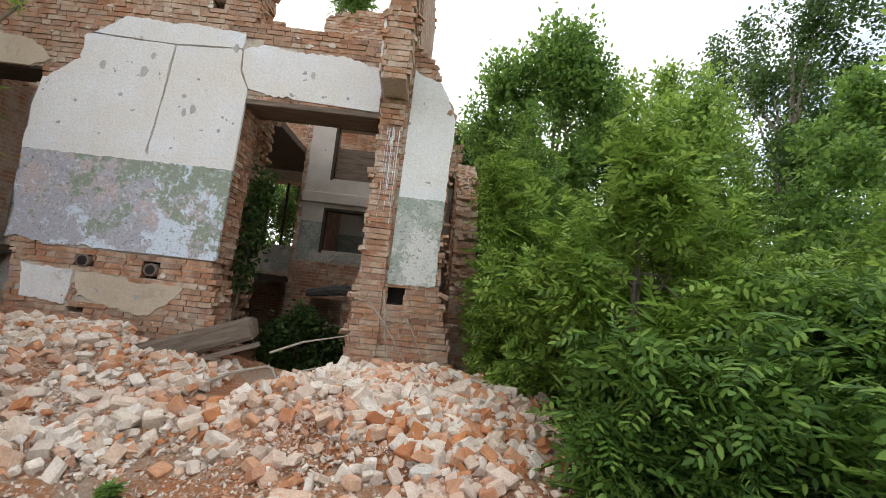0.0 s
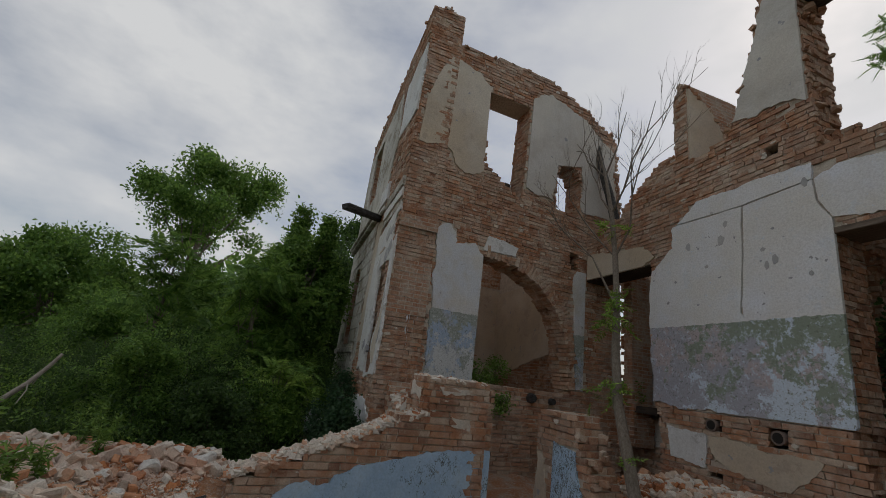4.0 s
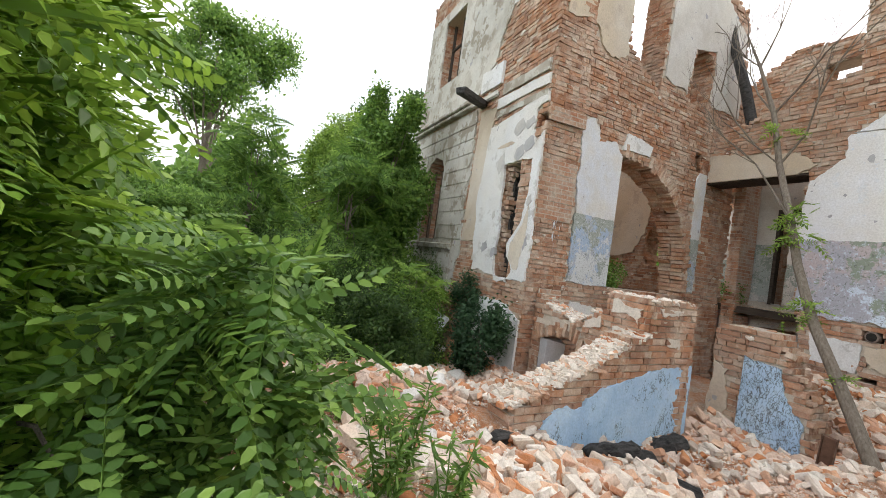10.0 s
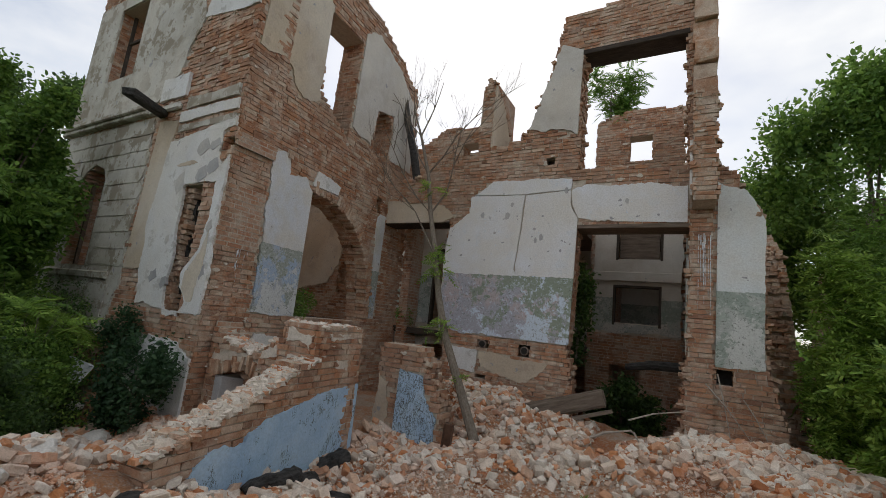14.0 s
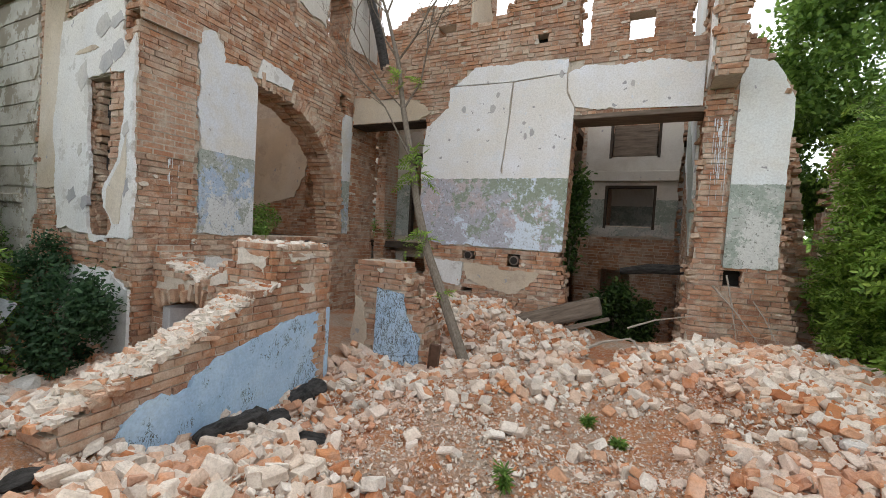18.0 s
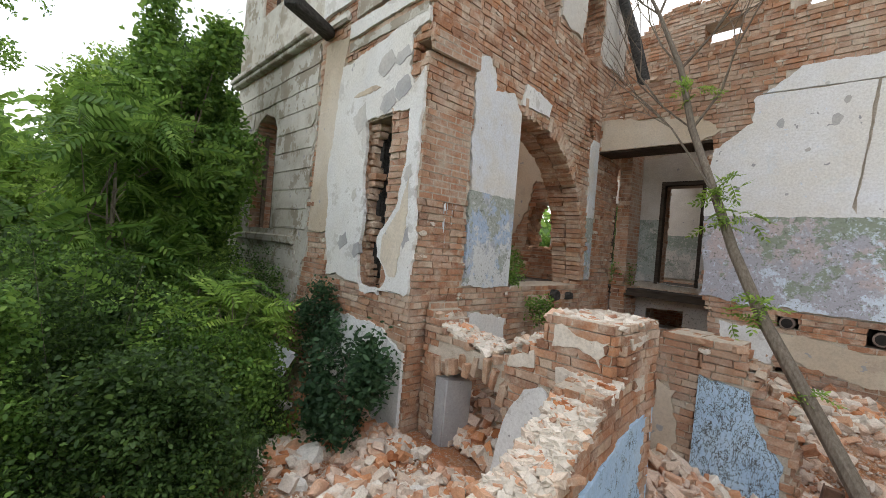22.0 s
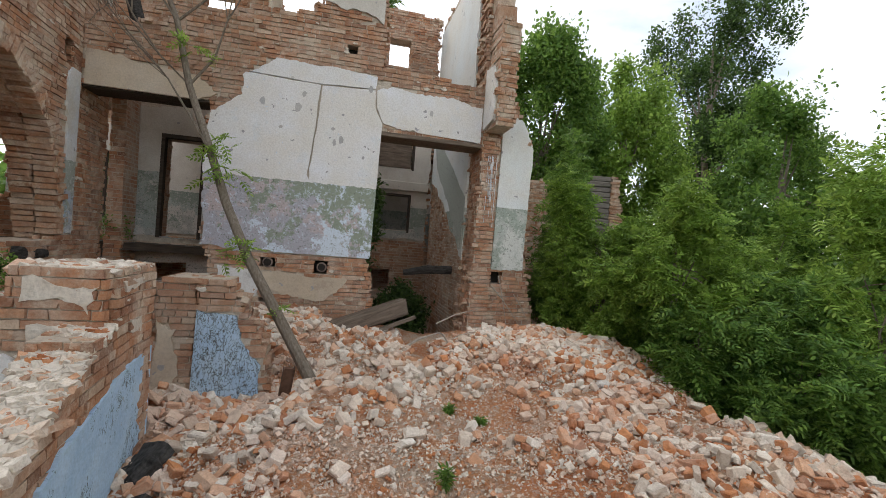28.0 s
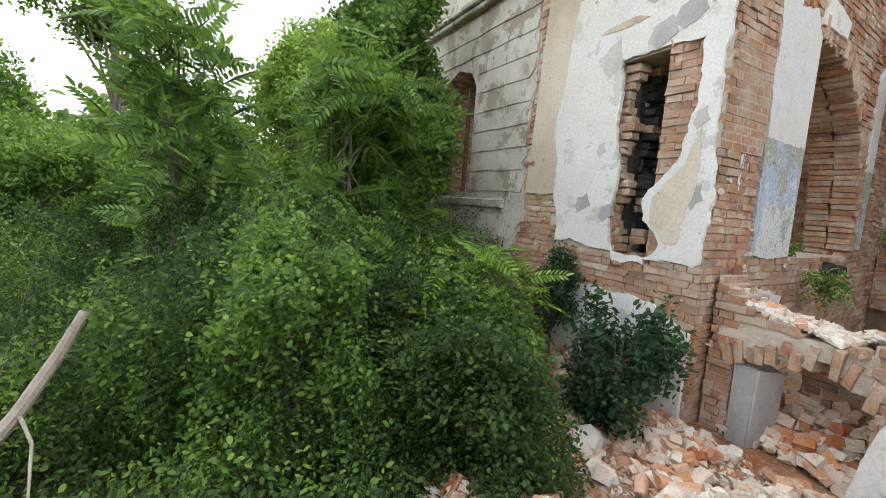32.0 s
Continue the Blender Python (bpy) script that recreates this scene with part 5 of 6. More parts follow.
def stone_faces():
    """The faces of a box with its corners knocked off, as triangles on the 24 points of STONE_V."""
    at = {(x, y, z): 3 * k for k, (x, y, z) in enumerate((x, y, z) for x in (-1, 1) for y in (-1, 1) for z in (-1, 1))}
    out = []
    for axis in range(3):
        b, c = (axis + 1) % 3, (axis + 2) % 3
        for side in (-1, 1):
            ring = []
            for p, q in ((-1, -1), (1, -1), (1, 1), (-1, 1)):
                k = [0, 0, 0]
                k[axis], k[b], k[c] = side, p, q
                ring.append(at[tuple(k)] + axis)
            out += [(ring[0], ring[1], ring[2]), (ring[0], ring[2], ring[3])]
        for p in (-1, 1):
            for q in (-1, 1):
                ends = []
                for side in (-1, 1):
                    k = [0, 0, 0]
                    k[axis], k[b], k[c] = side, p, q
                    ends.append(at[tuple(k)])
                out += [(ends[0] + b, ends[1] + b, ends[1] + c), (ends[0] + b, ends[1] + c, ends[0] + c)]
    out += [(k, k + 1, k + 2) for k in range(0, 24, 3)]
    v = STONE_V
    return np.array([t if np.dot(np.cross(v[t[1]] - v[t[0]], v[t[2]] - v[t[0]]), v[t[0]] + v[t[1]] + v[t[2]]) > 0 else t[::-1] for t in out])


STONE_F = stone_faces()


def stones_mesh(name, at, size, rot, seed):
    """Broken bricks with worn edges and corners, each one skewed and chipped."""
    rng = np.random.default_rng(seed)
    n = len(at)
    v = STONE_V[None] + rng.uniform(-0.05, 0.05, (n, 24, 3))
    skew = rng.normal(0, 0.14, (n, 3, 3)) + np.eye(3)
    v = np.einsum("nij,nkj->nki", skew, v) * size[:, None]
    v = np.einsum("nij,nkj->nki", rot, v) + at[:, None]
    f = (np.arange(n) * 24)[:, None, None] + STONE_F[None]
    return fast_mesh(name, v.reshape(-1, 3), f.reshape(-1, 3))


def strewn(n, area, seed):
    """n places inside boxes (x0, y0, x1, y1, share)."""
    rng = np.random.default_rng(seed)
    share = np.array([a[4] for a in area], float)
    pick = rng.choice(len(area), n, p=share / share.sum())
    a = np.array([b[:4] for b in area])[pick]
    x, y = rng.uniform(a[:, 0], a[:, 2]), rng.uniform(a[:, 1], a[:, 3])
    return x, y, rng


SHUT = [(2.55, -6.0, 2.95, -4.6), (2.3, -4.6, 2.8, -3.0), (1.75, -3.98, 2.75, -3.0), (-5.5, -4.16, 1.8, -3.3), (2.35, -2.25, 3.5, -1.6), (2.1, -0.05, 4.9, 0.6), (6.4, -0.1, 8.0, 0.6)]


def open_ground(x, y, bare=0.0):
    ok = x > np.minimum(0.95, -1.3 * y - 6.4) + 0.25 * np.sin(5 * y) - 0.2
    if bare:
        patch = np.sin(1.9 * x + 0.7 * y + 0.5) * np.cos(1.6 * y - 0.9 * x) + 0.5 * np.sin(4.3 * x - 1.1) * np.cos(3.7 * y + 0.4)
        hollow = np.minimum.reduce([((x - cx) / rx) ** 2 + ((y - cy) / ry) ** 2 for cx, cy, rx, ry in
                                    ((5.5, -3.7, 1.5, 1.1), (5.9, -2.9, 0.8, 0.5), (3.9, -7.4, 0.9, 0.5), (4.9, -6.8, 0.7, 0.5), (2.9, -7.6, 0.6, 0.5), (5.6, -8.3, 0.9, 0.6), (7.0, -5.6, 1.2, 0.9), (0.9, -5.6, 0.4, 0.4))])
        ok &= (hollow > 1) | (np.random.default_rng(len(x) + 1).uniform(0, 1, len(x)) > 0.9)
        ok &= (patch < 0.25) | (np.random.default_rng(len(x)).uniform(0, 1, len(x)) > bare)
    for x0, y0, x1, y1 in SHUT:
        ok &= ~((x > x0) & (x < x1) & (y > y0) & (y < y1))
    return ok


HEAPS = [("rubble_heap", "low spread of broken bricks, mortar lumps and orange brick dust", [(2.5, -7.2, 9.0, -3.2, 30), (3.2, -4.5, 7.0, -1.5, 14)], 3600, 12000, 21),
         ("rubble_heap", "steep heap of broken pale bricks against the opening", [(5.7, -3.5, 8.9, -0.5, 30), (6.4, -2.6, 8.4, -0.8, 16), (8.3, -4.4, 9.6, -1.4, 12)], 4600, 4000, 22),
         ("rubble_heap", "heap of broken bricks against the white wall", [(2.6, -2.3, 5.3, -0.1, 20), (2.55, -3.9, 4.0, -1.4, 8)], 3000, 3000, 23),
         ("rubble_heap", "broken bricks and big mortar lumps below the front", [(-1.2, -6.6, 2.7, -4.1, 26), (-0.6, -5.4, 1.9, -4.1, 12)], 3400, 3600, 24),
         ("rubble_heap", "broken bricks and mortar blocks along the path", [(1.2, -7.9, 7.2, -6.0, 30), (0.4, -8.6, 2.6, -6.3, 8), (3.0, -6.5, 3.8, -4.2, 5)], 4200, 10000, 25),
         ("rubble_heap", "sparse broken bricks on trodden brick dust", [(1.4, -9.6, 9.5, -7.2, 20)], 1500, 7000, 26)]
brick_shapes = []
for k in range(7):
    bm = box_bm((-0.12, -0.06, -0.034), (0.12 - 0.03 * k * (k > 2), 0.06, 0.034), 0.008, k, 0.012)
    me = bpy.data.meshes.new("brick")
    bmesh.ops.recalc_face_normals(bm, faces=bm.faces)
    bm.to_mesh(me)
    bm.free()
    me.materials.append(RUBBLE)
    brick_shapes.append(me)
for nm, lb, area, n_big, n_small, seed in HEAPS:
    heap = thing(nm, pose(0, 0, 0), lb, "rubble", "heaps of fallen brick", kind="stuff")
    x, y, rng = strewn(n_big, area, seed)
    ok = open_ground(x, y, 0.85)
    x, y = x[ok], y[ok]
    n = len(x)
    s = rng.uniform(0.0, 1.0, n) ** 1.7
    size = np.stack([0.05 + 0.13 * s * rng.uniform(0.6, 1, n), 0.045 + 0.075 * s, 0.035 + 0.045 * s], -1)
    at = np.stack([x, y, ground_z(x, y) + rng.uniform(-0.02, 0.06, n)], -1)
    part("rubble", stones_mesh("rubble", at, size, turns(rng, n, 0.6), seed + 40), RUBBLE, heap, kind="stuff")
    x, y, rng = strewn(int(n_small * 1.7), area, seed + 9)
    ok = open_ground(x, y)
    x, y = x[ok], y[ok]
    n = len(x)
    bare = ~open_ground(x, y, 0.85)
    size = np.stack([rng.uniform(0.012, 0.06, n), rng.uniform(0.012, 0.05, n), rng.uniform(0.01, 0.03, n)], -1) * np.where(bare, 0.5, 1.0)[:, None]
    part("gravel", chunks_mesh("gravel", np.stack([x, y, ground_z(x, y) + 0.006], -1), size, turns(rng, n, 0.7), 0.25, seed + 50), RUBBLE, heap, kind="stuff")
    x, y, rng = strewn(420, area, seed + 17)
    ok = open_ground(x, y, 0.95)
    for px, py in list(zip(x[ok], y[ok]))[:130]:
        ob = new("brick", brick_shapes[rng.integers(7)])
        ob.parent = heap
        ob.location = (px, py, float(ground_z(px, py)) + rng.uniform(0.03, 0.08))
        ob.rotation_euler = (rng.normal(0, 0.45), rng.normal(0, 0.45), rng.uniform(0, 6.3))
        ob.scale = (rng.uniform(0.55, 0.95), rng.uniform(0.75, 1.0), rng.uniform(0.8, 1.1))


def lump(name, x, y, size, label, seed, mat, up=0.3, category="block"):
    """A block of mortar and brick: a box cut and knocked into an uneven stone."""
    bm = bmesh.new()
    bmesh.ops.create_icosphere(bm, subdivisions=2, radius=1.0)
    rng = random.Random(seed)
    cut = [(Vector((rng.uniform(-1, 1), rng.uniform(-1, 1), rng.uniform(-1, 1))).normalized(), rng.uniform(0.45, 0.75)) for _ in range(9)]
    for v in bm.verts:
        for d, far in cut:
            over = v.co.dot(d) - far
            if over > 0:
                v.co -= d * over
        v.co += Vector((rng.uniform(-0.03, 0.03), rng.uniform(-0.03, 0.03), rng.uniform(-0.03, 0.03)))
        v.co = Vector((v.co.x * size[0], v.co.y * size[1], v.co.z * size[2]))
    t = thing(name, pose(x, y, float(ground_z(x, y)) + size[2] * up, rng.uniform(-12, 12), rng.uniform(-12, 12), rng.uniform(0, 360)), label, category, "charred timbers" if category != "block" else "fallen blocks of masonry")
    part("block", bm, mat, t)


for k, (bx, by, bs) in enumerate([(2.14, -6.08, 0.3), (2.01, -6.38, 0.22), (1.81, -6.09, 0.24), (1.49, -6.4, 0.2), (2.47, -6.5, 0.22), (1.28, -5.83, 0.2), (0.3, -4.95, 0.3), (0.82, -5.31, 0.2),
                                  (3.14, -6.54, 0.16), (3.72, -6.18, 0.15), (4.71, -5.78, 0.14), (5.21, -4.8, 0.14), (7.53, -2.67, 0.2), (6.81, -2.98, 0.16), (3.92, -6.47, 0.16), (2.76, -6.8, 0.18),
                                  (5.89, -5.99, 0.13), (1.61, -4.63, 0.17), (1.06, -4.97, 0.16), (-0.43, -4.91, 0.2)]):
    lump("masonry_block", bx, by, (bs * 0.68, bs * 0.55, bs * 0.46), "broken block of pale lime mortar and brick", 500 + k, LIME_BLOCK)
x, y, rng = strewn(260, [(0.95, -3.84, 1.75, -3.28, 1)], 61)
n = len(x)
pile = thing("rubble_heap", pose(0, 0, 0), "grey broken bricks inside the basement arch", "rubble", "heaps of fallen brick", kind="stuff")
s = rng.uniform(0, 1, n) ** 1.5
part("rubble", chunks_mesh("rubble", np.stack([x, y, 0.45 + 0.4 * (y + 3.8) / 0.55 * rng.uniform(0.3, 1, n) + 0.1], -1), np.stack([0.05 + 0.16 * s, 0.05 + 0.08 * s, 0.04 + 0.05 * s], -1), turns(rng, n, 0.6), 0.15, 62), RUBBLE, pile, kind="stuff")
# debris lying on the broken tops of the low walls
for nm, seed in (("wall_top_debris", 31),):
    x, y, rng = strewn(9000, [(-0.32, 0.3, -0.02, 2.25, 3), (1.84, -3.9, 2.7, -3.15, 1.2), (0.72, -3.86, 1.8, -3.5, 1)], seed)
    n = len(x)
    on_side = x < 0
    prof = np.interp(y, [0.0, 0.5, 1.05, 1.45, 1.8, 2.2], [0.78, 1.0, 1.18, 1.32, 1.48, 1.6])
    z = np.where(on_side, prof, np.where(x < 1.8, np.interp(x, [0.68, 1.08, 1.58, 1.8], [1.74, 1.6, 1.54, 1.64]), np.where(x < 2.16, 1.72, 1.98)))
    x, y = np.where(on_side, 3.04 - 0.122 * y + 0.993 * x, x), np.where(on_side, -6.05 + 0.993 * y + 0.122 * x, y)
    s = rng.uniform(0, 1, n) ** 5
    size = np.stack([0.012 + 0.1 * s, 0.011 + 0.07 * s, 0.009 + 0.03 * s], -1)
    top = thing(nm, pose(0, 0, 0), "crumbled lime mortar and brick scraps on the wall top", "debris", kind="stuff")
    cut, at = int(n * 0.72), np.stack([x, y, z + 0.01], -1)
    part("debris", chunks_mesh("debris", at[:cut], size[:cut], turns(rng, cut, 0.3), 0.2, seed), MORTAR_TOP, top, kind="stuff")
    part("brick_scraps", chunks_mesh("brick_scraps", at[cut:], size[cut:] * 1.25, turns(rng, n - cut, 0.25), 0.16, seed + 1), RUBBLE, top, kind="stuff")


# ---- plants ----
def leaf_quads(length, width):
    """One leaflet: a pointed oval, a little cupped."""
    w = width / 2
    v = [(0, 0, 0), (0.28 * length, w * 0.95, 0.14 * width), (0.7 * length, w * 0.85, 0.1 * width), (length, 0, -0.04 * length), (0.7 * length, -w * 0.85, 0.1 * width), (0.28 * length, -w * 0.95, 0.14 * width)]
    return np.array(v)


def frond(count, span, leaf_l, leaf_w, droop=0.35):
    """A feathered leaf along +x: pairs of leaflets and one at the tip."""
    out = []
    for k in range(count):
        t = (k + 1) / (count + 0.5)
        px, pz = span * t, -droop * span * t * t
        size = 1.0 - 0.35 * abs(t - 0.45)
        for side in (-1, 1):
            a = side * (1.25 - 0.35 * t)
            q = leaf_quads(leaf_l * size, leaf_w * size)
            c, s_ = math.cos(a), math.sin(a)
            q = np.stack([q[:, 0] * c - q[:, 1] * s_, q[:, 0] * s_ + q[:, 1] * c, q[:, 2] - 0.25 * q[:, 0]], -1)
            out.append(q + (px, 0, pz))
    out.append(leaf_quads(leaf_l, leaf_w) + (span, 0, -droop * span))
    e = -droop * span
    out.append(np.array([(0, 0.0025, 0), (span / 2, 0.002, e / 4), (span, 0.001, e), (span, -0.001, e), (span / 2, -0.002, e / 4), (0, -0.0025, 0)]))
    return np.array(out)


def sprig(count, leaf_l, leaf_w, spread, seed):
    """A tuft of plain leaves."""
    rng = np.random.default_rng(seed)
    r = turns(rng, count, 0.7)
    q = leaf_quads(leaf_l, leaf_w)[None] * rng.uniform(0.6, 1.1, (count, 1, 1))
    return np.einsum("nij,nkj->nki", r, q) + np.clip(rng.normal(0, spread, (count, 1, 3)), -1.4 * spread, 1.4 * spread)


FROND_LOCUST = frond(8, 0.23, 0.043, 0.022, 0.3)
FROND_BIG = frond(9, 0.46, 0.13, 0.042, 0.3)
FROND_ASH = frond(4, 0.19, 0.075, 0.03, 0.4)
TUFT = sprig(13, 0.095, 0.05, 0.1, 1)
TUFT_FAR = sprig(13, 0.15, 0.085, 0.16, 2)
TUFT_SHRUB = sprig(12, 0.075, 0.034, 0.08, 6)
TUFT_OAK = sprig(13, 0.3, 0.17, 0.32, 4)
TUFT_SMALL = sprig(12, 0.05, 0.028, 0.06, 3)


def leaves_mesh(name, template, at, seed, tilt=0.5, scale=(0.7, 1.2)):
    rng = np.random.default_rng(seed)
    n = len(at)
    r = turns(rng, n, tilt) * rng.uniform(*scale, n)[:, None, None]
    t = template.reshape(-1, 3)
    v = np.einsum("nij,kj->nki", r, t) + at[:, None]
    f = np.arange(v.shape[0] * v.shape[1]).reshape(-1, template.shape[-2])
    return fast_mesh(name, v.reshape(-1, 3), f)


def crown_points(n, centre, radii, seed, clumps=26, tight=0.3, shell=0.5):
    """Places for leaves: clumps spread unevenly through an egg shape."""
    rng = np.random.default_rng(seed)
    d = rng.normal(size=(clumps, 3))
    d /= np.linalg.norm(d, axis=1)[:, None]
    c = d * (shell + (1 - shell) * rng.uniform(0, 1, (clumps, 1)) ** 0.5) * rng.uniform(0.75, 1.12, (clumps, 1))
    k = rng.integers(0, clumps, n)
    p = c[k] + np.clip(rng.normal(0, tight * 0.55, (n, 3)), -tight * 0.85, tight * 0.85) * rng.uniform(0.6, 1.2, (clumps, 1))[k]
    return p * np.array(radii) + np.array(centre), c * np.array(radii) + np.array(centre)


def tree(name, x, y, height, radii, n, template, leaf_mat, label, seed, trunk=0.09, clumps=26, tight=0.3, tilt=0.5, scale=(0.7, 1.2), base=None, lean=(0.0, 0.0), bark=None, category="tree", group=""):
    """A tree or shrub: tapered trunk, limbs out to the clumps of leaves, and an uneven crown."""
    z0 = float(ground_z(x, y)) - 0.05 if base is None else base
    t = thing(name, pose(x, y, z0), label, category, group)
    mid = (lean[0], lean[1], height - radii[2])
    pts, cl = crown_points(n, mid, radii, seed, clumps, tight)
    pts = pts[pts[:, 2] > 0.05]
    rng = random.Random(seed)
    stem = [(lean[0] * s * s + 0.05 * rng.uniform(-1, 1) * (s > 0), lean[1] * s * s + 0.05 * rng.uniform(-1, 1) * (s > 0), (height - 0.4 * radii[2]) * s) for s in (0, 0.25, 0.5, 0.75, 1)]
    part("trunk", tube(stem, [trunk, trunk * 0.85, trunk * 0.65, trunk * 0.4, trunk * 0.12], 7), bark or BARK, t)
    for c in cl[:14]:
        s = rng.uniform(0.3, 0.8)
        p = Vector(stem[0]).lerp(Vector(stem[-1]), s)
        q = Vector(c)
        m = p.lerp(q, 0.5) + Vector((rng.uniform(-0.1, 0.1), rng.uniform(-0.1, 0.1), 0.12))
        part("limb", tube([p, m, q], [trunk * 0.32, trunk * 0.2, trunk * 0.05], 4), bark or BARK, t)
    part("crown", leaves_mesh("crown", template, pts, seed + 1, tilt, scale), leaf_mat, t, kind="stuff")
    return t


# black locust close to the way
tree("locust_bush", 4.5, -8.93, 2.85, (0.98, 0.84, 1.4), 4700, FROND_LOCUST, LEAF_LOCUST, "young black locust with bright feathered leaves", 101, 0.04, 60, 0.24, 0.4, (0.8, 1.25), category="bush")
tree("locust_bush", 4.75, -8.52, 1.8, (0.85, 0.7, 0.95), 3000, FROND_LOCUST, LEAF_MID, "low black locust shoots with feathered leaves", 102, 0.025, 40, 0.28, 0.4, (0.8, 1.2), category="bush")
tree("locust_bush", 5.29, -9.48, 2.4, (0.75, 0.65, 1.1), 2000, FROND_LOCUST, LEAF_LOCUST, "low black locust shoots with feathered leaves", 103, 0.025, 34, 0.28, 0.4, (0.8, 1.2), category="bush")


# shrubs added in dark leaves to paint the deep shade below the locust
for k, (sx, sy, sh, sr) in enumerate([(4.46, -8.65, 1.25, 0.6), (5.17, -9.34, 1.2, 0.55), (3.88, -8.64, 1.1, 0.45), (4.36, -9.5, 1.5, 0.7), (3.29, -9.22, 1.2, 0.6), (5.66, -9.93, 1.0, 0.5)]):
    tree("low_shrub", sx, sy, sh, (sr, sr, sh * 0.52), int(1000 * sr / 0.5), FROND_LOCUST if k % 2 else TUFT_SMALL, LEAF_DARK, "low shrub with leaves darkened as shade under the black locust", 110 + k, 0.015, 24, 0.34, category="bush", group="shrubs under the locust")


def weed(name, x, y, height, stems, label, seed, mat):
    """A weed: a few thin stems with narrow leaves all the way up."""
    z0 = float(ground_z(x, y)) - 0.02
    t = thing(name, pose(x, y, z0), label, "weed", "weeds in the rubble")
    rng = random.Random(seed)
    q = leaf_quads(0.085, 0.016)
    for s in range(stems):
        a, ln = rng.uniform(0, 6.28), height * rng.uniform(0.6, 1.0)
        tip = Vector((math.cos(a) * ln * 0.28, math.sin(a) * ln * 0.28, ln))
        pts = [Vector((0, 0, 0)), tip * 0.5 + Vector((0, 0, 0.04)), tip]
        stem = part("stem", tube(pts, [0.005, 0.004, 0.002], 5), LEAF_MID, t)
        at = np.array([pts[0].lerp(pts[2], rng.uniform(0.15, 1.0)) for _ in range(46)])
        part("leaves", leaves_mesh("leaves", q[None], at, seed + s, 0.5, (0.6, 1.2)), mat, stem, "narrow green leaves", "stuff")


for k, (wx, wy, wh, ws) in enumerate([(4.27, -7.23, 0.72, 6), (4.3, -6.97, 0.55, 5), (4.21, -7.28, 0.55, 4), (3.74, -7.07, 0.4, 4), (3.28, -7.07, 0.35, 3), (5.61, -2.6, 0.1, 4), (5.9, -2.85, 0.09, 4),
                                      (5.24, -3.99, 0.2, 3), (5.26, -7.71, 0.5, 4), (2.19, -7.03, 0.5, 4), (1.79, -7.33, 0.6, 5), (1.53, -7.2, 0.5, 4), (2.97, -7.21, 0.3, 4)]):
    weed("weed", wx, wy, wh, ws, "green leafy weed growing in the rubble" if wh < 0.5 else "tall feathery weed growing in the rubble", 600 + 10 * k, LEAF_MID)
# thicket beyond the front
T_LEFT = [("ailanthus_tree", -2.49, -6.29, 4.2, (0.85, 0.85, 1.6), 380, FROND_BIG, LEAF_MID, "young tree with long feathered leaves", 0.05),
          ("ailanthus_tree", -2.77, -8.15, 4.45, (0.6, 0.6, 1.35), 150, FROND_BIG, LEAF_MID, "tall thin tree with long feathered leaves", 0.05),
          ("maple_tree", -3.75, -5.45, 5.4, (1.2, 0.9, 2.3), 4600, TUFT, LEAF_MID, "dense young tree against the old front", 0.09),
          ("maple_tree", -7.32, -5.94, 5.7, (1.9, 1.6, 2.5), 3600, TUFT, LEAF_FRESH, "dense green tree in the thicket", 0.1),
          ("maple_tree", -8.13, -10.39, 3.2, (2.0, 1.9, 1.9), 2800, TUFT, LEAF_MID, "light green tree in the thicket", 0.09),
          ("maple_tree", -11.72, -8.32, 4.6, (2.3, 2.2, 2.2), 3000, TUFT_FAR, LEAF_MID, "broad tree in the thicket", 0.12),
          ("maple_tree", -12.0, -14.0, 5.0, (2.6, 2.4, 2.7), 2600, TUFT_FAR, LEAF_MID, "light green tree in the thicket", 0.1),
          ("oak_tree", -13.8, -10.3, 10.4, (3.0, 3.0, 2.3), 1900, TUFT_FAR, LEAF_MID, "tall dark tree above the thicket", 0.2),
          ("maple_tree", -15.97, -15.18, 6.5, (3.0, 3.0, 3.0), 2400, TUFT_FAR, LEAF_MID, "broad tree in the distance", 0.15),
          ("maple_tree", -9.56, -3.01, 7.5, (2.2, 2.0, 3.4), 2800, TUFT_FAR, LEAF_DARK, "dark tree behind the building", 0.12),
          ("maple_tree", -14.5, -3.0, 9.0, (2.8, 2.6, 4.0), 2600, TUFT_FAR, LEAF_DARK, "dark tree behind the building", 0.15)]
for k, (nm, x, y, h, r, n, tp, lm, lb, tr) in enumerate(T_LEFT):
    tree(nm, x, y, h, r, n, tp, lm, lb, 200 + k, tr, 46, 0.22, 0.55, (0.8, 1.35), group="thicket by the old front")
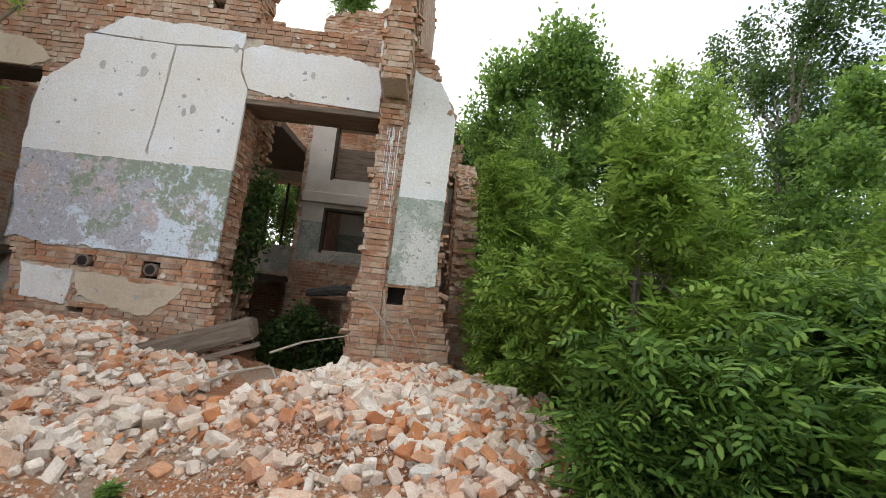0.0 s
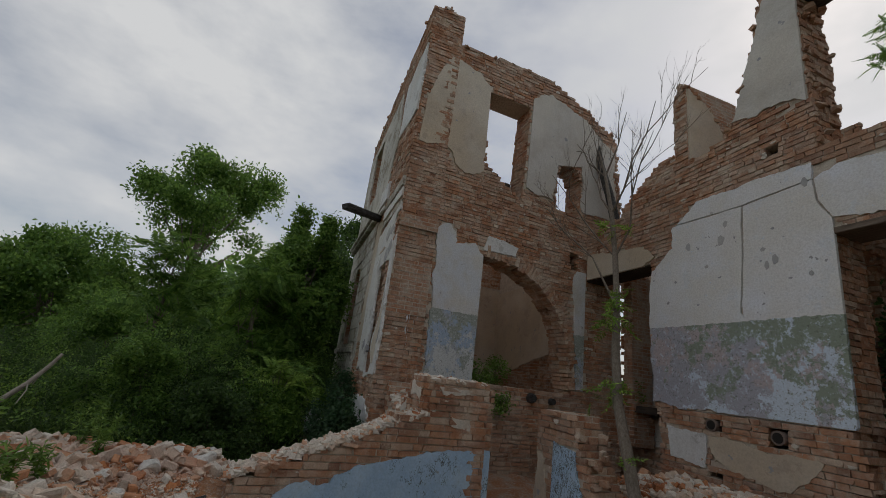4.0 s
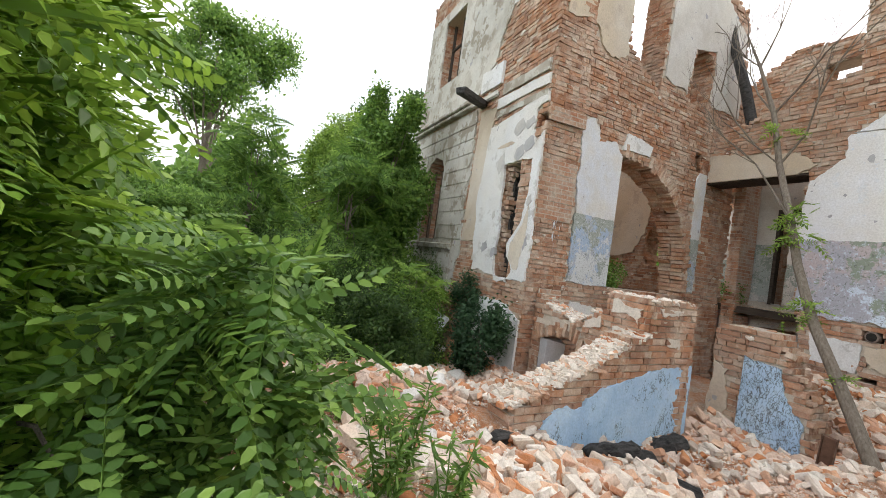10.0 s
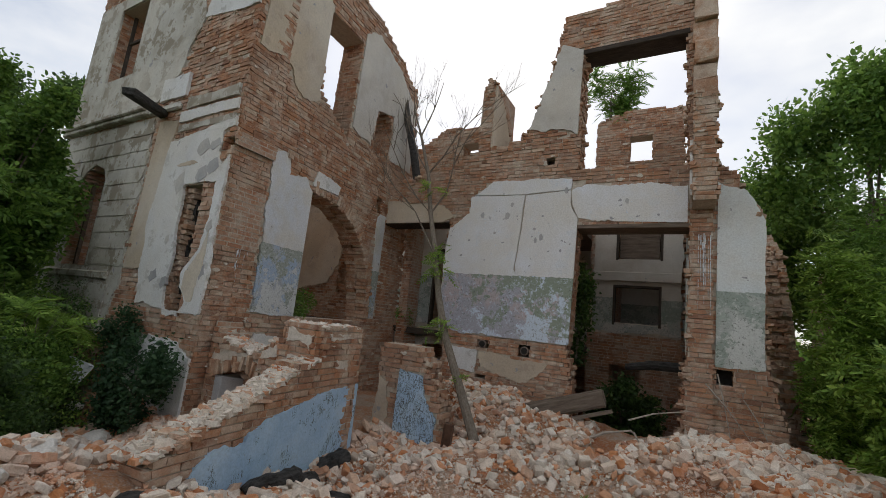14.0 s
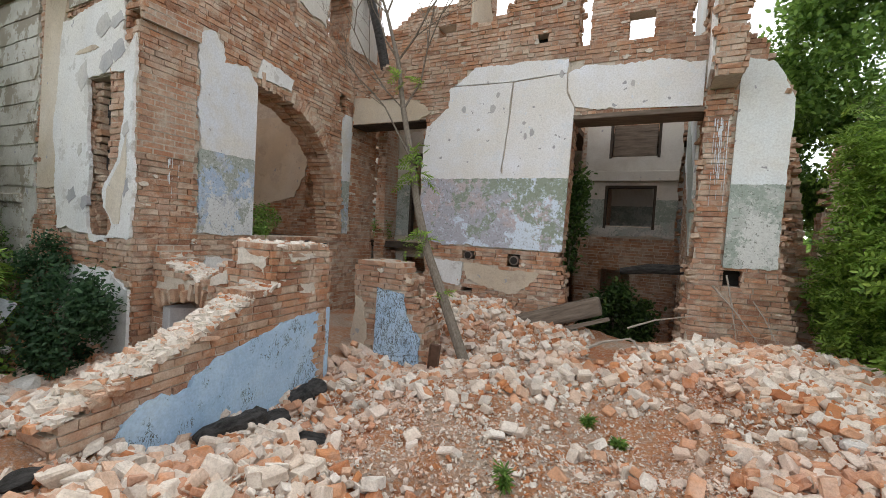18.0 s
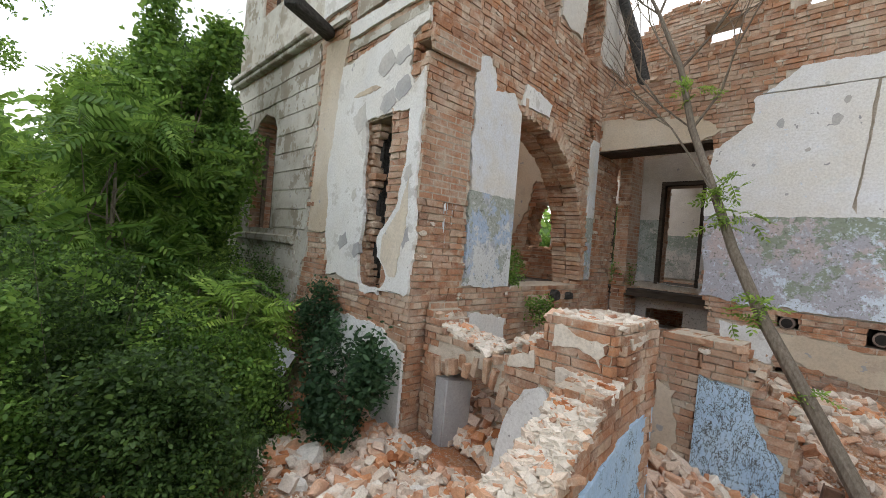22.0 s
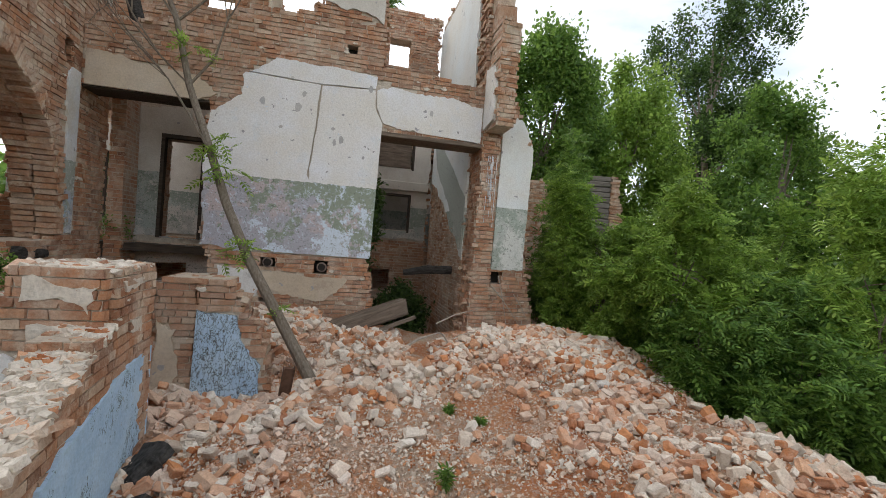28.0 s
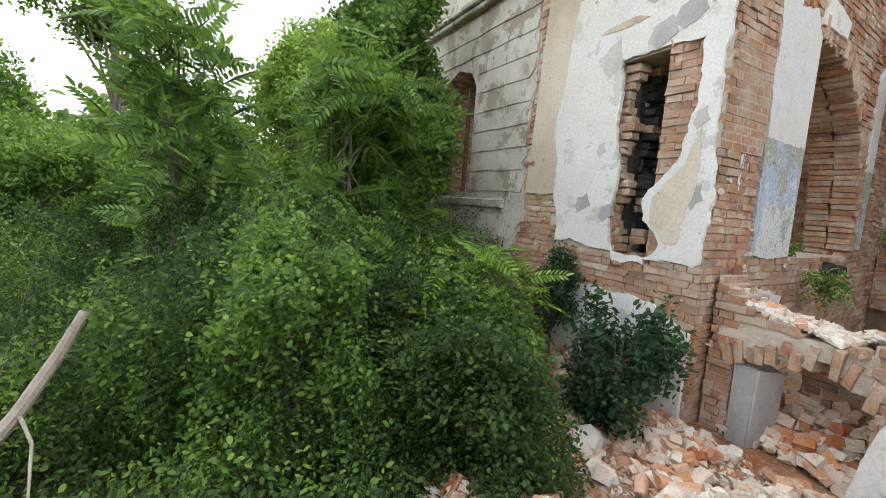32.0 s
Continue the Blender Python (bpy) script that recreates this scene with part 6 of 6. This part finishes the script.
# bushes and trees on the other side
T_RIGHT = [("boxelder_bush", 9.2, -1.75, 2.9, (1.05, 1.1, 1.7), 4050, FROND_ASH, LEAF_FRESH, "green box elder bush by the heap", 0.05),
           ("boxelder_bush", 11.15, -3.34, 4.5, (1.3, 1.2, 2.4), 4590, FROND_ASH, LEAF_FRESH, "bright green box elder bush", 0.05),
           ("boxelder_bush", 12.95, -4.25, 4.6, (1.4, 1.3, 2.5), 4050, FROND_ASH, LEAF_FRESH, "tall light green box elder", 0.06),
           ("boxelder_bush", 9.08, -0.16, 2.7, (0.95, 0.85, 1.5), 2970, FROND_ASH, LEAF_FRESH, "green bush against the ruin", 0.05),
           ("boxelder_bush", 12.44, -0.42, 4.0, (1.6, 1.5, 2.2), 4050, FROND_ASH, LEAF_FRESH, "dense green bush beside the ruin", 0.06),
           ("maple_tree", 10.42, 6.17, 9.2, (2.2, 2.0, 3.6), 3800, TUFT_FAR, LEAF_MID, "tall dark green tree behind the ruin", 0.16),
           ("maple_tree", 14.3, 7.0, 9.5, (2.2, 2.2, 4.2), 3600, TUFT_FAR, LEAF_FRESH, "tall tree behind the ruin", 0.16),
           ("poplar_tree", 19.46, 8.64, 14.6, (2.5, 2.5, 4.6), 2100, TUFT_FAR, LEAF_DARK, "tall open tree with bare limbs", 0.2),
           ("maple_tree", 17.29, 3.35, 7.5, (2.6, 2.4, 3.2), 3000, TUFT_FAR, LEAF_MID, "broad green tree behind the bushes", 0.16),
           ("maple_tree", 19.5, -1.2, 9.0, (2.8, 2.8, 4.0), 2800, TUFT_FAR, LEAF_FRESH, "light green tree in the distance", 0.18),
           ("maple_tree", 15.74, -3.22, 5.5, (2.2, 2.0, 2.6), 2800, TUFT, LEAF_FRESH, "light green tree among the bushes", 0.1),
           ("maple_tree", 21.9, 9.7, 11.0, (3.5, 3.3, 4.5), 2600, TUFT_FAR, LEAF_MID, "tall tree in the distance", 0.2),
           ("maple_tree", 8.01, 10.42, 8.5, (2.4, 2.2, 3.0), 2400, TUFT_FAR, LEAF_DARK, "tree behind the ruin", 0.15),
           ("maple_tree", 3.5, 11.5, 8.6, (2.6, 2.2, 3.0), 2200, TUFT_FAR, LEAF_MID, "tree behind the ruin", 0.15),
           ("maple_tree", -2.88, 11.49, 8.0, (2.6, 2.2, 3.0), 2000, TUFT_FAR, LEAF_MID, "tree behind the ruin", 0.15)]
for k, (nm, x, y, h, r, n, tp, lm, lb, tr) in enumerate(T_RIGHT):
    tree(nm, x, y, h, r, n, tp, lm, lb, 300 + k, tr, 44, 0.24, 0.55, (0.75, 1.25), group="trees beside the ruin")
for k, (sx, sy, sh, sr) in enumerate([(8.34, -0.04, 3.2, 0.42), (8.88, -2.72, 1.7, 0.6), (9.43, -3.58, 1.6, 0.7), (10.01, 1.03, 3.2, 0.7), (10.89, 0.35, 3.2, 0.9), (9.78, -2.82, 2.2, 0.8)]):
    tree("boxelder_bush", sx, sy, sh, (sr, sr, sh * 0.5), int(1500 * sr / 0.6), FROND_ASH, LEAF_MID if k in (1, 2, 5) else LEAF_FRESH, "green bush at the edge of the rubble", 340 + k, 0.03, 22, 0.34, category="bush", group="trees beside the ruin")
# shrub at the foot of the wing, and bushes on and inside the ruin
tree("elder_shrub", 0.3, -4.6, 1.32, (0.52, 0.34, 0.68), 460, TUFT_SHRUB, LEAF_IVY, "dark blue-green shrub at the foot of the front wall", 401, 0.025, 34, 0.26, category="bush")
tree("elder_shrub", -0.75, -4.42, 1.25, (0.22, 0.18, 0.45), 240, TUFT_SMALL, LEAF_IVY, "dark shrub by the hole in the wall", 402, 0.015, 12, 0.35, category="bush")
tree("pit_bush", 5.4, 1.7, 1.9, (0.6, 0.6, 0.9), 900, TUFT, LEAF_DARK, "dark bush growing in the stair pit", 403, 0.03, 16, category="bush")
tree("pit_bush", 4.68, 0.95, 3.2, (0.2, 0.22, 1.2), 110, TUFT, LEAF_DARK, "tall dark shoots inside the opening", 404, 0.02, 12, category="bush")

# every third shrub takes dark leaves as painted thicket shade
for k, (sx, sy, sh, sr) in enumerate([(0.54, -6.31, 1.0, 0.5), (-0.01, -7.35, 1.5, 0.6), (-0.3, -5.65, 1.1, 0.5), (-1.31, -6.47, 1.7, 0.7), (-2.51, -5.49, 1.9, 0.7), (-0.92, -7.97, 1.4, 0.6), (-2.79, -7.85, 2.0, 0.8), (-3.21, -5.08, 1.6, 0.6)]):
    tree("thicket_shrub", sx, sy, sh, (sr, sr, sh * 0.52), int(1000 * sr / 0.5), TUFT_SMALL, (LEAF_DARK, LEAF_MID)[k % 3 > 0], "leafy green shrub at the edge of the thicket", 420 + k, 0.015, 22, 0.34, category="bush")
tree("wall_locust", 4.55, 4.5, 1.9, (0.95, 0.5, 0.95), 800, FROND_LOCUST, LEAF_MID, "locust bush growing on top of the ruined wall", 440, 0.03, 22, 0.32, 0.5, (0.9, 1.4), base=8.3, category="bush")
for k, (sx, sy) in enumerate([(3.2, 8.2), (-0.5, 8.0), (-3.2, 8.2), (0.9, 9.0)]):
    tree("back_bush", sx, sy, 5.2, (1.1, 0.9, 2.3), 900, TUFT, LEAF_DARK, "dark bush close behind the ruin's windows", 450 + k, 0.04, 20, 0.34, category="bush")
tree("boxelder_bush", 8.81, 1.09, 4.3, (0.7, 0.65, 2.2), 2400, FROND_ASH, LEAF_MID, "green bush against the broken wall end", 460, 0.03, 20, 0.32, category="bush")
# undergrowth in the thicket
rng = np.random.default_rng(77)
n = 34000
x, y = rng.uniform(-9.0, 1.1, n), rng.uniform(-11.0, -4.2, n)
edge = np.minimum(1.0 + 0.4 * np.clip(-6.8 - y, 0, 1), -1.3 * y - 6.4) + 0.25 * np.sin(5 * y) - 0.1
hgt = 0.25 + 1.15 * np.clip((edge - x) / 1.4, 0, 1)
z = ground_z(x, y) + rng.uniform(0.02, 1, n) ** 1.2 * hgt * (0.5 + 0.9 * (np.sin(1.7 * x) * np.cos(1.3 * y) * 0.5 + 0.5))
clump = np.sin(2.3 * x + 1.1 * y) * np.cos(2.9 * y - 0.7 * x + 1.0) + 0.6 * np.sin(5.1 * x - 2.0) * np.cos(4.3 * y)
clump = clump + rng.normal(0, 0.55, n)
open_patch = ((x + 4.8) / 1.9) ** 2 + ((y + 8.6) / 0.9) ** 2 < 1
keep = (x < edge) & ~((x > -1.6) & (y > -4.9)) & ~open_patch & ~((x > -0.2) & (y < -7.9) & (z > ground_z(x, y) + 0.35))
places = np.stack([x, y, z], -1)
# the dark share of the undergrowth paints the shaded gaps between plants
for pick, mt, tp, lb in ((keep & (clump < 0.45), LEAF_DARK, TUFT_SMALL, "dense undergrowth of weeds and shrubs, leaves darkened as thicket shade"),
                         (keep & (clump >= 0.45) & (clump < 1.05), LEAF_MID, TUFT_SMALL, "leafy green undergrowth of weeds and shrubs"),
                         (keep & (clump >= 1.05), LEAF_FRESH, TUFT_SMALL, "fresh green tufts in the undergrowth")):
    under = part("undergrowth", leaves_mesh("undergrowth", tp, places[pick], 78, 0.8, (0.5, 1.15)), mt, None)
    tagged(under, lb, "undergrowth", kind="stuff")
sap = random.Random(31)
for k in range(30):
    sy = sap.uniform(-8.6, -5.0)
    sx = min(0.8, -1.3 * sy - 6.6) - sap.uniform(0.8, 3.2)
    sh = sap.uniform(1.0, 2.1)
    if sy < -7.3 and sx > -2.4:
        sx -= 1.8
    tree("ailanthus_sapling", sx, sy, sh, (0.28, 0.28, sh * 0.42), sap.randint(24, 44), FROND_BIG, LEAF_FRESH if k % 3 == 1 else LEAF_MID, "ailanthus sapling with long feathered leaves", 470 + k, 0.014, 14, 0.4, 0.45,
         (0.6, 1.0), category="sapling", group="saplings in the thicket")
n = 9000
x, y = rng.uniform(9.3, 19, n), rng.uniform(-9.5, 4.5, n)
z = ground_z(x, y) + rng.uniform(0, 1, n) ** 1.3 * 1.2
keep = (x > 9.9 + 0.5 * np.sin(y * 1.7)) & ~((y < -5) & (x < 11))
under2 = part("undergrowth", leaves_mesh("undergrowth", TUFT, np.stack([x, y, z], -1)[keep], 79, 0.8, (0.7, 1.4)), LEAF_MID, None)
tagged(under2, "dense green undergrowth below the bushes", "undergrowth", kind="stuff")
# dry stems among the undergrowth
n = 170
x, y = rng.uniform(-6, 0.0, n), rng.uniform(-10, -4.6, n)
ok = x < np.minimum(0.9, -1.3 * y - 6.6)
b0 = np.stack([x, y, ground_z(x, y)], -1)[ok]
n = len(b0)
t0 = b0 + np.stack([rng.normal(0, 0.3, n), rng.normal(0, 0.3, n), rng.uniform(0.7, 1.7, n)], -1)
w = np.array((0.003, 0.003, 0))
stems = part("dry_stems", fast_mesh("dry_stems", np.stack([b0 - w, b0 + w, t0 + 0.4 * w, t0 - 0.4 * w], 1).reshape(-1, 3), np.arange(4 * n).reshape(-1, 4)), BARK, None)
tagged(stems, "thin dry stems among the weeds", "stems", kind="stuff")
# grass
n = 22000
x, y = rng.uniform(-12, -1.0, n), rng.uniform(-14, -4.5, n)
h = rng.uniform(0.15, 0.5, n)
a = rng.uniform(0, 6.3, n)
b0 = np.stack([x, y, ground_z(x, y)], -1)
w = np.stack([np.cos(a), np.sin(a), 0 * a], -1) * 0.012
tipv = b0 + np.stack([rng.normal(0, 0.1, n), rng.normal(0, 0.1, n), h], -1)
gv = np.stack([b0 - w, b0 + w, tipv], 1).reshape(-1, 3)
grass = part("grass", fast_mesh("grass", gv, np.arange(3 * n).reshape(-1, 3)), LEAF_MID, None)
tagged(grass, "long green grass and weeds", "grass", kind="stuff")

# distant woods that close the horizon
n = 26000
a = rng.uniform(0, 2 * np.pi, n)
d = rng.uniform(30, 46, n)
hh = 3.5 + 3.0 * np.sin(3 * a + 1) * np.sin(7 * a) + 2 * rng.uniform(-1, 1, n) + 1.5 * np.sin(23 * a)
z = rng.uniform(0, 1, n) * np.maximum(hh, 1.5) + 0.2
woods = part("far_woods", leaves_mesh("far_woods", sprig(7, 0.7, 0.45, 0.5, 12), np.stack([3 + d * np.cos(a), -3 + d * np.sin(a), z], -1), 90, 0.8), LEAF_MID, None)
tagged(woods, "distant green woods", "woods", kind="stuff")


# ---- dead leaning tree ----
dead = thing("dead_tree", pose(4.1, -2.05, 0.5), "leaning dead tree with bare branches and leafy suckers", "tree")
DEAD = [(0, 0, 0), (-0.5, 0.24, 0.8), (-0.95, 0.46, 1.5), (-1.33, 0.75, 2.2), (-1.62, 1.02, 2.85), (-2.05, 1.35, 3.8), (-2.3, 1.48, 4.7), (-2.75, 1.7, 5.7), (-3.15, 1.85, 6.5)]
part("trunk", tube(DEAD, [0.074, 0.067, 0.061, 0.056, 0.051, 0.046, 0.04, 0.028, 0.012], 9), BARK, dead)
rngd = random.Random(9)


def bare_branch(start, way, length, r, depth):
    pts, p, d = [Vector(start)], Vector(start), Vector(way).normalized()
    for k in range(4):
        d = (d + Vector((rngd.uniform(-0.3, 0.3), rngd.uniform(-0.3, 0.3), rngd.uniform(-0.1, 0.3)))).normalized()
        p = p + d * length / 4
        pts.append(p.copy())
    out = [(pts, r)]
    if depth:
        for k in range(3):
            q = pts[rngd.randint(1, 3)]
            out += bare_branch(q, d + Vector((rngd.uniform(-1, 1), rngd.uniform(-0.6, 0.6), rngd.uniform(-0.1, 0.8))), length * 0.6, r * 0.5, depth - 1)
    return out


for s, w, ln in ((5, (-0.9, 0.2, 0.9), 1.8), (5, (1.0, 0.1, 1.0), 1.7), (6, (0.9, 0.1, 1.0), 1.6), (6, (-0.9, -0.1, 0.8), 1.6), (7, (0.5, 0, 1), 1.2), (7, (-0.8, 0, 0.7), 1.2), (4, (-0.7, -0.2, 1), 1.7)):
    bm = bmesh.new()
    for pts, r in bare_branch(DEAD[s], w, ln * 1.25, 0.02, 3):
        b = tube(pts, [r, r * 0.8, r * 0.6, r * 0.45, r * 0.25], 4)
        me = bpy.data.meshes.new("b")
        b.to_mesh(me)
        b.free()
        bm.from_mesh(me)
        bpy.data.meshes.remove(me)
    part("branch", bm, BARK, dead, "bare grey branch")
for s, off, n in ((4, (0.05, -0.05, 0.1), 60), (3, (0.0, -0.05, 0.35), 60), (2, (-0.05, -0.05, 0.1), 50), (1, (0.0, -0.08, 0.1), 16), (5, (0.1, -0.05, 0.5), 40)):
    rr = np.random.default_rng(s)
    at = np.array(DEAD[s]) + off + rr.normal(0, 1, (n // 3, 3)) * (0.1, 0.1, 0.09)
    part("sucker", leaves_mesh("sucker", FROND_ASH, at, s, 0.6, (0.7, 1.1)), LEAF_FRESH, dead, "green leafy sucker", "stuff")

# ---- loose things ----
log = thing("broken_beam", pose(4.66, -0.22, 1.0, 0, -20, 9), "broken weathered timber beam resting on the rubble", "beam")
part("timber", box_bm((-0.78, -0.16, -0.1), (0.78, 0.14, 0.16), 0.03, 3, 0.015), WOOD_GREY, log)
part("split_plank", box_bm((-0.7, -0.24, -0.2), (0.84, -0.17, -0.14), 0.01, 4, 0.012), WOOD_GREY, log, "split pale plank")
slab = thing("plaster_slab", pose(-0.86, -4.85, 1.0, 60, 12, 20), "fallen slab of white plaster leaning on rubble", "slab")
part("slab", box_bm((-0.2, -0.15, -0.03), (0.2, 0.15, 0.03), 0.01, 5, 0.02), SLABWHITE, slab)
branch = thing("dry_branch", pose(0.74, -9.0, 0.42), "dry crooked branch standing in the weeds", "branch")
part("stem", tube([(0.08, -0.1, -0.1), (-0.06, 0.08, 0.28), (-0.2, 0.26, 0.58), (-0.38, 0.46, 0.86), (-0.47, 0.58, 1.08), (-0.52, 0.66, 1.26)], [0.04, 0.038, 0.034, 0.03, 0.027, 0.02], 9), BARK_PALE, branch)
part("twig", tube([(-0.06, 0.08, 0.28), (0.1, 0.2, 0.3), (0.22, 0.26, 0.24)], [0.016, 0.014, 0.01], 6), BARK_PALE, branch)
part("twig", tube([(-0.38, 0.46, 0.86), (-0.2, 0.55, 0.8), (0.05, 0.6, 0.66)], [0.009, 0.007, 0.004], 6), BARK_PALE, branch)
part("twig", tube([(-0.47, 0.58, 1.08), (-0.5, 0.5, 0.96), (-0.52, 0.46, 0.84)], [0.012, 0.01, 0.007], 6), BARK_PALE, branch)
timber = thing("leaning_timber", pose(0.98, 0.25, 5.35, 0, -17, 0), "dark charred post leaning over the broken wall top", "post")
part("timber", tube([(0, 0, -0.1), (0.02, 0.01, 0.9), (0.0, -0.02, 1.7), (0.03, 0.02, 2.45)], [0.1, 0.095, 0.085, 0.05], 9), CHAR, timber)
beam = thing("beam_end", pose(-1.25, -4.5, 5.2, 0, 8, -50), "dark charred beam end sticking out of the wall", "beam")
part("timber", box_bm((-0.6, -0.1, -0.06), (0.66, 0.1, 0.07), 0.02, 6, 0.012), CHAR, beam)
def charred_log(x, y, length, radius, heading, tilt, seed, label):
    """A burnt timber: an uneven, deeply cracked stick with broken ends."""
    rng = random.Random(seed)
    bm = bmesh.new()
    rings, sides = [], 10
    n = max(4, int(length / 0.045))
    lobes = [rng.uniform(0.75, 1.15) for _ in range(sides)]
    for k in range(n + 1):
        u = length * (k / n - 0.5)
        end = 0.6 if k in (0, n) else 1.0
        rings.append([bm.verts.new((u + rng.uniform(-0.012, 0.012), radius * end * lobes[s] * rng.uniform(0.8, 1.12) * math.cos(6.2832 * s / sides),
                                    radius * 0.8 * end * lobes[s] * rng.uniform(0.8, 1.12) * math.sin(6.2832 * s / sides))) for s in range(sides)])
    for r0, r1 in zip(rings, rings[1:]):
        for s in range(sides):
            bm.faces.new((r0[s], r0[(s + 1) % sides], r1[(s + 1) % sides], r1[s]))
    bm.faces.new(rings[0])
    bm.faces.new(rings[-1])
    t = thing("charred_timber", pose(x, y, float(ground_z(x, y)) + radius * 0.55, 0, tilt, heading), label, "charred wood", "charred timbers")
    part("timber", bm, CHAR, t)


for k, (x, y, ln, r, hd, tl) in enumerate([(3.08, -4.58, 0.55, 0.115, 72, -8), (3.1, -4.2, 0.4, 0.11, 100, 6), (2.91, -3.57, 0.42, 0.12, 80, -12), (3.58, -4.26, 0.36, 0.07, 20, 4),
                                           (3.62, -5.09, 0.2, 0.07, 70, 10), (3.14, -5.9, 0.2, 0.075, 40, -20), (4.46, -6.29, 0.18, 0.06, 10, 8)]):
    charred_log(x, y, ln, r, hd, tl, 700 + k, "burnt black timber lying against the blue wall" if k < 3 else "piece of charred black timber among the bricks")
post = thing("steel_post", pose(3.78, -2.4, 0.6, 8, 6, 10), "short dark steel section standing in the rubble", "steel section")
part("web", box_bm((-0.05, -0.02, -0.25), (0.05, 0.02, 0.3), 0.004), STEEL, post)
part("flange", box_bm((-0.06, -0.045, -0.25), (-0.05, 0.045, 0.3), 0.003), STEEL, post)
part("flange", box_bm((0.05, -0.045, -0.25), (0.06, 0.045, 0.3), 0.003), STEEL, post)
for k, (p0, p1, r) in enumerate([((5.3, -0.95, 0.78), (5.84, -0.8, 0.98), 0.026), ((5.84, -0.8, 0.98), (5.98, -0.88, 0.84), 0.022), ((5.98, -0.88, 0.84), (6.35, -0.86, 1.02), 0.018),
                                   ((5.8, -0.7, 1.1), (6.6, -0.5, 1.35), 0.014), ((6.75, -0.45, 1.75), (7.3, -0.6, 1.05), 0.012), ((6.9, -0.4, 1.9), (7.05, -0.6, 1.0), 0.01), ((7.2, -0.4, 1.6), (7.5, -0.6, 1.0), 0.009)]):
    st = thing("dry_stick", pose(*p0), "dry pale stick lying across the rubble", "stick")
    d = Vector(p1) - Vector(p0)
    part("stick", tube([(0, 0, 0), d * 0.4 + Vector((0, 0, 0.04)), d], [r, r * 0.8, r * 0.4], 6), BARK_PALE, st)

pit_beam = thing("pit_beam", pose(6.5, 1.35, 1.84, 0, 4, 176), "dark charred beam sticking out over the stair pit", "beam")
part("timber", tube([(0, 0, 0), (0.5, 0.03, 0.02), (1.0, 0.0, -0.04)], [0.085, 0.09, 0.06], 9), CHAR, pit_beam)
for u, z, r in ((2.95, 1.86, 0.085), (3.4, 1.84, 0.06)):
    end = thing("log_end", M_A @ pose(u, 0.1, z, 90, 0, 0), "dark round beam end in the brick below the arch", "beam", "beam ends below the arch")
    part("timber", tube([(0, 0, -0.2), (0, 0.01, 0.14), (0, 0.015, 0.2)], [r, r * 1.05, r * 0.85], 12), CHAR, end)
for k, (px, py, pz, ph, pr) in enumerate([(0.78, -1.95, 1.5, 0.4, 0.13), (0.42, 1.2, 1.97, 0.5, 0.16), (0.3, -2.2, 1.95, 0.46, 0.2), (-0.2, -1.6, 1.97, 0.5, 0.24)]):
    tree("ruin_weed", px, py, ph, (pr, pr, ph * 0.5), int(75 * pr / 0.2), TUFT_SMALL, LEAF_MID, "green bush growing from the broken masonry", 480 + k, 0.008, 12, 0.4, base=pz, category="bush", group="bushes in the masonry")

# log-built ruin among the trees
hut = thing("log_ruin", pose(11.9, 5.1, 0, 0, 0, -16), "broken log and brick gable among the trees", "ruin")
hut_rng = random.Random(8)
for k in range(27):
    slope = max(0, k - 19) * 0.12
    z = 0.3 + 0.172 * k
    part("log", box_bm((-0.95 + slope + hut_rng.uniform(-0.04, 0.04), -0.06 + hut_rng.uniform(-0.015, 0.015), z), (0.6, 0.1, z + 0.16), 0.025, k, 0.008), LOG_GREY, hut)
    for m in range(2):
        part("brick", box_bm((0.58 + hut_rng.uniform(-0.03, 0.03), -0.1, z + 0.086 * m), (0.98 - 0.03 * max(0, k - 20) + hut_rng.uniform(-0.06, 0.06), 0.2, z + 0.086 * m + 0.076), 0.006, k, 0.012), BRICK_PALE, hut)
ruin = brick_wall("wall_ruin_far", pose(8.6, 3.2, 0), [[(0, -0.6), (0.1, 3.0, 0.2), (0.3, 4.2, 0.15), (0.8, 4.3, 0.15), (0.9, 3.6, 0.25), (1.0, -0.6)]], 0.4,
                  "broken brick wall with a window behind the bushes", [], -0.6, 4.5, 51, BRICK_PALE)

# ---- bricks of the walls ----
for entry in PIECES:
    lay_bricks(*entry)
